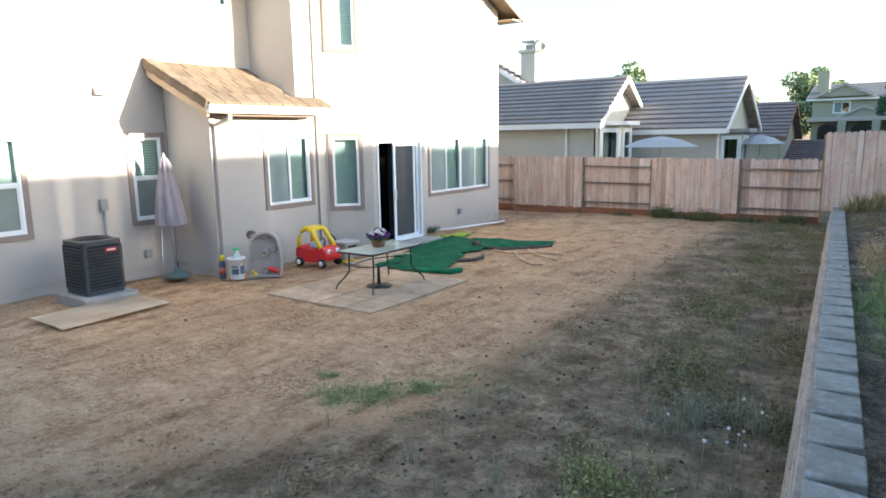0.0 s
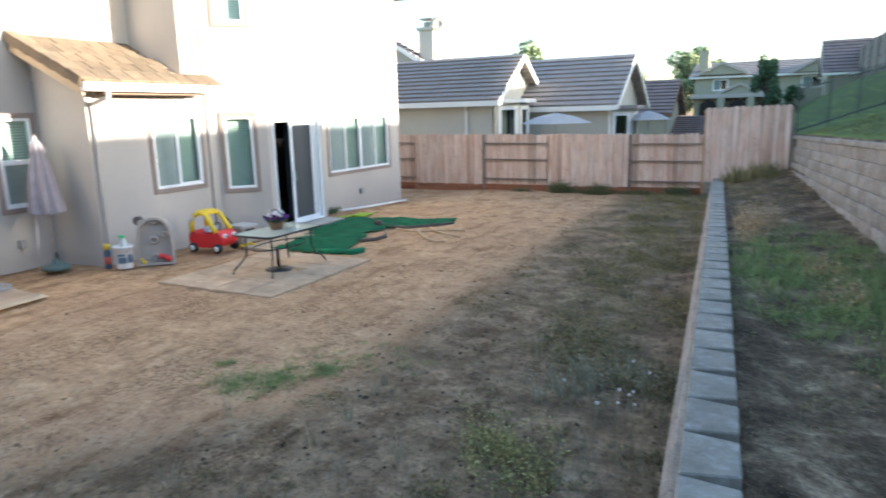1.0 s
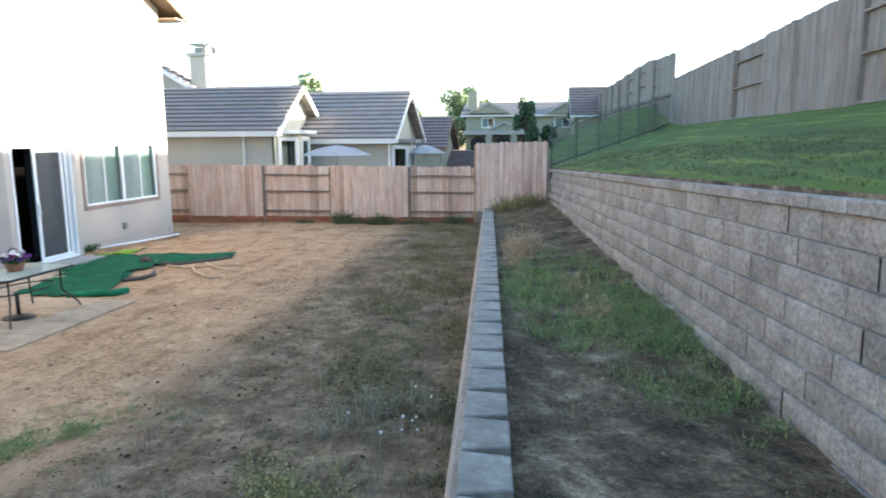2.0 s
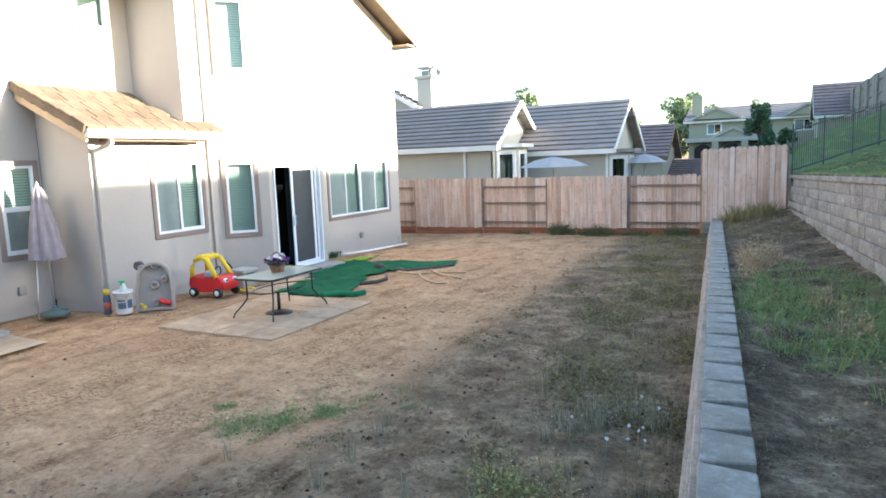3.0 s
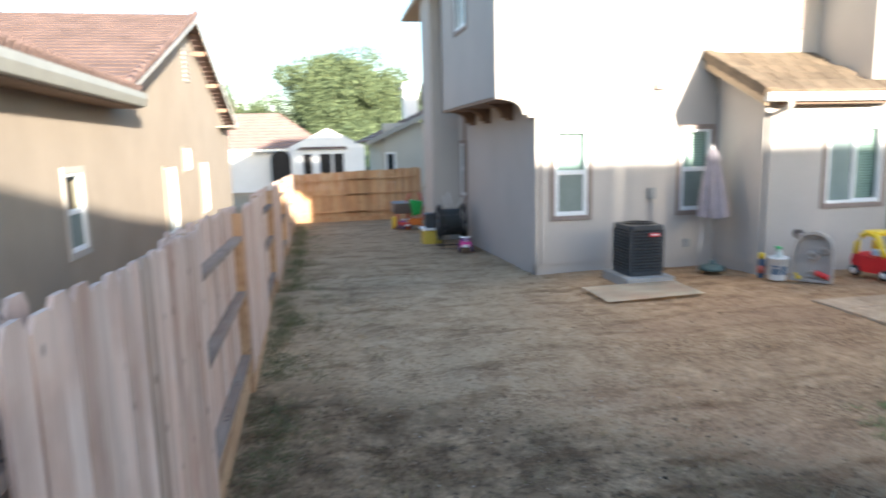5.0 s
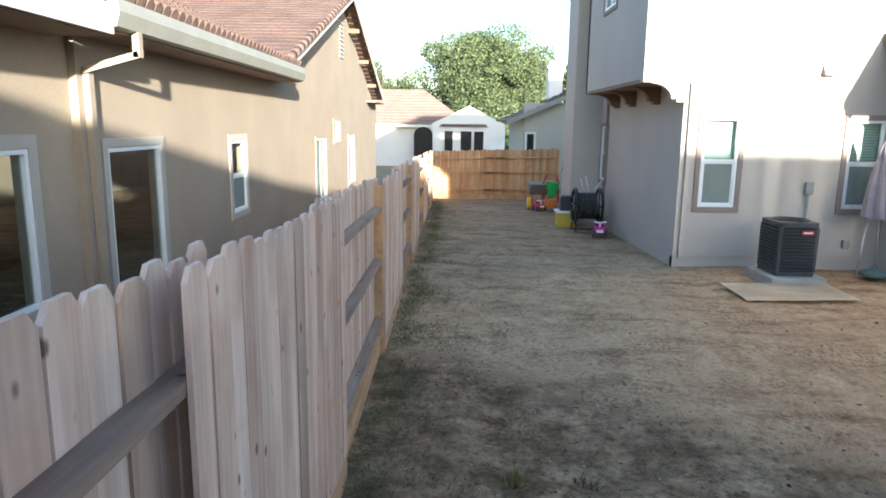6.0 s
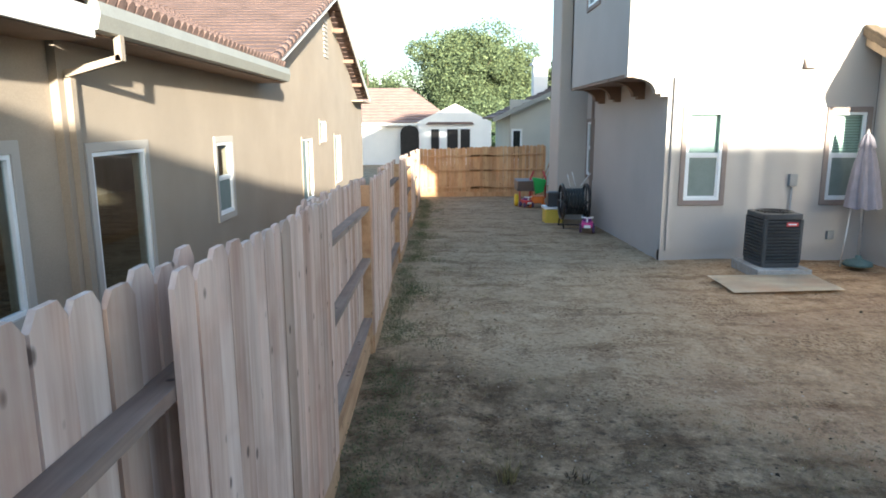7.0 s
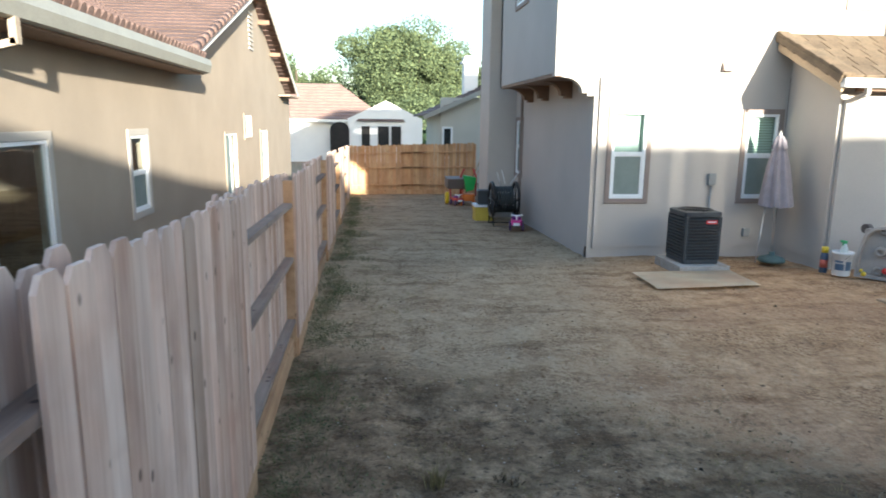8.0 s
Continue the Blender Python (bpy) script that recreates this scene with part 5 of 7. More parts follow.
whole("plywood_sheet", bm, M["wood_raw"], "pale weathered plywood sheet lying on dirt", "board")

# ---- small fixtures on the house wall
M["greybox"] = plain("grey_box", (0.30, 0.31, 0.31), 0.5, 0.3)


def wall_box(name, label, x, y, z, w, h, d=0.06, conduit=None):
    t = thing(name, (x, y, z), label, "electrical box")
    bm = B()
    box(bm, x, x + d, y - w / 2, y + w / 2, z - h / 2, z + h / 2)
    soften(bm, 0.008, 2)
    part("box", bm, M["greybox"], t)
    bm = B()
    box(bm, x + d, x + d + 0.012, y - w / 2 - 0.006, y + w / 2 + 0.006, z - h / 2 + 0.02, z + h / 2 + 0.008)
    soften(bm, 0.004, 1)
    part("cover", bm, M["greybox"], t)
    if conduit:
        bm = B()
        tube(bm, conduit, 0.016, 8)
        part("conduit", bm, M["greybox"], t)


wall_box("disconnect_box", "grey electrical disconnect box with conduit on stucco", -11.698, 6.17, 1.34, 0.12, 0.21, 0.08, [(-11.65, 6.17, 1.22), (-11.65, 6.17, 0.6), (-11.6, 6.1, 0.45), (-11.2, 5.7, 0.4), (-10.95, 5.5, 0.42)])
wall_box("outlet_box", "small grey outdoor outlet cover on stucco", -11.698, 6.93, 0.36, 0.11, 0.15)
wall_box("outlet_box", "small grey outdoor outlet cover on stucco", -10.348, 15.45, 0.36, 0.11, 0.15)
vent = thing("wall_vent", (-11.69, 6.3, 3.3), "small hooded vent on the stucco wall", "vent")
bm = B()
prism(bm, [(-11.698, 6.2, 3.24), (-11.698, 6.2, 3.42), (-11.58, 6.2, 3.24)], (0, 0.2, 0))
part("hood", bm, M["trim"], vent)
bib = thing("hose_bib", (-10.3, 10.2, 0.45), "brass hose bib with a short dark hose", "tap")
bm = B()
tube(bm, [(-10.35, 10.2, 0.5), (-10.24, 10.2, 0.5), (-10.2, 10.2, 0.44)], 0.02, 8)
part("tap", bm, M["greybox"], bib)
bm = B()
tube(bm, [(-10.2, 10.2, 0.44), (-10.1, 10.25, 0.34), (-10.05, 10.3, 0.2), (-10.12, 10.28, 0.08), (-10.0, 10.15, 0.03)], 0.018, 8)
part("hose", bm, M["black"], bib)

# ---- closed patio umbrella leaning in the corner
M["mauve"] = surface("grey_mauve_canvas", (0.24, 0.215, 0.235), 0.9, 0.12, 6, 150, 0.3, 0.003)
M["pole"] = plain("grey_pole", (0.42, 0.40, 0.38), 0.4, 0.6)
umb = thing("patio_umbrella", (-10.8, 6.9, 0), "closed grey-mauve patio umbrella leaning against the wall", "umbrella")
top, foot = Vector((-11.2, 7.12, 2.16)), Vector((-10.78, 6.92, 0.05))
bm = B()
tube(bm, [foot, foot.lerp(top, 0.5), top], 0.019, 10)
part("pole", bm, M["pole"], umb)
bm = B()
n_f = 48
prev = None
axis = top - foot
for k, (f, r) in enumerate(((0.42, 0.235), (0.45, 0.24), (0.54, 0.22), (0.65, 0.19), (0.76, 0.155), (0.855, 0.11), (0.875, 0.09), (0.895, 0.115), (0.95, 0.085), (0.985, 0.05), (1.0, 0.012))):
    c = foot + axis * f
    ringv = []
    for i in range(n_f):
        a = i * 2 * math.pi / n_f
        rr = r * (1 + 0.20 * math.sin(8 * a + k * 0.15) + 0.05 * math.sin(3 * a)) * (0.97 if k else 1)
        ringv.append(bm.verts.new(c + Vector((rr * math.cos(a), rr * math.sin(a), (0.02 * math.sin(8 * a) if k < 2 else 0)))))
    if prev:
        for i in range(n_f):
            bm.faces.new((prev[i], prev[(i + 1) % n_f], ringv[(i + 1) % n_f], ringv[i])).smooth = True
    prev = ringv
bm.faces.new(prev)
part("canopy", bm, M["mauve"], umb)
bm = B()
lathe(bm, [(0.02, 1.98), (0.032, 2.0), (0.03, 2.16), (0.02, 2.2), (0.004, 2.24)], -11.205, 7.12, 12)
part("finial", bm, M["pole"], umb)
for a in range(8):
    bm = B()
    c = foot + axis * 0.45
    d0 = Vector((math.cos(a * math.pi / 4), math.sin(a * math.pi / 4), 0))
    tube(bm, [c + d0 * 0.18 - axis * 0.03, foot + axis * 0.62 + d0 * 0.02], 0.006, 5)
    part("rib", bm, M["black"], umb)
bm = B()
tube(bm, [(-10.70, 6.58, 0.0), (-10.95, 6.82, 0.98)], 0.014, 8)
part("tilt_pole", bm, M["pole"], umb)
bm = B()
lathe(bm, [(0.22, 0.0), (0.225, 0.03), (0.20, 0.07), (0.10, 0.10), (0.05, 0.12), (0.045, 0.17), (0.03, 0.17)], -10.78, 6.92, 24)
whole("weighted_stand", bm, surface("teal_plastic", (0.075, 0.115, 0.105), 0.7, 0.2, 6, 60, 0.2), "faded teal plastic umbrella base on the dirt", "stand")

# ---- bucket and bottles at the corner
bucket = thing("bucket", (-9.72, 7.42, 0), "white plastic bucket with blue printed label", "bucket")
bm = B()
lathe(bm, [(0.125, 0.0), (0.13, 0.02), (0.145, 0.34), (0.158, 0.345), (0.158, 0.38), (0.148, 0.385), (0.14, 0.37), (0.12, 0.05)], -9.72, 7.42, 24)
part("pail", bm, plain("white_plastic", (0.72, 0.73, 0.73), 0.4), bucket)
M["labelblue"] = plain("label_blue", (0.18, 0.27, 0.38), 0.5)
for z0, z1, a0, a1 in ((0.10, 0.2, -75, -25), (0.22, 0.25, -80, -30), (0.10, 0.24, -15, 25)):
    bm = B()
    p = [(-9.72 + 0.1435 * math.cos(radians(a0 + (a1 - a0) * k / 6)), 7.42 + 0.1435 * math.sin(radians(a0 + (a1 - a0) * k / 6))) for k in range(7)]
    vv = [[bm.verts.new((x, y, z)) for x, y in p] for z in (z0, z1)]
    for k in range(6):
        bm.faces.new((vv[0][k], vv[0][k + 1], vv[1][k + 1], vv[1][k]))
    bmesh.ops.solidify(bm, geom=bm.faces[:], thickness=0.003)
    part("label_patch", bm, M["labelblue"], bucket, "faded printed label")
bm = B()
tube(bm, [(-9.72 + 0.16 * math.cos(a * math.pi / 8), 7.42 + 0.05 * math.sin(a * math.pi / 8) - 0.15 * math.sin(a * math.pi / 8), 0.345 - 0.12 * math.sin(a * math.pi / 8)) for a in range(9)], 0.004, 6)
part("handle", bm, M["greybox"], bucket)


def bottle(x, y, h, r, body, cap, label, cat="bottle"):
    t = thing("bottle", (x, y, 0), label, cat)
    bm = B()
    lathe(bm, [(r * 0.95, 0.0), (r, 0.015), (r, h * 0.66), (r * 0.8, h * 0.75), (r * 0.4, h * 0.82), (r * 0.4, h * 0.86)], x, y, 16)
    part("body", bm, body, t)
    bm = B()
    lathe(bm, [(r * 0.85, h * 0.78), (r * 0.85, h * 0.97), (r * 0.7, h)], x, y, 16)
    part("cap", bm, cap, t)
    bm = B()
    lathe(bm, [(r * 1.015, h * 0.2), (r * 1.015, h * 0.5)], x, y, 16)
    part("label_band", bm, plain("label_red", (0.40, 0.09, 0.06), 0.5), t)


bottle(-9.93, 7.27, 0.42, 0.06, plain("dark_blue_plastic", (0.05, 0.08, 0.13), 0.4), plain("yellow_cap", (0.6, 0.45, 0.03), 0.4), "dark garden chemical bottle with yellow cap")
spray = thing("spray_bottle", (-9.74, 7.46, 0.3), "spray bottle with green trigger in the bucket", "spray bottle")
bm = B()
lathe(bm, [(0.05, 0.2), (0.055, 0.22), (0.055, 0.42), (0.03, 0.47), (0.02, 0.5)], -9.75, 7.46, 14)
part("body", bm, plain("clear_plastic", (0.55, 0.6, 0.58), 0.3), spray)
bm = B()
box(bm, -9.79, -9.73, 7.43, 7.49, 0.5, 0.545)
box(bm, -9.77, -9.74, 7.38, 7.44, 0.525, 0.555)
prism(bm, [(-9.77, 7.42, 0.52), (-9.77, 7.44, 0.52), (-9.77, 7.43, 0.44)], (0.03, 0, 0))
soften(bm, 0.006, 1)
part("trigger", bm, plain("green_plastic", (0.06, 0.42, 0.16), 0.4), spray)

# ---- grey moulded play table shell stood on edge
shell = thing("play_table_shell", (-9.45, 7.82, 0), "grey moulded plastic play table stood on its edge", "toy")
M["greyplastic"] = surface("grey_plastic", (0.36, 0.32, 0.28), 0.6, 0.08, 5, 80, 0.1)
sd = Vector((0.56, 0.43, 0)).normalized()
sn = Vector((sd.y, -sd.x, 0))
so = Vector((-9.69, 7.66, 0))


def sp(u, z, k):
    return so + sd * u + sn * (k - 0.16 * z) + Vector((0, 0, z))


out = [(0.0, 0.0), (0.60, 0.0), (0.61, 0.25), (0.58, 0.55)] + [(0.30 + 0.27 * math.cos(a * math.pi / 10), 0.57 + 0.24 * math.sin(a * math.pi / 10)) for a in range(1, 10)] + [(0.02, 0.55), (-0.01, 0.25)]
inn = [(0.30 + (u - 0.30) * 0.86, 0.39 + (z - 0.39) * 0.88) for u, z in out]
bm = B()
L = len(out)
rings = [[bm.verts.new(sp(u, z, k)) for u, z in o_] for o_, k in ((out, -0.02), (out, 0.13), (inn, 0.13), (inn, 0.03))]
for a, b in zip(rings, rings[1:]):
    for i in range(L):
        bm.faces.new((a[i], a[(i + 1) % L], b[(i + 1) % L], b[i]))
bm.faces.new(rings[0][::-1])
bm.faces.new(rings[-1])
soften(bm, 0.008, 2)
part("tray", bm, M["greyplastic"], shell)
for u, z, r, h in ((0.30, 0.42, 0.075, 0.10), (0.46, 0.50, 0.06, 0.06), (0.30, 0.74, 0.06, 0.07), (0.30, 0.12, 0.07, 0.05), (0.09, 0.70, 0.06, 0.03)):
    bm = B()
    lathe(bm, [(r * 1.1, 0.0), (r, h * 0.8), (r * 0.85, h), (r * 0.5, h), (r * 0.45, h * 0.3)], 0, 0, 16)
    bmesh.ops.transform(bm, matrix=Matrix.Translation(sp(u, z, 0.03)) @ sn.to_track_quat("Z", "Y").to_matrix().to_4x4(), verts=bm.verts[:])
    part("socket", bm, M["greyplastic"], shell)
bm = B()
tube(bm, [sp(0.38, 0.16, 0.12), sp(0.56, 0.10, 0.15)], 0.045, 12)
part("red_cup", bm, plain("red_plastic", (0.60, 0.03, 0.03), 0.35), shell, "red plastic cup")
bm = B()
bmesh.ops.create_uvsphere(bm, u_segments=12, v_segments=8, radius=0.04, matrix=Matrix.Translation(sp(0.13, 0.06, 0.12)))
bmesh.ops.create_uvsphere(bm, u_segments=10, v_segments=6, radius=0.025, matrix=Matrix.Translation(sp(0.09, 0.11, 0.12)))
part("yellow_figure", bm, plain("yellow_plastic", (0.75, 0.52, 0.03), 0.35), shell, "small yellow toy piece")
bm = B()
tube(bm, [sp(0.06, 0.74, -0.06), sp(0.02, 0.74, 0.02)], 0.075, 14)
whole("drain_pipe", bm, plain("dark_grey_pipe", (0.10, 0.085, 0.08), 0.6), "dark pipe end behind the play table", "pipe")

# ---- red and yellow ride-in toy car
car = thing("toy_car", (-9.35, 9.05, 0), "red toy car with yellow roof and black wheels", "toy car")
cm = Matrix.Translation((-9.36, 9.06, 0)) @ Matrix.Rotation(math.atan2(0.19, 0.57) - 0.25, 4, "Z")
RED, YEL = plain("toy_red", (0.62, 0.025, 0.03), 0.35), plain("toy_yellow", (0.80, 0.55, 0.02), 0.35)


def cpart(name, bm, mat, parent, label=""):
    bmesh.ops.transform(bm, matrix=cm, verts=bm.verts[:])
    return part(name, bm, mat, parent, label)


bm = B()
prof = [(-0.32, 0.11), (-0.1, 0.09), (0.2, 0.09), (0.34, 0.12), (0.40, 0.2), (0.40, 0.29), (0.35, 0.36), (0.26, 0.40), (0.16, 0.40), (0.10, 0.33), (-0.18, 0.33), (-0.24, 0.38), (-0.31, 0.40), (-0.37, 0.36), (-0.40, 0.25), (-0.38, 0.16)]
vs = [[bm.verts.new((x * (0.97 if abs(y) > 0.2 else 1), y, z)) for x, z in prof] for y in (-0.225, -0.18, 0.18, 0.225)]
for a, b in zip(vs, vs[1:]):
    for i in range(len(prof)):
        bm.faces.new((a[i], a[(i + 1) % len(prof)], b[(i + 1) % len(prof)], b[i]))
bm.faces.new(vs[0])
bm.faces.new(vs[-1][::-1])
soften(bm, 0.02, 3)
cpart("body", bm, RED, car)
for sy in (-0.2, 0.2):
    bm = B()
    tube(bm, [(-0.31, sy, 0.37), (-0.30, sy * 0.95, 0.55), (-0.24, sy * 0.85, 0.68), (-0.10, sy * 0.8, 0.735), (0.04, sy * 0.85, 0.69), (0.15, sy * 0.95, 0.52), (0.25, sy, 0.37)], 0.046, 10)
    cpart("roof_pillar", bm, YEL, car)
bm = B()
rounded(bm, -0.25, 0.05, -0.18, 0.18, 0.69, 0.77, 0.07, 4)
soften(bm, 0.028, 3)
cpart("roof", bm, YEL, car)
for sx, sy in ((-0.27, -0.21), (-0.27, 0.21), (0.29, -0.21), (0.29, 0.21)):
    bm = B()
    s_ = 1 if sy > 0 else -1
    lathe(bm, [(0.05, -0.03), (0.085, -0.03), (0.092, -0.015), (0.092, 0.03), (0.085, 0.045), (0.05, 0.045)], 0, 0, 20)
    bmesh.ops.transform(bm, matrix=Matrix.Translation((sx, sy + s_ * 0.015, 0.092)) @ Matrix.Rotation(radians(-90 * s_), 4, "X"), verts=bm.verts[:])
    wh = cpart("wheel", bm, M["black"], car, "black plastic wheel")
    bm = B()
    lathe(bm, [(0.045, 0.03), (0.05, 0.05), (0.02, 0.055)], 0, 0, 16)
    bmesh.ops.transform(bm, matrix=Matrix.Translation((sx, sy + s_ * 0.015, 0.092)) @ Matrix.Rotation(radians(-90 * s_), 4, "X"), verts=bm.verts[:])
    cpart("hubcap", bm, M["vinyl"], wh, "white hubcap")
for sy in (-0.12, 0.12):
    bm = B()
    bmesh.ops.create_uvsphere(bm, u_segments=14, v_segments=8, radius=0.045, matrix=Matrix.Translation((0.385, sy, 0.31)))
    cpart("headlight", bm, M["vinyl"], car, "white round eye headlight")
    bm = B()
    bmesh.ops.create_uvsphere(bm, u_segments=10, v_segments=6, radius=0.02, matrix=Matrix.Translation((0.425, sy - 0.005, 0.315)))
    cpart("pupil", bm, M["black"], car)
bm = B()
box(bm, -0.1, 0.06, -0.13, 0.1, 0.36, 0.47)
soften(bm, 0.03, 3)
cpart("seat_bundle", bm, plain("pale_blue_cloth", (0.42, 0.55, 0.68), 0.8), car, "pale blue bundle on the seat")
bm = B()
tube(bm, [(0.12 + 0.0, 0.08 * math.cos(a * math.pi / 8), 0.46 + 0.08 * math.sin(a * math.pi / 8)) for a in range(17)], 0.012, 6)
cpart("steering_wheel", bm, M["black"], car)

# ---- grey plastic bin by the angled wall
binn = thing("storage_bin", (-9.45, 9.95, 0), "grey plastic vented storage bin by the wall", "bin")
bm = B()
rounded(bm, -9.63, -9.27, 9.72, 10.12, 0.0, 0.30, 0.04)
soften(bm, 0.01, 1)
part("tub", bm, M["greyplastic"], binn)
bm = B()
rounded(bm, -9.66, -9.24, 9.69, 10.15, 0.30, 0.36, 0.05)
soften(bm, 0.012, 2)
part("lid", bm, plain("pale_grey_plastic", (0.45, 0.44, 0.42), 0.5), binn)
bm = B()
box(bm, -9.272, -9.262, 9.80, 10.04, 0.215, 0.275)
part("vent_slot", bm, M["black"], binn)
bm = B()
box(bm, -9.2, -9.02, 9.45, 9.6, 0.0, 0.03)
tube(bm, [(-9.1, 9.5, 0.03), (-9.0, 9.62, 0.06), (-8.95, 9.7, 0.02)], 0.02, 8)
whole("toy_shovel", bm, YEL, "yellow plastic toy shovel on the ground", "toy")

# ---- glass patio table with a basket of flowers
tz = 0.645
tab = thing("patio_table", (-7.12, 8.33, 0), "glass-topped patio table with black metal legs", "table")
tcx, tcy, tw, tl = -7.14, 8.33, 0.38, 0.64
M["tableglass"] = plain("frosted_glass", (0.50, 0.53, 0.44), 0.12, 0.0, 0.06)
bm = B()
rounded(bm, tcx - tw, tcx + tw, tcy - tl, tcy + tl, tz - 0.008, tz, 0.09, 5)
part("tabletop", bm, M["tableglass"], tab, "pale frosted glass tabletop")
loop = []
for cx, cy, a0 in ((tw, tl, 0), (-tw, tl, 90), (-tw, -tl, 180), (tw, -tl, 270)):
    for k in range(6):
        a = radians(a0 + 18 * k)
        loop.append((tcx + cx - math.copysign(0.09, cx) + 0.095 * math.cos(a), tcy + cy - math.copysign(0.09, cy) + 0.095 * math.sin(a), tz - 0.012))
bm = B()
tube(bm, loop + loop[:1], 0.017, 8)
part("rim", bm, M["black"], tab)
for sx in (-1, 1):
    for sy in (-1, 1):
        bm = B()
        x, y = tcx + sx * (tw - 0.12), tcy + sy * (tl - 0.16)
        q = [(x, y, tz - 0.03), (x, y, 0.42), (x, y, 0.30), (x + sx * 0.05, y + sy * 0.07, 0.2), (x + sx * 0.12, y + sy * 0.16, 0.09), (x + sx * 0.135, y + sy * 0.185, 0.03), (x + sx * 0.135, y + sy * 0.185, 0.0)]
        tube(bm, q, 0.013, 8)
        part("leg", bm, M["black"], tab)
bm = B()
tube(bm, [(tcx + (tw - 0.12) * math.cos(a * math.pi / 12) * 1.2, tcy + (tl - 0.16) * math.sin(a * math.pi / 12) * 1.15, 0.40) for a in range(25)], 0.009, 6)
part("stretcher_ring", bm, M["black"], tab)
base = thing("umbrella_stand", (-7.08, 8.18, 0), "black cast umbrella stand under the table", "umbrella stand")
bm = B()
lathe(bm, [(0.20, 0.0), (0.215, 0.015), (0.20, 0.04), (0.12, 0.06), (0.05, 0.075), (0.03, 0.08)], -7.08, 8.2, 28)
part("foot", bm, M["black"], base)
bm = B()
tube(bm, [(-7.08, 8.2, 0.07), (-7.08, 8.2, 0.36)], 0.026, 12)
part("sleeve", bm, M["black"], base)
bx, by = -7.2, 8.36
bask = thing("flower_basket", (bx, by, tz), "woven basket of purple, white and pink flowers", "flowers")
bm = B()
for k in range(7):
    z, r = tz + 0.012 + k * 0.022, 0.085 + k * 0.0075
    tube(bm, [(bx + r * math.cos(a * math.pi / 12), by + r * math.sin(a * math.pi / 12), z + 0.004 * (-1) ** a) for a in range(25)], 0.013, 6)
lathe(bm, [(0.075, tz + 0.002), (0.12, tz + 0.13)], bx, by, 20)
part("basket", bm, surface("wicker", (0.24, 0.13, 0.07), 0.8, 0.3, 20, 90, 0.5), bask)
bm = B()
tube(bm, [(bx + 0.12 * math.cos(a * math.pi / 10), by, tz + 0.15 + 0.17 * math.sin(a * math.pi / 10)) for a in range(11)], 0.008, 6)
part("handle", bm, M["bark"], bask)


def petals(name, cols, count, seed, parent, z0, rr, size):
    """Many small blooms as little tilted discs."""
    rnd = random.Random(seed)
    vs, fs = [], []
    for _ in range(count):
        a, r, h = rnd.uniform(0, 6.28), rr * math.sqrt(rnd.random()), rnd.uniform(0, 1)
        c = Vector((bx + r * math.cos(a), by + r * math.sin(a), z0 + 0.10 * h * (1 - 0.5 * (r / rr) ** 2)))
        n_ = Vector((rnd.uniform(-1, 1), rnd.uniform(-1, 1), rnd.uniform(0.2, 1))).normalized()
        s = n_.orthogonal().normalized()
        t = n_.cross(s)
        k0 = len(vs)
        z = size * rnd.uniform(0.7, 1.2)
        vs += [tuple(c + (s * math.cos(k * 1.0472) + t * math.sin(k * 1.0472)) * z) for k in range(6)]
        fs.append(tuple(range(k0, k0 + 6)))
    ob = new(name, raw_mesh(name, vs, fs, leafy(name + "_petals", *cols)))
    under(ob, parent)
    tagged(ob, kind="stuff")


petals("purple_bloom", ((0.10, 0.03, 0.16), (0.22, 0.06, 0.28)), 90, 1, bask, tz + 0.16, 0.2, 0.026)
petals("white_bloom", ((0.7, 0.68, 0.66), (0.8, 0.8, 0.78)), 45, 2, bask, tz + 0.21, 0.15, 0.026)
petals("pink_bloom", ((0.5, 0.08, 0.16), (0.65, 0.25, 0.3)), 25, 3, bask, tz + 0.18, 0.14, 0.024)
petals("foliage", ((0.03, 0.08, 0.02), (0.09, 0.17, 0.05)), 160, 4, bask, tz + 0.13, 0.17, 0.028)

# ---- patio pavers
pat = thing("patio", (-7.3, 8.1, 0), "square tan concrete pavers set in the dirt", "patio", kind="structure")
bm = B()
box(bm, 0.006, 0.544, 0.006, 0.624, -0.08, 0.016)
soften(bm, 0.008, 1)
paver_me = mesh_of("paver", bm, M["paver"])
for i in range(4):
    for j in range(4):
        piece("paver", paver_me, pat, Matrix.Translation((-8.28 + i * 0.55, 6.86 + j * 0.63, random.uniform(0.0, 0.008))) @ Matrix.Rotation(random.uniform(-0.008, 0.008), 4, "Z"))
for i in range(2):
    for j in range(3):
        piece("paver", paver_me, pat, Matrix.Translation((-9.05 + i * 0.55, 9.42 + j * 0.63, random.uniform(0.0, 0.008))))

# ---- green artificial turf thrown on the dirt
M["turf"] = surface("green_turf", (0.012, 0.20, 0.085), 0.9, 0.3, 3, 220, 0.8, 0.01, dirt=(0.01, 0.13, 0.055))
M["lime"] = surface("lime_cloth", (0.42, 0.62, 0.06), 0.7, 0.2, 6, 60, 0.3)
M["turfback"] = surface("turf_backing", (0.09, 0.075, 0.065), 0.9, 0.2, 4, 100, 0.4)


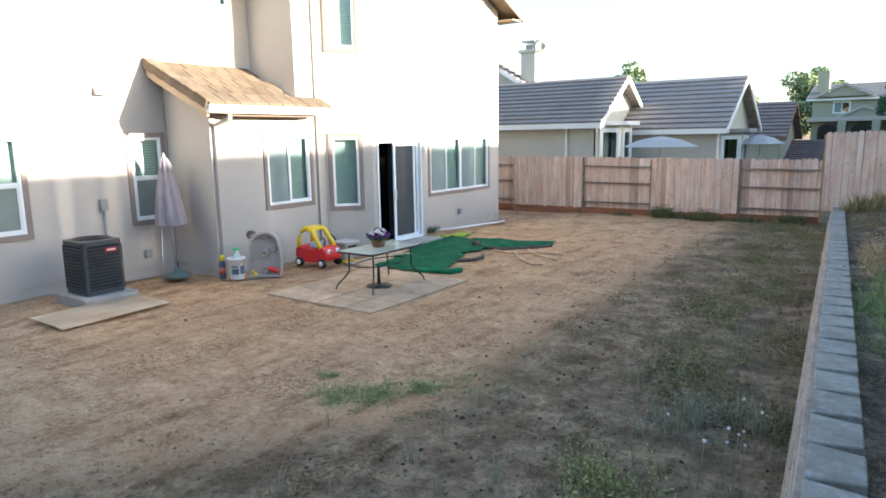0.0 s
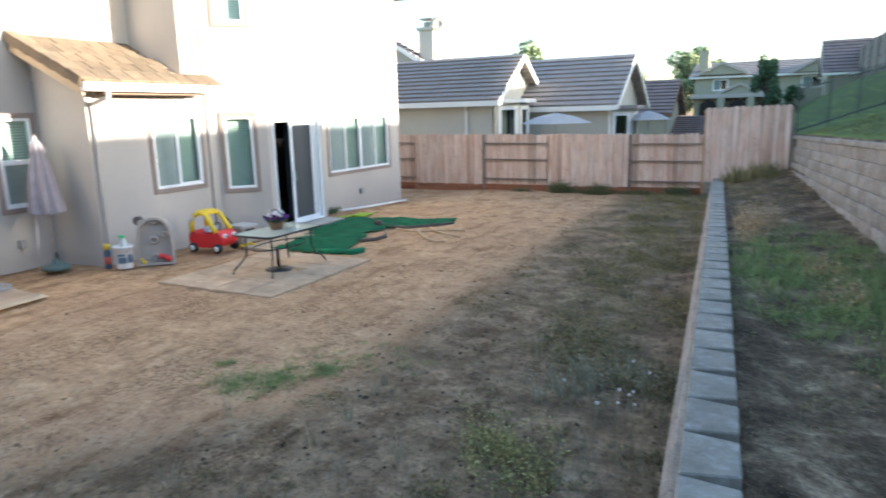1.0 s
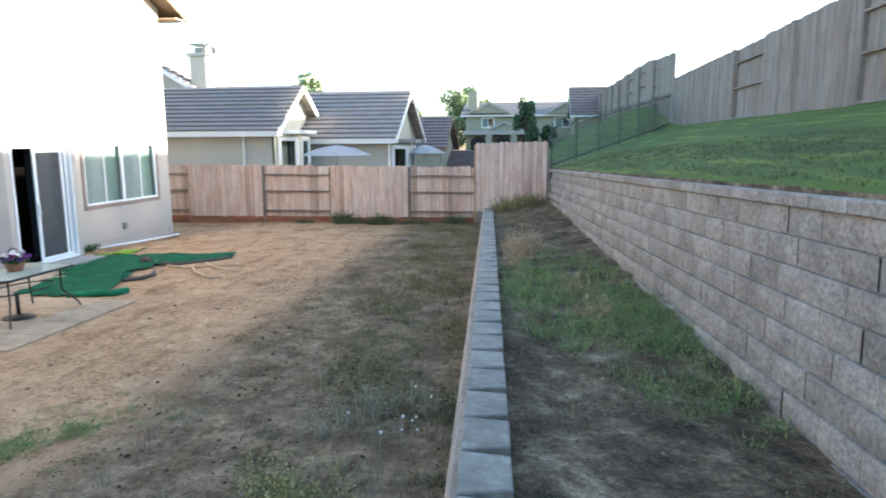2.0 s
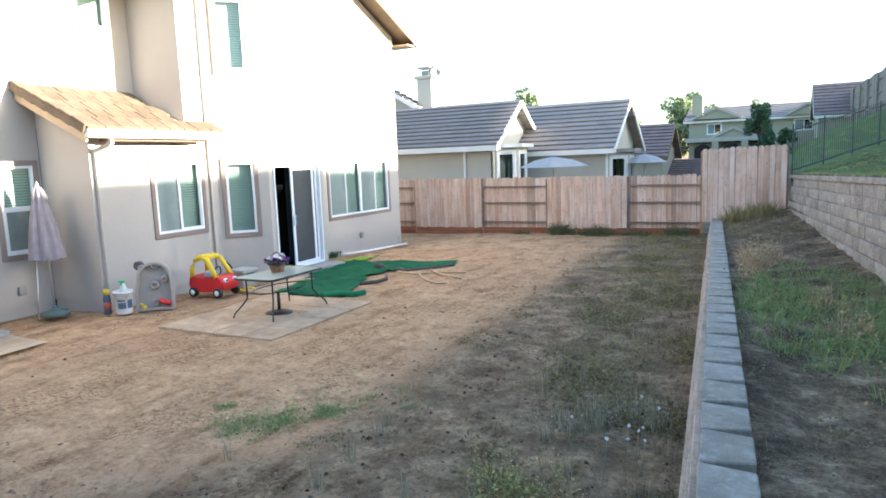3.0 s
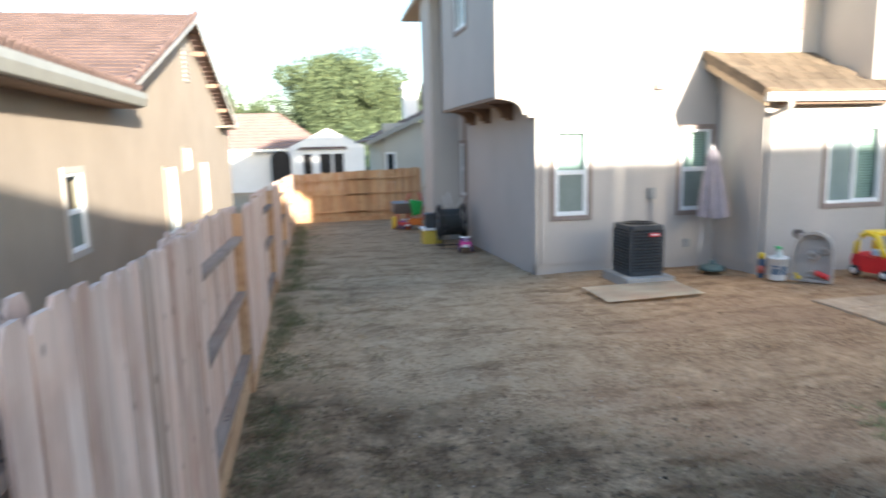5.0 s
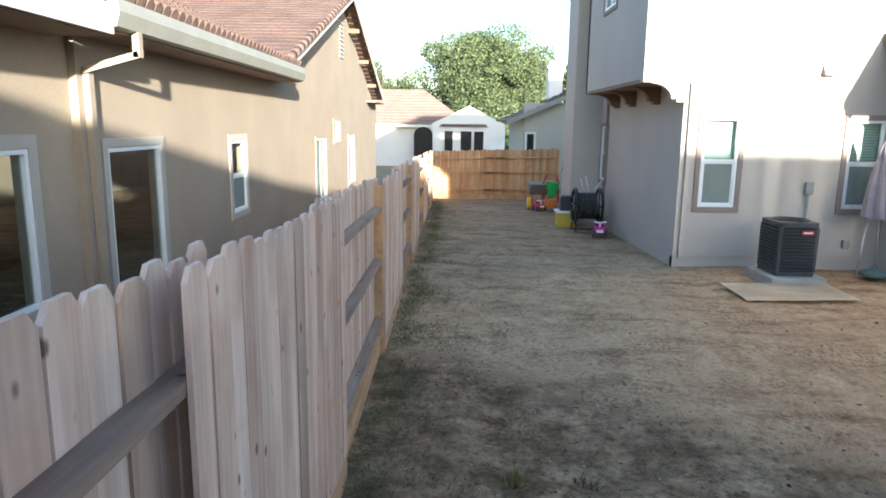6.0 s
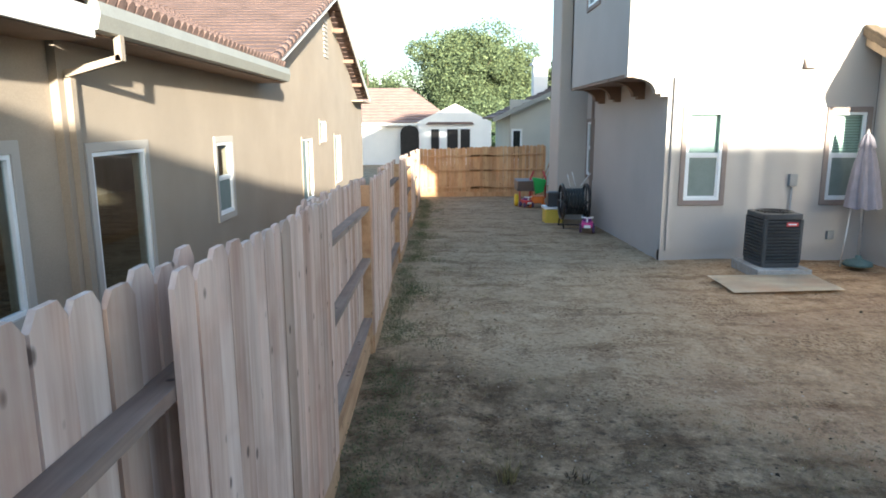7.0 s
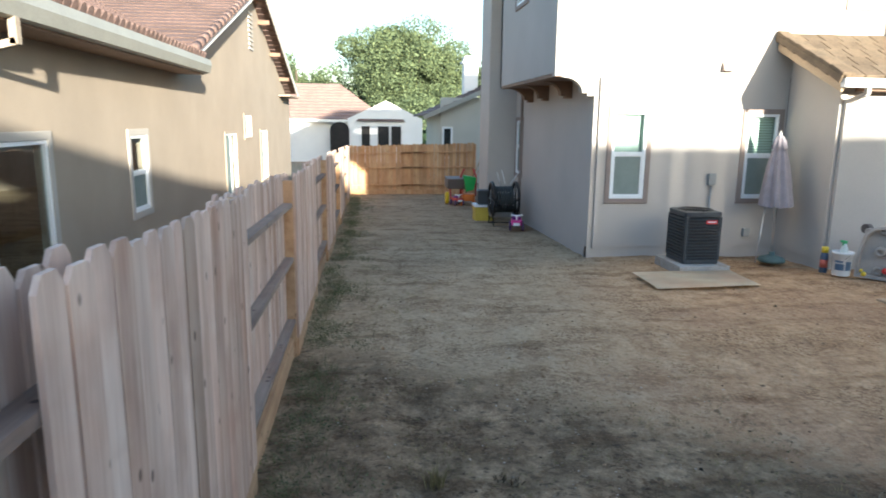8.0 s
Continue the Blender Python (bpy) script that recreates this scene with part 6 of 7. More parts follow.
def sheet(name, label, corners, nx, ny, seed, amp=0.03, mat="turf", ragged=0.08):
    """A limp sheet over four corners with folds and a ragged edge."""
    a, b, c, d_ = (Vector((*p, 0)) for p in corners)
    rnd = random.Random(seed)
    bm = B()
    gr = []
    for i in range(nx + 1):
        row = []
        for j in range(ny + 1):
            p = a.lerp(b, i / nx).lerp(d_.lerp(c, i / nx), j / ny)
            edge = i in (0, nx) or j in (0, ny)
            if edge:
                p += Vector((rnd.uniform(-ragged, ragged), rnd.uniform(-ragged, ragged), 0))
            f = noise.noise(Vector((p.x * 1.7, p.y * 1.7, seed))) + 0.5 * noise.noise(Vector((p.x * 5, p.y * 5, seed + 4)))
            row.append(bm.verts.new((p.x, p.y, yard_z(p.x, p.y) + 0.03 + amp * max(0, f) + (0 if edge else 0.012))))
        gr.append(row)
    for i in range(nx):
        for j in range(ny):
            bm.faces.new((gr[i][j], gr[i + 1][j], gr[i + 1][j + 1], gr[i][j + 1])).smooth = True
    bmesh.ops.solidify(bm, geom=bm.faces[:], thickness=-0.012)
    return whole(name, bm, M[mat], label, "turf", "green turf pieces" if mat == "turf" else "")


sheet("artificial_turf", "piece of green artificial turf crumpled on the dirt", [(-8.3, 9.5), (-6.85, 9.55), (-7.35, 11.3), (-8.9, 11.3)], 18, 20, 3, 0.05)
sheet("artificial_turf", "wide piece of green artificial turf on the dirt", [(-8.95, 11.2), (-7.55, 11.15), (-7.35, 12.9), (-9.35, 13.35)], 20, 22, 7, 0.05)
sheet("artificial_turf", "long strip of green artificial turf on the dirt", [(-7.6, 12.5), (-6.4, 13.1), (-6.5, 13.75), (-8.7, 13.3)], 22, 10, 11, 0.03)
for pts, r, lab in (([(-7.35, 9.5), (-7.0, 9.62), (-6.72, 9.68), (-6.62, 9.95)], 0.055, "rolled dark edge of green turf"),
                    ([(-7.15, 10.6), (-6.95, 10.9), (-6.93, 11.2), (-7.05, 11.4)], 0.035, "rolled grey turf backing edge"),
                    ([(-7.7, 12.4), (-7.2, 12.35), (-6.7, 12.75), (-6.4, 13.2)], 0.035, "rolled grey turf backing edge")):
    bm = B()
    tube(bm, [(x, y, yard_z(x, y) + r * 0.8 + 0.012 * math.sin(7 * x)) for x, y in pts], r, 10)
    whole("turf_roll", bm, M["turf"] if r > 0.05 else M["turfback"], lab, "turf", "turf rolls")
bm = B()
bmesh.ops.create_icosphere(bm, subdivisions=2, radius=0.11, matrix=Matrix.Translation((-7.85, 12.4, 0.07)))
for v in bm.verts:
    v.co.z = 0.06 + (v.co.z - 0.06) * 0.7 + 0.02 * noise.noise(v.co * 9)
whole("dirt_clump", bm, M["bark"], "dark root clump on the turf edge", "clump")
sheet("garden_cloth", "crumpled lime-green plastic cloth by the wall", [(-9.55, 13.15), (-9.0, 13.2), (-8.95, 14.1), (-9.4, 14.0)], 14, 14, 21, 0.09, "lime")
for pts in ([(-6.75, 12.2), (-6.4, 11.7), (-6.1, 11.3), (-5.75, 11.05), (-5.6, 11.2)], [(-6.6, 12.5), (-6.2, 12.0), (-5.8, 11.7), (-5.5, 11.65)], [(-7.2, 12.1), (-6.7, 12.0), (-6.2, 12.1), (-5.7, 12.3)]):
    bm = B()
    tube(bm, [(x, y, yard_z(x, y) + 0.03 + 0.02 * math.sin(5 * x)) for x, y in pts], 0.024, 8, True, 0.014)
    whole("tan_hose", bm, surface("tan_rubber", (0.46, 0.33, 0.20), 0.8, 0.15, 5, 40, 0.2), "tan hose length lying on dirt", "hose", "hose pieces")
bm = B()
tube(bm, [(-10.0, 13.95, 0.03), (-9.8, 15.2, 0.0), (-9.62, 16.7, -0.02)], 0.028, 10)
whole("white_pipe", bm, M["vinyl"], "long white plastic pipe along the wall", "pipe")


# ---- side yard clutter
reel = thing("hose_reel", (-16.4, 3.35, -0.2), "large black hose reel with coiled hose", "hose reel")
for y in (3.02, 3.62):
    bm = B()
    tube(bm, [(-16.4 + 0.42 * math.cos(a * math.pi / 12), y, 0.42 + 0.42 * math.sin(a * math.pi / 12)) for a in range(25)], 0.035, 8)
    tube(bm, [(-16.8, y, 0.42), (-16.0, y, 0.42)], 0.02, 6)
    tube(bm, [(-16.4, y, 0.0), (-16.4, y, 0.84)], 0.02, 6)
    part("side_wheel", bm, M["black"], reel)
bm = B()
tube(bm, [(-16.4 + 0.3 * math.cos(a * math.pi / 10), 3.08 + 0.0034 * a, 0.42 + 0.3 * math.sin(a * math.pi / 10)) for a in range(141)], 0.034, 6)
part("coiled_hose", bm, plain("dark_hose", (0.03, 0.035, 0.035), 0.6), reel)
for x in (-16.75, -16.05):
    bm = B()
    beam(bm, (x, 3.0, -0.23), (x, 3.64, -0.23), 0.06, 0.05)
    tube(bm, [(x, 3.02, -0.22), (-16.4, 3.02, 0.42)], 0.02, 6)
    tube(bm, [(x, 3.62, -0.22), (-16.4, 3.62, 0.42)], 0.02, 6)
    part("stand", bm, M["black"], reel)
bm = B()
for a, b in (((-16.3, 3.2, 0.8), (-16.2, 3.1, 1.1)), ((-16.4, 3.35, 0.8), (-16.4, 3.25, 1.15)), ((-16.5, 3.5, 0.8), (-16.6, 3.75, 1.1))):
    bm = B()
    tube(bm, [a, b], 0.012, 6)
    part("stake", bm, M["vinyl"], reel, "white garden stake")


def ride_toy(name, label, x, y, z, colour, s=1.0, turn=0.0):
    """A small four-wheeled ride-on toy."""
    t = thing(name, (x, y, z), label, "toy")
    m = Matrix.Translation((x, y, z)) @ Matrix.Rotation(turn, 4, "Z") @ Matrix.Scale(s, 4)
    def tp(nm, bm, mat):
        bmesh.ops.transform(bm, matrix=m, verts=bm.verts[:])
        return part(nm, bm, mat, t)
    bm = B()
    rounded(bm, -0.28, 0.28, -0.15, 0.15, 0.14, 0.28, 0.08)
    soften(bm, 0.02, 2)
    tp("body", bm, colour)
    bm = B()
    rounded(bm, -0.2, 0.02, -0.12, 0.12, 0.28, 0.34, 0.06)
    soften(bm, 0.015, 2)
    tp("seat", bm, plain("toy_purple", (0.22, 0.05, 0.25), 0.4))
    bm = B()
    tube(bm, [(0.15, -0.16, 0.42), (0.17, 0, 0.40), (0.15, 0.16, 0.42)], 0.025, 8)
    tube(bm, [(0.17, 0, 0.26), (0.17, 0, 0.4)], 0.025, 8)
    tp("handlebar", bm, M["vinyl"])
    bm = B()
    box(bm, 0.27, 0.31, -0.09, 0.09, 0.14, 0.22)
    soften(bm, 0.01, 1)
    tp("bumper", bm, M["vinyl"])
    for sx in (-0.2, 0.2):
        for sy in (-0.17, 0.17):
            bm = B()
            lathe(bm, [(0.05, -0.03), (0.10, -0.03), (0.105, 0), (0.10, 0.03), (0.05, 0.03)], 0, 0, 16)
            bmesh.ops.transform(bm, matrix=Matrix.Translation((sx, sy, 0.105)) @ Matrix.Rotation(radians(90), 4, "X"), verts=bm.verts[:])
            tp("wheel", bm, plain("wheel_purple", (0.09, 0.05, 0.12), 0.5))


ride_toy("ride_on_toy", "pink ride-on toy with white handlebar", -15.3, 3.42, -0.16, plain("toy_pink", (0.65, 0.05, 0.28), 0.35), 0.85, -0.2)
ride_toy("ride_on_toy", "red and black ride-on toy in the side yard", -21.2, 2.78, -0.32, plain("toy_rose", (0.55, 0.05, 0.05), 0.4), 0.8, 0.3)
barrow = thing("toy_wheelbarrow", (-21.8, 3.0, -0.35), "grey toy wheelbarrow with yellow wheel", "wheelbarrow")
bm = B()
prism(bm, [(-22.2, 2.5, 0.15), (-21.5, 2.5, 0.15), (-21.3, 2.5, 0.5), (-22.4, 2.5, 0.5)], (0, 0.6, 0))
soften(bm, 0.03, 2)
part("tray", bm, plain("tray_grey", (0.16, 0.14, 0.13), 0.6), barrow)
bm = B()
lathe(bm, [(0.05, -0.05), (0.2, -0.05), (0.2, 0.05), (0.05, 0.05)], 0, 0, 18)
bmesh.ops.transform(bm, matrix=Matrix.Translation((-21.6, 2.5, -0.14)) @ Matrix.Rotation(radians(90), 4, "X"), verts=bm.verts[:])
part("wheel", bm, YEL, barrow)
for y in (2.6, 3.0):
    bm = B()
    tube(bm, [(-22.5, y, 0.3), (-21.5, y, 0.1), (-21.4, y, -0.34)], 0.025, 8)
    part("handle", bm, plain("handle_red", (0.5, 0.05, 0.04), 0.4), barrow)
gt = thing("toy_cart", (-21.4, 3.15, -0.35), "green and orange plastic toy cart with red frame", "toy")
bm = B()
prism(bm, [(-21.5, 2.98, 0.62), (-21.5, 3.42, 0.54), (-21.5, 3.33, 0.14), (-21.5, 3.08, 0.08)], (0.26, 0, 0))
soften(bm, 0.035, 2)
part("basket", bm, plain("toy_green", (0.03, 0.36, 0.07), 0.4), gt)
for dy in (0.0, 0.5):
    bm = B()
    tube(bm, [(-21.65, 2.95 + dy, -0.1), (-21.62, 2.95 + dy, 0.55), (-21.6, 3.05 + dy * 0.6, 0.8)], 0.03, 8)
    part("frame", bm, plain("toy_red", (0.5, 0.04, 0.05), 0.4), gt)
bm = B()
rounded(bm, -21.55, -21.1, 2.95, 3.36, -0.2, 0.02, 0.08)
soften(bm, 0.02, 1)
part("seat", bm, plain("toy_orange", (0.65, 0.18, 0.03), 0.4), gt)
for x, y in ((-21.5, 2.9), (-21.1, 2.9), (-21.5, 3.35), (-21.1, 3.35)):
    bm = B()
    beam(bm, (x, y, -0.36), (x, y, -0.19), 0.06, 0.06, (0, 1, 0))
    part("leg", bm, plain("toy_orange_leg", (0.6, 0.16, 0.03), 0.4), gt)
tote = thing("yellow_tote", (-17.45, 3.0, -0.28), "yellow tote crate by the side wall", "crate")
bm = B()
rounded(bm, -17.75, -17.2, 2.75, 3.25, -0.3, 0.12, 0.04)
soften(bm, 0.012, 1)
part("tub", bm, plain("tote_yellow", (0.55, 0.42, 0.06), 0.5), tote)
bm = B()
rounded(bm, -17.78, -17.17, 2.72, 3.28, 0.12, 0.17, 0.05)
part("lid", bm, M["vinyl"], tote)
bm = B()
box(bm, -17.65, -17.3, 2.82, 3.15, 0.172, 0.55)
soften(bm, 0.02, 1)
whole("dark_box", bm, M["acmetal"], "dark box on the yellow tote", "box")
for k, (dx, dy, h, c) in enumerate(((0, 0, 1.5, "bark"), (0.12, 0.1, 1.7, "fascia"), (0.3, 0.05, 1.4, "fascia"))):
    tl_ = thing("garden_tool", (-22.7 + dx, 3.3, -0.35), "long-handled garden tool leaning on the wall", "garden tool", "leaning tools")
    bm = B()
    tube(bm, [(-22.9 + dx, 3.2 + dy, -0.38), (-22.75 + dx, 3.83, h - 0.35)], 0.018, 8)
    part("handle", bm, M[c], tl_)
    bm = B()
    box(bm, -23.0 + dx, -22.8 + dx, 3.17 + dy, 3.23 + dy, -0.40, -0.2)
    soften(bm, 0.01, 1)
    part("blade", bm, plain("tool_red", (0.4, 0.06, 0.05), 0.5), tl_)

# ---- patio umbrellas in the yard behind
for x, y, z, r, turn in ((-7.2, 23.2, 2.33, 1.25, 0.2), (-5.05, 29.0, 2.3, 0.95, 0.5)):
    t = thing("market_umbrella", (x, y, -0.3), "open white patio umbrella behind the fence", "umbrella", "white umbrellas")
    bm = B()
    tube(bm, [(x, y, -0.5), (x, y, z)], 0.025, 8)
    part("pole", bm, M["pole"], t)
    bm = B()
    apex = bm.verts.new((x, y, z))
    rim, rim2 = ([bm.verts.new((x + r * f * math.cos(turn + k * math.pi / 4), y + r * f * math.sin(turn + k * math.pi / 4), z - h)) for k in range(8)] for f, h in ((0.55, 0.14), (1.0, 0.37)))
    for k in range(8):
        bm.faces.new((apex, rim[k], rim[(k + 1) % 8]))
        bm.faces.new((rim[k], rim2[k], rim2[(k + 1) % 8], rim[(k + 1) % 8]))
    bmesh.ops.solidify(bm, geom=bm.faces[:], thickness=0.02)
    part("canopy", bm, surface("white_canvas", (0.66, 0.66, 0.66), 0.9, 0.05, 3, 60, 0.1), t)


# ---- trees and shrubs
def tree(name, label, x, y, z0, h, r, mat, leaves, seed, squash=1.0, leaf=0.3, blobs=26, low=0.32, clump=(0.26, 0.46)):
    """A tapered trunk with limbs and a crown of many small leaf sprays in uneven clumps."""
    rs = np.random.RandomState(seed)
    t = thing(name, (x, y, z0), label, "tree")
    bm = B()
    tube(bm, [(x, y, z0 - 0.3), (x + 0.05 * h * rs.uniform(-1, 1), y + 0.03 * h, z0 + h * 0.25), (x, y, z0 + h * 0.55), (x + 0.1, y, z0 + h * 0.8)], 0.035 * h, 10, True, 0.008 * h)
    trunk = part("trunk", bm, M["bark"], t)
    cs = []
    for k in range(blobs):
        a, f = rs.uniform(0, 2 * np.pi), rs.uniform(0.0, 1.0)
        rad = r * np.sqrt(rs.uniform(0.05, 1)) * (0.82 + 0.3 * np.sin(3 * a + seed)) * (1 - 0.55 * max(0, f - 0.45))
        cs.append((x + rad * np.cos(a), y + rad * np.sin(a), z0 + h * (low + (0.93 - low) * f * (1 - 0.25 * (rad / r) ** 2)), r * rs.uniform(*clump)))
    for k in range(0, blobs, 3):
        bm = B()
        c = cs[k]
        tube(bm, [(x, y, z0 + h * (0.25 + 0.3 * rs.rand())), ((x + c[0]) / 2, (y + c[1]) / 2, c[2] - 0.1 * h * 0.6), c[:3]], 0.012 * h, 6, True, 0.003 * h)
        part("limb", bm, M["bark"], trunk)
    per = leaves // blobs
    pos = np.concatenate([np.array(c[:3]) + (lambda d: d / np.linalg.norm(d, axis=1, keepdims=True))(rs.normal(size=(per, 3))) * (c[3] * rs.uniform(0.35, 1.05, (per, 1)) ** 0.6) * np.array([1, 1, 0.75 * squash]) for c in cs])
    nrm = rs.normal(size=pos.shape) + np.array([0, 0, 0.5])
    nrm /= np.linalg.norm(nrm, axis=1, keepdims=True)
    s = np.cross(nrm, rs.normal(size=pos.shape))
    s /= np.linalg.norm(s, axis=1, keepdims=True)
    u = np.cross(nrm, s)
    sz = leaf * rs.uniform(0.6, 1.3, (len(pos), 1))
    v = np.stack([pos - s * sz, pos - u * sz * 0.55, pos + s * sz, pos + u * sz * 0.55], 1).reshape(-1, 3)
    f = np.arange(len(v)).reshape(-1, 4)
    ob = new("crown", raw_mesh("crown", v.tolist(), f.tolist(), M[mat]))
    under(ob, t)
    tagged(ob, kind="stuff")
    return t


tree("oak_tree", "broad green oak beyond the street houses", -66, 3.2, -1.5, 12.9, 8.2, "leaf", 120000, 1, leaf=0.125, blobs=96, clump=(0.17, 0.33))
tree("oak_tree", "green oak crown beside the broad oak", -68, 12.5, -1.5, 11.2, 4.2, "leaf", 36000, 2, leaf=0.125, blobs=34, clump=(0.16, 0.38))
tree("oak_tree", "small green tree behind the tiled houses", -72, -7.5, -1.5, 11.0, 3.2, "leaf", 14000, 3, leaf=0.16)
tree("street_tree", "loose green tree beside the olive house", -9.4, 86, -1, 10.6, 3.5, "leafpale", 9000, 4, leaf=0.2, blobs=30)
tree("street_tree", "dense dark green tree before the olive house", -1.3, 60, -1, 7.4, 0.95, "leafdark", 6000, 5, 2.4, 0.12, 24, 0.5)
tree("street_tree", "pale yellow-green tree by the roofs", -14.5, 70, -1, 6.8, 3.4, "leafyel", 5000, 6, leaf=0.25)
tree("street_tree", "small yellow-green tree above the hill fence", 6.3, 85, 3.9, 4.6, 1.5, "leafyel", 2500, 7, leaf=0.16)
tree("street_tree", "dark shrub tree beside the street houses", 0.3, 57, -1, 5.0, 1.0, "leafdark", 2200, 8, 1.0, 0.16, 16, 0.3)
tree("street_tree", "green tree top behind the tiled roof", -18.5, 52, -1, 9.2, 2.0, "leafpale", 4000, 9, leaf=0.17)
tree("street_tree", "dark hedge tree between the far houses", -60, 6.0, -1.5, 5.4, 1.8, "leafdark", 2500, 10, leaf=0.2)


# ---- weeds, grass and stones
def blades(name, label, spots, mat, seed, per=14, spread=0.09, height=0.16, width=0.006, lean=0.6, group=""):
    """Tufts of bent blades at the spots (x, y, z, size)."""
    rs = np.random.RandomState(seed)
    sp_ = np.repeat(np.array(spots, float), per, axis=0)
    n = len(sp_)
    a = rs.uniform(0, 2 * np.pi, n)
    d = np.stack([np.cos(a), np.sin(a), np.zeros(n)], 1)
    k = sp_[:, 3:4]
    root = sp_[:, :3] + d * (spread * k * np.sqrt(rs.rand(n, 1)))
    h = height * k * rs.uniform(0.4, 1.15, (n, 1))
    ln = lean * h * rs.uniform(0.1, 1.1, (n, 1))
    b = rs.uniform(0, 2 * np.pi, n)
    w = np.stack([np.cos(b), np.sin(b), np.zeros(n)], 1) * width * rs.uniform(0.6, 1.5, (n, 1)) * (0.6 + 0.4 * k)
    up = np.array([0, 0, 1.0])
    mid = root + d * ln * 0.35 + up * h * 0.62
    tip = root + d * ln + up * h
    v = np.stack([root - w, root + w, mid + w * 0.8, mid - w * 0.8, tip], 1).reshape(-1, 3)
    q = np.arange(n)[:, None] * 5
    faces = np.concatenate([q + np.array([[0, 1, 2, 3]])]).tolist() + (q + np.array([[3, 2, 4]])).tolist()
    me = raw_mesh(name, v.tolist(), faces, M[mat])
    return tagged(new(name, me), label, "weeds", group, "stuff")


rs = np.random.RandomState(42)


def scatter(n, x0, x1, y0, y1, zf, keep=lambda x, y: True, s0=0.5, s1=1.3, edge=None):
    out = []
    for _ in range(n):
        y = rs.uniform(y0, y1)
        a, b = (x0, x1) if edge is None else edge(y)
        x = rs.uniform(a, b)
        if keep(x, y):
            out.append((x, y, zf(x, y) - 0.01, rs.uniform(s0, s1)))
    return out


def patchy(scale, cut, seed):
    return lambda x, y: noise.noise(Vector((x * scale, y * scale, seed))) > cut


yz = yard_z
weedy = lambda y: (-3.5 - 0.03 * y, low_x(y) - 0.12)
bedz = lambda x, y: bed_z(x, y, (x - low_x(y)) / (high_x(y) - low_x(y)))


def leaf_mat(name, label, spots, mat, seed, per=40, spread=0.14, height=0.06, size=0.009):
    """Low bushy clumps of many tiny leaves at the spots (x, y, z, size)."""
    r_ = np.random.RandomState(seed)
    sp_ = np.repeat(np.array(spots, float), per, axis=0)
    n_ = len(sp_)
    k = sp_[:, 3:4]
    q = r_.normal(size=(n_, 2)) * 0.5
    pos = sp_[:, :3].copy()
    pos[:, :2] += q * spread * k
    dome = np.exp(-1.4 * (q ** 2).sum(1, keepdims=True))
    pos[:, 2:] += height * k * dome * r_.uniform(0.1, 1.0, (n_, 1))
    d = r_.normal(size=(n_, 3)) * np.array([1, 1, 0.6])
    d /= np.linalg.norm(d, axis=1, keepdims=True)
    s_ = np.cross(d, r_.normal(size=(n_, 3)))
    s_ /= np.linalg.norm(s_, axis=1, keepdims=True)
    z = size * r_.uniform(0.5, 1.5, (n_, 1)) * (0.6 + 0.4 * k)
    v = np.stack([pos - d * z * 1.6, pos + s_ * z * 0.6, pos + d * z * 1.6, pos - s_ * z * 0.6], 1).reshape(-1, 3)
    me = raw_mesh(name, v.tolist(), np.arange(len(v)).reshape(-1, 4).tolist(), M[mat])
    return tagged(new(name, me), label, "weeds", "", "stuff")


by_wall = lambda y: (low_x(y) - 1.7, low_x(y) - 0.1)
blades("dry_weeds", "dry tan weeds over the dark half of the yard", scatter(2200, 0, 0, 1.2, 20.3, yz, patchy(0.8, 0.0, 1), 0.3, 0.9, weedy), "drygrass", 1, 10, 0.13, 0.08, 0.0016, 1.1)
blades("olive_weeds", "low olive weeds over the dark half of the yard", scatter(3000, 0, 0, 1.2, 20.3, yz, patchy(1.3, 0.06, 2), 0.3, 0.9, weedy), "olivegrass", 2, 16, 0.16, 0.07, 0.0018, 1.2)
leaf_mat("weed_mat", "low mat of small dark olive weeds", scatter(2600, 0, 0, 1.2, 20.3, yz, patchy(1.1, 0.16, 41), 0.4, 1.1, weedy), "matweed", 41, 34, 0.18, 0.05, 0.008)
leaf_mat("wall_weeds", "dense dark weeds along the low wall", scatter(2300, 0, 0, 1.2, 20.3, yz, patchy(0.9, 0.16, 42), 0.5, 1.4, by_wall), "matweed", 42, 46, 0.2, 0.13, 0.010)
leaf_mat("wall_weeds", "olive-yellow weeds along the low wall", scatter(900, 0, 0, 6.0, 20.3, yz, patchy(0.8, -0.05, 43), 0.5, 1.2, by_wall), "olivegrass", 43, 40, 0.2, 0.12, 0.009)
blades("wall_stalks", "thin dry stalks among the weeds by the low wall", scatter(700, 0, 0, 1.5, 20.3, yz, patchy(1.2, 0.0, 12), 0.4, 1.1, by_wall), "greyweed", 22, 7, 0.14, 0.22, 0.0016, 0.5)
blades("grey_green_weeds", "pale grey-green upright weeds near the low wall", [(x, y, yz(x, y), rs.uniform(0.6, 1.1)) for cx, cy, sd_, k in ((-1.42, 5.75, 0.13, 16), (-0.98, 5.85, 0.11, 10), (-1.63, 5.4, 0.09, 6), (-1.95, 6.3, 0.2, 6), (-2.6, 4.2, 0.5, 7), (-3.15, 3.3, 0.4, 6)) for x, y in [(cx + rs.normal() * sd_, cy + rs.normal() * sd_ * 1.3) for _ in range(k)] if x < low_x(y) - 0.15], "greyweed", 3, 15, 0.05, 0.24, 0.003, 0.3)
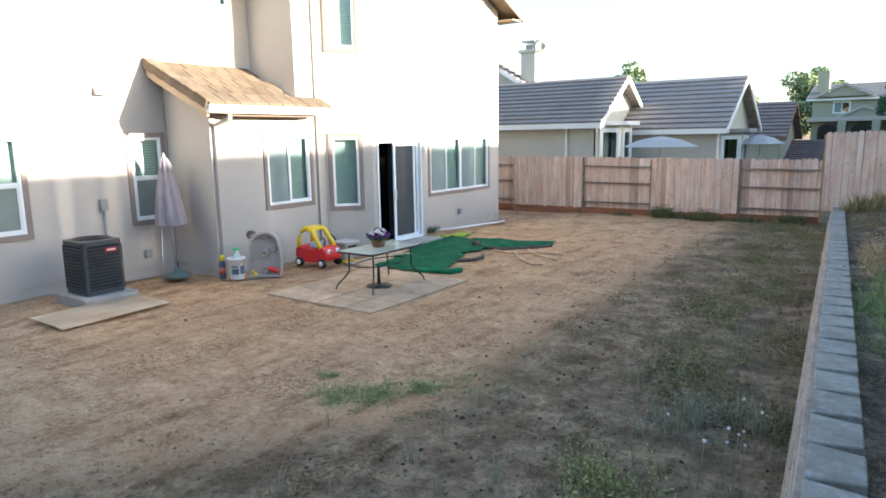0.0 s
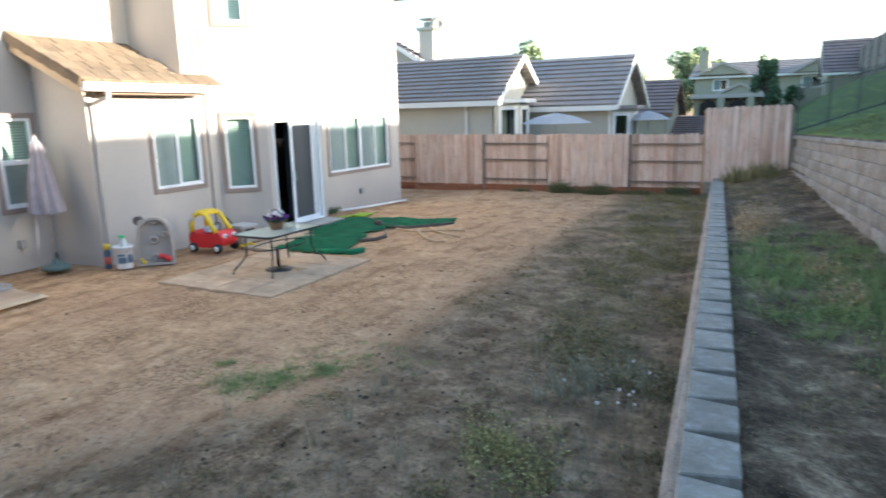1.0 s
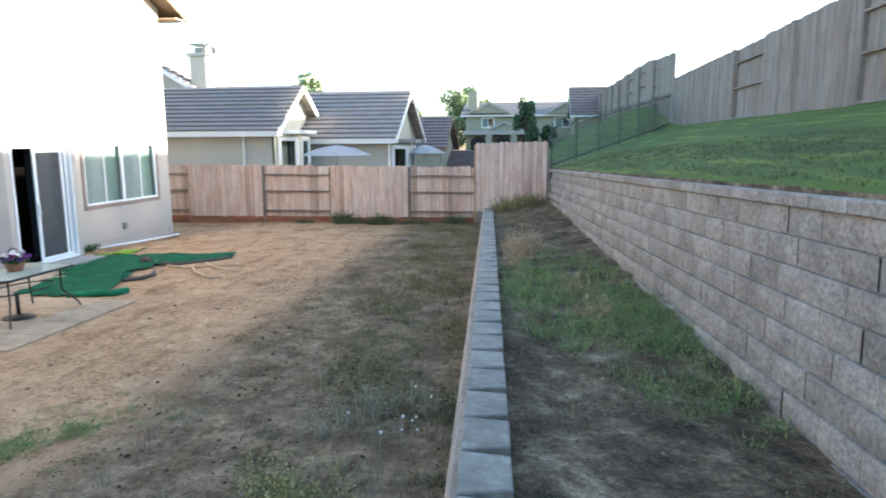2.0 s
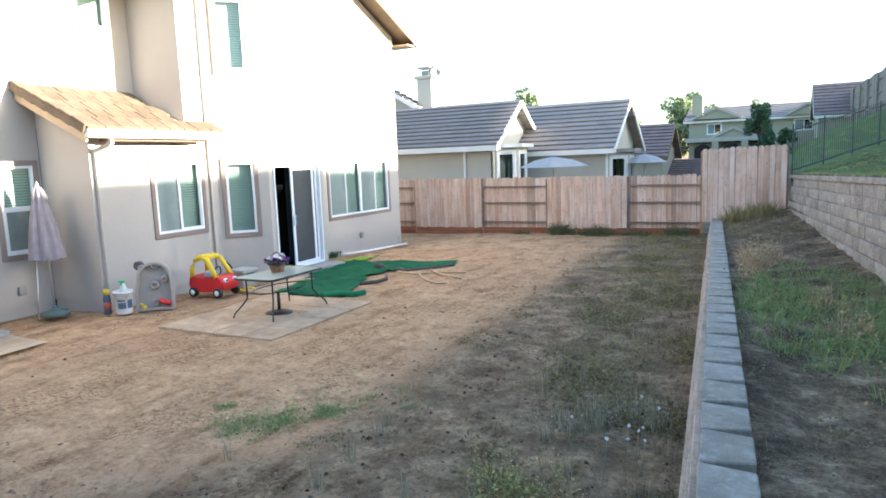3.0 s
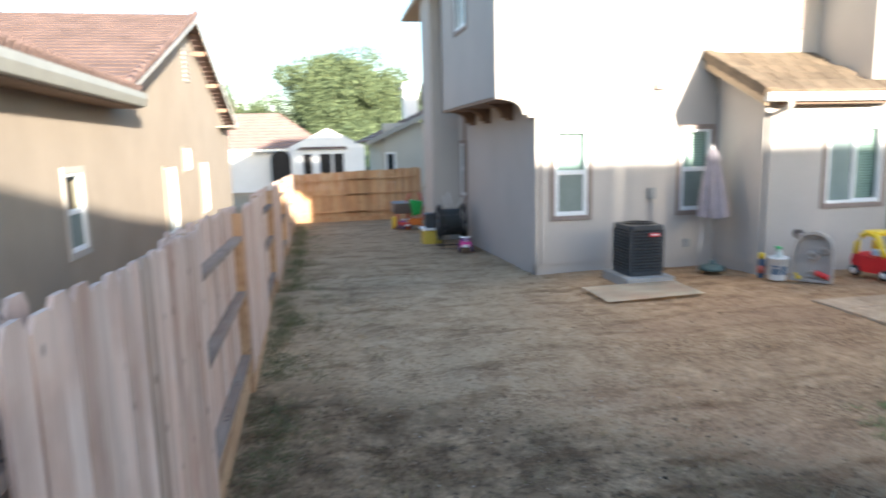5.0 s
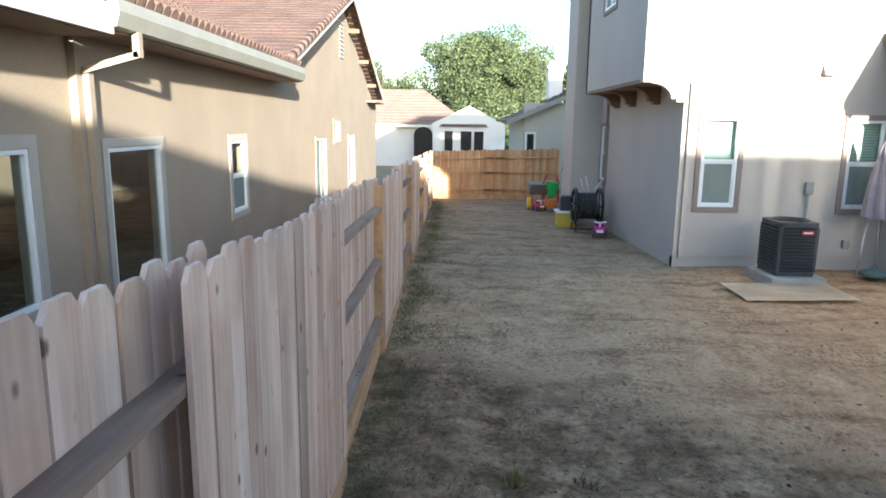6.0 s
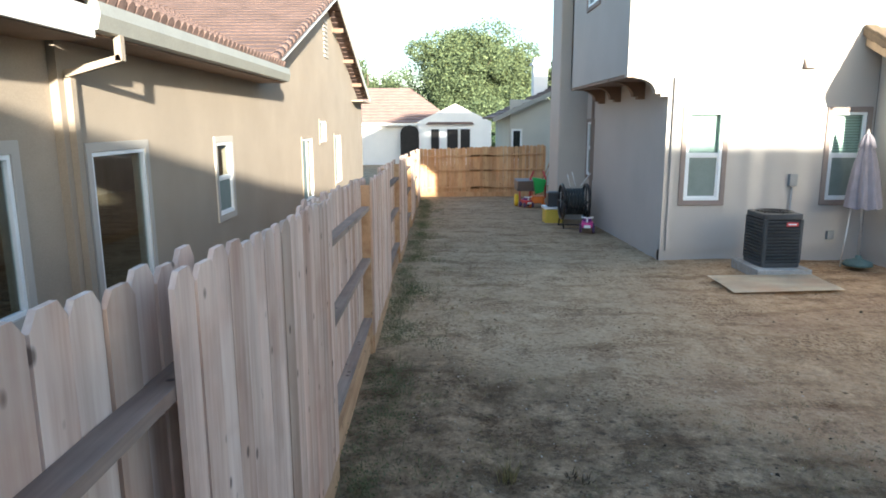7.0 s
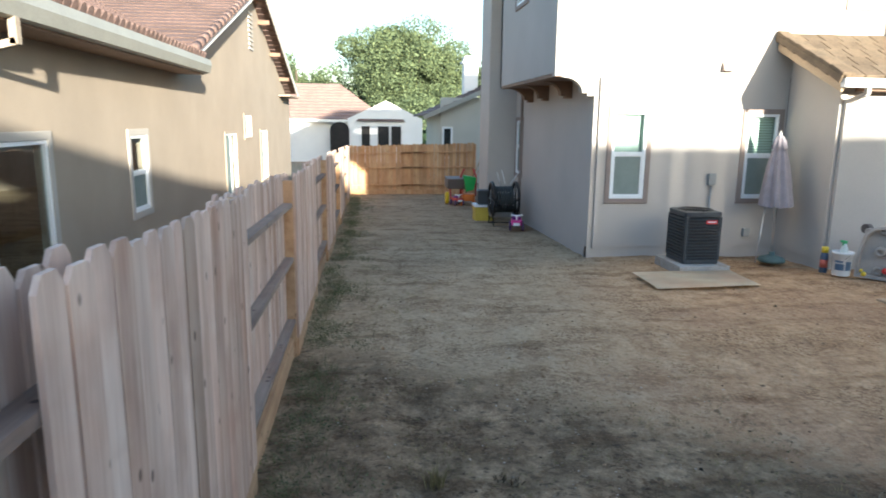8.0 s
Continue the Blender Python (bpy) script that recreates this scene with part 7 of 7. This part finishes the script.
leaf_mat("grey_green_leaves", "small pale leaves of the upright weeds", [(x, y, yz(x, y) + 0.05, rs.uniform(0.6, 1.1)) for cx, cy in ((-1.42, 5.75), (-0.98, 5.85), (-1.63, 5.4)) for x, y in [(cx + rs.normal() * 0.13, cy + rs.normal() * 0.16) for _ in range(9)] if x < low_x(y) - 0.15], "greyweed", 44, 40, 0.12, 0.2, 0.008)
yel = [(x, y, yz(x, y), rs.uniform(0.6, 1.2)) for cx, cy, k in ((-1.66, 4.35, 34), (-1.36, 3.95, 14), (-1.1, 3.4, 9)) for x, y in [(cx + rs.normal() * 0.2, cy + rs.normal() * 0.17) for _ in range(k)] if x < low_x(y) - 0.2]
leaf_mat("yellow_weeds", "yellow-green flowering weeds beside the low wall", yel, "yellowflower", 4, 60, 0.16, 0.16, 0.009)
blades("yellow_stalks", "fine stalks of the flowering weeds", yel, "olivegrass", 45, 10, 0.12, 0.19, 0.0018, 0.6)
grn = [(x, y, yz(x, y), rs.uniform(0.5, 1)) for c in ((-4.3, 4.5, 0.16, 0.15, 60), (-4.1, 4.75, 0.12, 0.14, 40), (-3.85, 5.12, 0.12, 0.1, 40), (-3.6, 5.5, 0.3, 0.2, 26), (-4.85, 4.75, 0.07, 0.08, 10)) for x, y in [(c[0] + rs.normal() * c[2], c[1] + rs.normal() * c[3]) for _ in range(c[4])]]
blades("green_grass", "small green grass patches in the dirt", grn, "limegrass", 5, 34, 0.09, 0.035, 0.0016, 1.4)
leaf_mat("green_grass", "low green sprouts in the dirt", grn, "limegrass", 46, 18, 0.13, 0.025, 0.006)
blades("fence_weeds", "green weeds along the foot of the side fence", scatter(1700, -24, -1.5, -0.66, 0.12, yz, lambda x, y: rs.rand() < 0.15 + 0.85 * (y < -0.35) and noise.noise(Vector((x * 1.1, y * 2, 7))) > -0.05, 0.4, 1.2), "grass", 6, 18, 0.13, 0.09, 0.0018, 1.2)
leaf_mat("fence_weeds", "low bushy weeds along the foot of the side fence", scatter(1300, -24, -1.5, -0.66, 0.1, yz, lambda x, y: rs.rand() < 0.12 + 0.88 * (y < -0.35) and noise.noise(Vector((x * 1.3, y * 2, 17))) > 0.02, 0.5, 1.4), "grass", 47, 70, 0.17, 0.12, 0.006)
blades("sparse_weeds", "sparse dry weeds in the side yard dirt", scatter(420, -12, -2.0, -0.2, 1.0, yz, patchy(0.8, 0.05, 9), 0.3, 0.8), "olivegrass", 7, 12, 0.10, 0.06, 0.0018, 1.0)
blades("near_weeds", "low weeds on the near dirt", scatter(900, -5.0, -0.5, 0.2, 3.2, yz, patchy(0.9, -0.05, 10), 0.3, 0.9), "olivegrass", 8, 14, 0.13, 0.05, 0.0018, 1.2)
leaf_mat("near_weeds", "scattered tiny weeds on the near dirt", scatter(1300, -6.5, -0.5, -0.2, 3.2, yz, patchy(1.2, 0.0, 48), 0.3, 0.8), "matweed", 48, 22, 0.17, 0.03, 0.006)
blades("far_weeds", "green weeds along the foot of the far fence", scatter(220, -8.9, -1.9, 20.15, 20.48, yz, patchy(1.5, 0.05, 11), 0.4, 1.5), "grass", 9, 16, 0.16, 0.14, 0.007, 0.9)
bed_edge = lambda y: (low_x(y) + 0.32, high_x(y) - 0.05)
green_spots = [(x, y, bedz(x, y), rs.uniform(0.5, 1.2)) for cx, cy, sx, sy, k in ((0.1, 8.2, 0.45, 0.7, 90), (0.9, 7.6, 0.45, 0.6, 90), (0.35, 6.5, 0.4, 0.4, 40), (1.25, 6.4, 0.2, 0.5, 30), (1.2, 4.9, 0.25, 0.3, 22), (0.3, 10.0, 0.5, 0.6, 30)) for x, y in [(cx + rs.normal() * sx, cy + rs.normal() * sy) for _ in range(k)] if low_x(y) + 0.32 < x < high_x(y) - 0.05]
leaf_mat("bed_greens", "bright green leafy weeds in the planting bed", green_spots, "limegrass", 10, 60, 0.2, 0.12, 0.007)
blades("bed_greens", "green grass among the weeds in the planting bed", green_spots, "limegrass", 54, 26, 0.16, 0.15, 0.0025, 0.9)
leaf_mat("bed_greens", "deeper green leafy weeds in the planting bed", green_spots[::2], "grass", 50, 60, 0.26, 0.1, 0.008)
leaf_mat("bed_weeds", "low olive weeds in the planting bed", scatter(700, 0, 0, 1.5, 20.2, bedz, patchy(0.9, 0.05, 14), 0.4, 1.2, bed_edge), "matweed", 51, 30, 0.18, 0.06, 0.008)
blades("bed_weeds", "olive weeds in the planting bed", scatter(700, 0, 0, 1.5, 20.2, bedz, patchy(0.8, 0.05, 14), 0.4, 1.2, bed_edge), "olivegrass", 11, 12, 0.14, 0.08, 0.0018, 1.1)
dead = [(x, y, bedz(x, y), rs.uniform(0.6, 1.2)) for x, y in [(-0.35 + rs.normal() * 0.17, 11.6 + rs.normal() * 0.6) for _ in range(42)] if x > low_x(y) + 0.32]
blades("dead_shrub", "dry orange-brown dead shrub in the bed", dead, "drygrass", 12, 16, 0.16, 0.3, 0.0025, 1.1)
leaf_mat("dead_leaves", "dry orange-brown leaves of the dead shrub", dead, "drygrass", 52, 60, 0.22, 0.32, 0.012)
stems = [(x, y, bedz(x, y), rs.uniform(0.7, 1.2)) for cx, cy, k in ((0.55, 6.9, 10), (0.45, 8.0, 8)) for x, y in [(cx + rs.normal() * 0.1, cy + rs.normal() * 0.16) for _ in range(k)]]
blades("dead_shrub", "dry brown seed stalks among green weeds", stems, "drygrass", 13, 9, 0.08, 0.3, 0.0025, 0.7)
leaf_mat("dead_leaves", "dry brown seed heads among green weeds", stems, "drygrass", 53, 50, 0.14, 0.3, 0.009)
blades("fence_shrub", "olive and dry weeds before the tall fence", [(x, y, bedz(x, y), rs.uniform(0.6, 1.3)) for x, y in [(rs.uniform(-1.3, -0.1), rs.uniform(19.0, 20.3)) for _ in range(34)]], "olivegrass", 14, 20, 0.2, 0.34, 0.008, 0.7)
blades("lawn_grass", "mown green lawn along the wall top", scatter(2600, 0, 0, 1.5, 20.2, hill_z, lambda x, y: True, 0.6, 1.0, lambda y: (high_x(y) + 0.36, high_x(y) + 2.2)), "grass", 15, 10, 0.10, 0.05, 0.003, 0.8)
for nm, x, y, s in (("fence_shrub", -6.1, 20.2, 1.0), ("fence_shrub", -4.9, 20.15, 0.9), ("fence_shrub", -2.6, 20.2, 0.8)):
    blades(nm, "bushy green weed at the fence foot", [(x + rs.normal() * 0.16, y + rs.normal() * 0.1, yz(x, y), s) for _ in range(26)], "grass", int(x * -10), 16, 0.14, 0.34, 0.004, 0.9)
    leaf_mat(nm, "leafy green weed at the fence foot", [(x + rs.normal() * 0.2, y + rs.normal() * 0.08, yz(x, y) + 0.05, s) for _ in range(16)], "grass", int(x * -10) + 70, 60, 0.2, 0.38, 0.016)
blades("wall_weed", "small weed at the wall foot", [(-10.05 + rs.normal() * 0.06, 13.75 + rs.normal() * 0.1, 0.0, 1) for _ in range(10)], "leafdark", 31, 16, 0.08, 0.16, 0.008, 0.8)
blades("near_tuft", "upright grass tuft in the near dirt", [(-4.18 + rs.normal() * 0.03, 0.44 + rs.normal() * 0.03, yz(-4.18, 0.44), 1) for _ in range(4)], "olivegrass", 32, 16, 0.05, 0.17, 0.0025, 0.5)
blades("dark_weed", "small dark weed in the near dirt", [(-4.15 + rs.normal() * 0.04, 0.91 + rs.normal() * 0.04, yz(-4.15, 0.91), 1) for _ in range(3)], "litter", 33, 9, 0.05, 0.05, 0.004, 1.0)


def pebbles(name, label, spots, mat, seed):
    """Small broken lumps."""
    r_ = np.random.RandomState(seed)
    base_ = np.array([(1, 0, 0), (-1, 0, 0), (0, 1, 0), (0, -1, 0), (0, 0, 0.7), (0, 0, -0.6)], float)
    fc = np.array([(0, 2, 4), (2, 1, 4), (1, 3, 4), (3, 0, 4), (2, 0, 5), (1, 2, 5), (3, 1, 5), (0, 3, 5)])
    vs, fs = [], []
    for i, (x, y, z, s) in enumerate(spots):
        a = r_.uniform(0, 6.28)
        c_, s_ = np.cos(a), np.sin(a)
        p = base_ * r_.uniform(0.5, 1.3, (6, 1)) * s
        p = p @ np.array([[c_, -s_, 0], [s_, c_, 0], [0, 0, 1]]) + np.array([x, y, z + 0.25 * s])
        vs += p.tolist()
        fs += (fc + 6 * i).tolist()
    return tagged(new(name, raw_mesh(name, vs, fs, M[mat])), label, "stones", kind="stuff")


pebbles("pale_stones", "scattered pale pebbles and bits in the dirt", [(x, y, z, 0.006 + 0.012 * s ** 4) for x, y, z, s in scatter(2200, -9, -0.6, -0.3, 16, yz, lambda x, y: rs.rand() < (0.9 if x > -5.5 and y < 9 else 0.3), 0.2, 1.0)], "stone", 1)
pebbles("dirt_clods", "broken dirt clods on the yard", [(x, y, z, 0.008 + 0.026 * s ** 5) for x, y, z, s in scatter(5200, -11, -0.6, -0.3, 20, yz, patchy(0.7, -0.1, 20), 0.2, 1.0)], "clod", 2)
pebbles("bed_clods", "clods and stones in the planting bed", [(x, y, z, 0.008 + 0.03 * s ** 5) for x, y, z, s in scatter(1200, 0, 0, 1.5, 19, bedz, lambda x, y: True, 0.2, 1.0, lambda y: (low_x(y) + 0.34, high_x(y) - 0.04))], "clod", 3)
pebbles("dark_litter", "dark bark bits and dead litter on the dirt", [(x, y, z - 0.004, 0.006 + 0.03 * s ** 4) for x, y, z, s in scatter(9000, -4.6, -0.5, 0.2, 20, yz, lambda x, y: x > -4.2 - 0.03 * y + rs.rand() * 1.2 and noise.noise(Vector((x * 1.6, y * 1.6, 33))) > -0.15, 0.2, 1.0)], "litter", 4)
pebbles("dark_litter", "dark dirt lumps along the trodden tracks", [(x, y, z - 0.004, 0.006 + 0.026 * s ** 4) for x, y, z, s in scatter(3600, -10, -3.5, 0.2, 19, yz, patchy(1.1, 0.16, 34), 0.2, 1.0)], "clod", 5)
pebbles("pale_gravel", "pale gravel bits strewn over the near side yard", [(x, y, z, 0.004 + 0.013 * s ** 3) for x, y, z, s in scatter(3800, -7.5, -1.5, -0.45, 3.0, yz, patchy(0.9, -0.12, 61), 0.2, 1.0)], "stone", 6)
pebbles("dark_crumbs", "dark crumbs and dead bits over the side yard", [(x, y, z - 0.003, 0.005 + 0.018 * s ** 4) for x, y, z, s in scatter(5200, -13, -1.5, -0.5, 4.5, yz, patchy(1.0, -0.02, 62), 0.2, 1.0)], "litter", 7)
# pale dandelion heads on stalks
for k in range(9):
    x, y = -1.05 + rs.normal() * 0.13, 5.0 + rs.normal() * 0.3
    if x > low_x(y) - 0.2:
        continue
    z = yz(x, y)
    t = thing("seed_head", (x, y, z), "white dandelion seed head on a thin stalk", "flower", "seed heads")
    h = rs.uniform(0.2, 0.38)
    bm = B()
    tube(bm, [(x, y, z - 0.01), (x + 0.02, y, z + h * 0.5), (x + 0.03, y + 0.02, z + h)], 0.003, 5)
    part("stalk", bm, M["greyweed"], t)
    bm = B()
    bmesh.ops.create_icosphere(bm, subdivisions=2, radius=0.010, matrix=Matrix.Translation((x + 0.03, y + 0.02, z + h)))
    for v in bm.verts:
        v.co += Vector((rs.normal(), rs.normal(), rs.normal())) * 0.003
    part("head", bm, plain("seed_white", (0.72, 0.71, 0.68), 0.9), t)
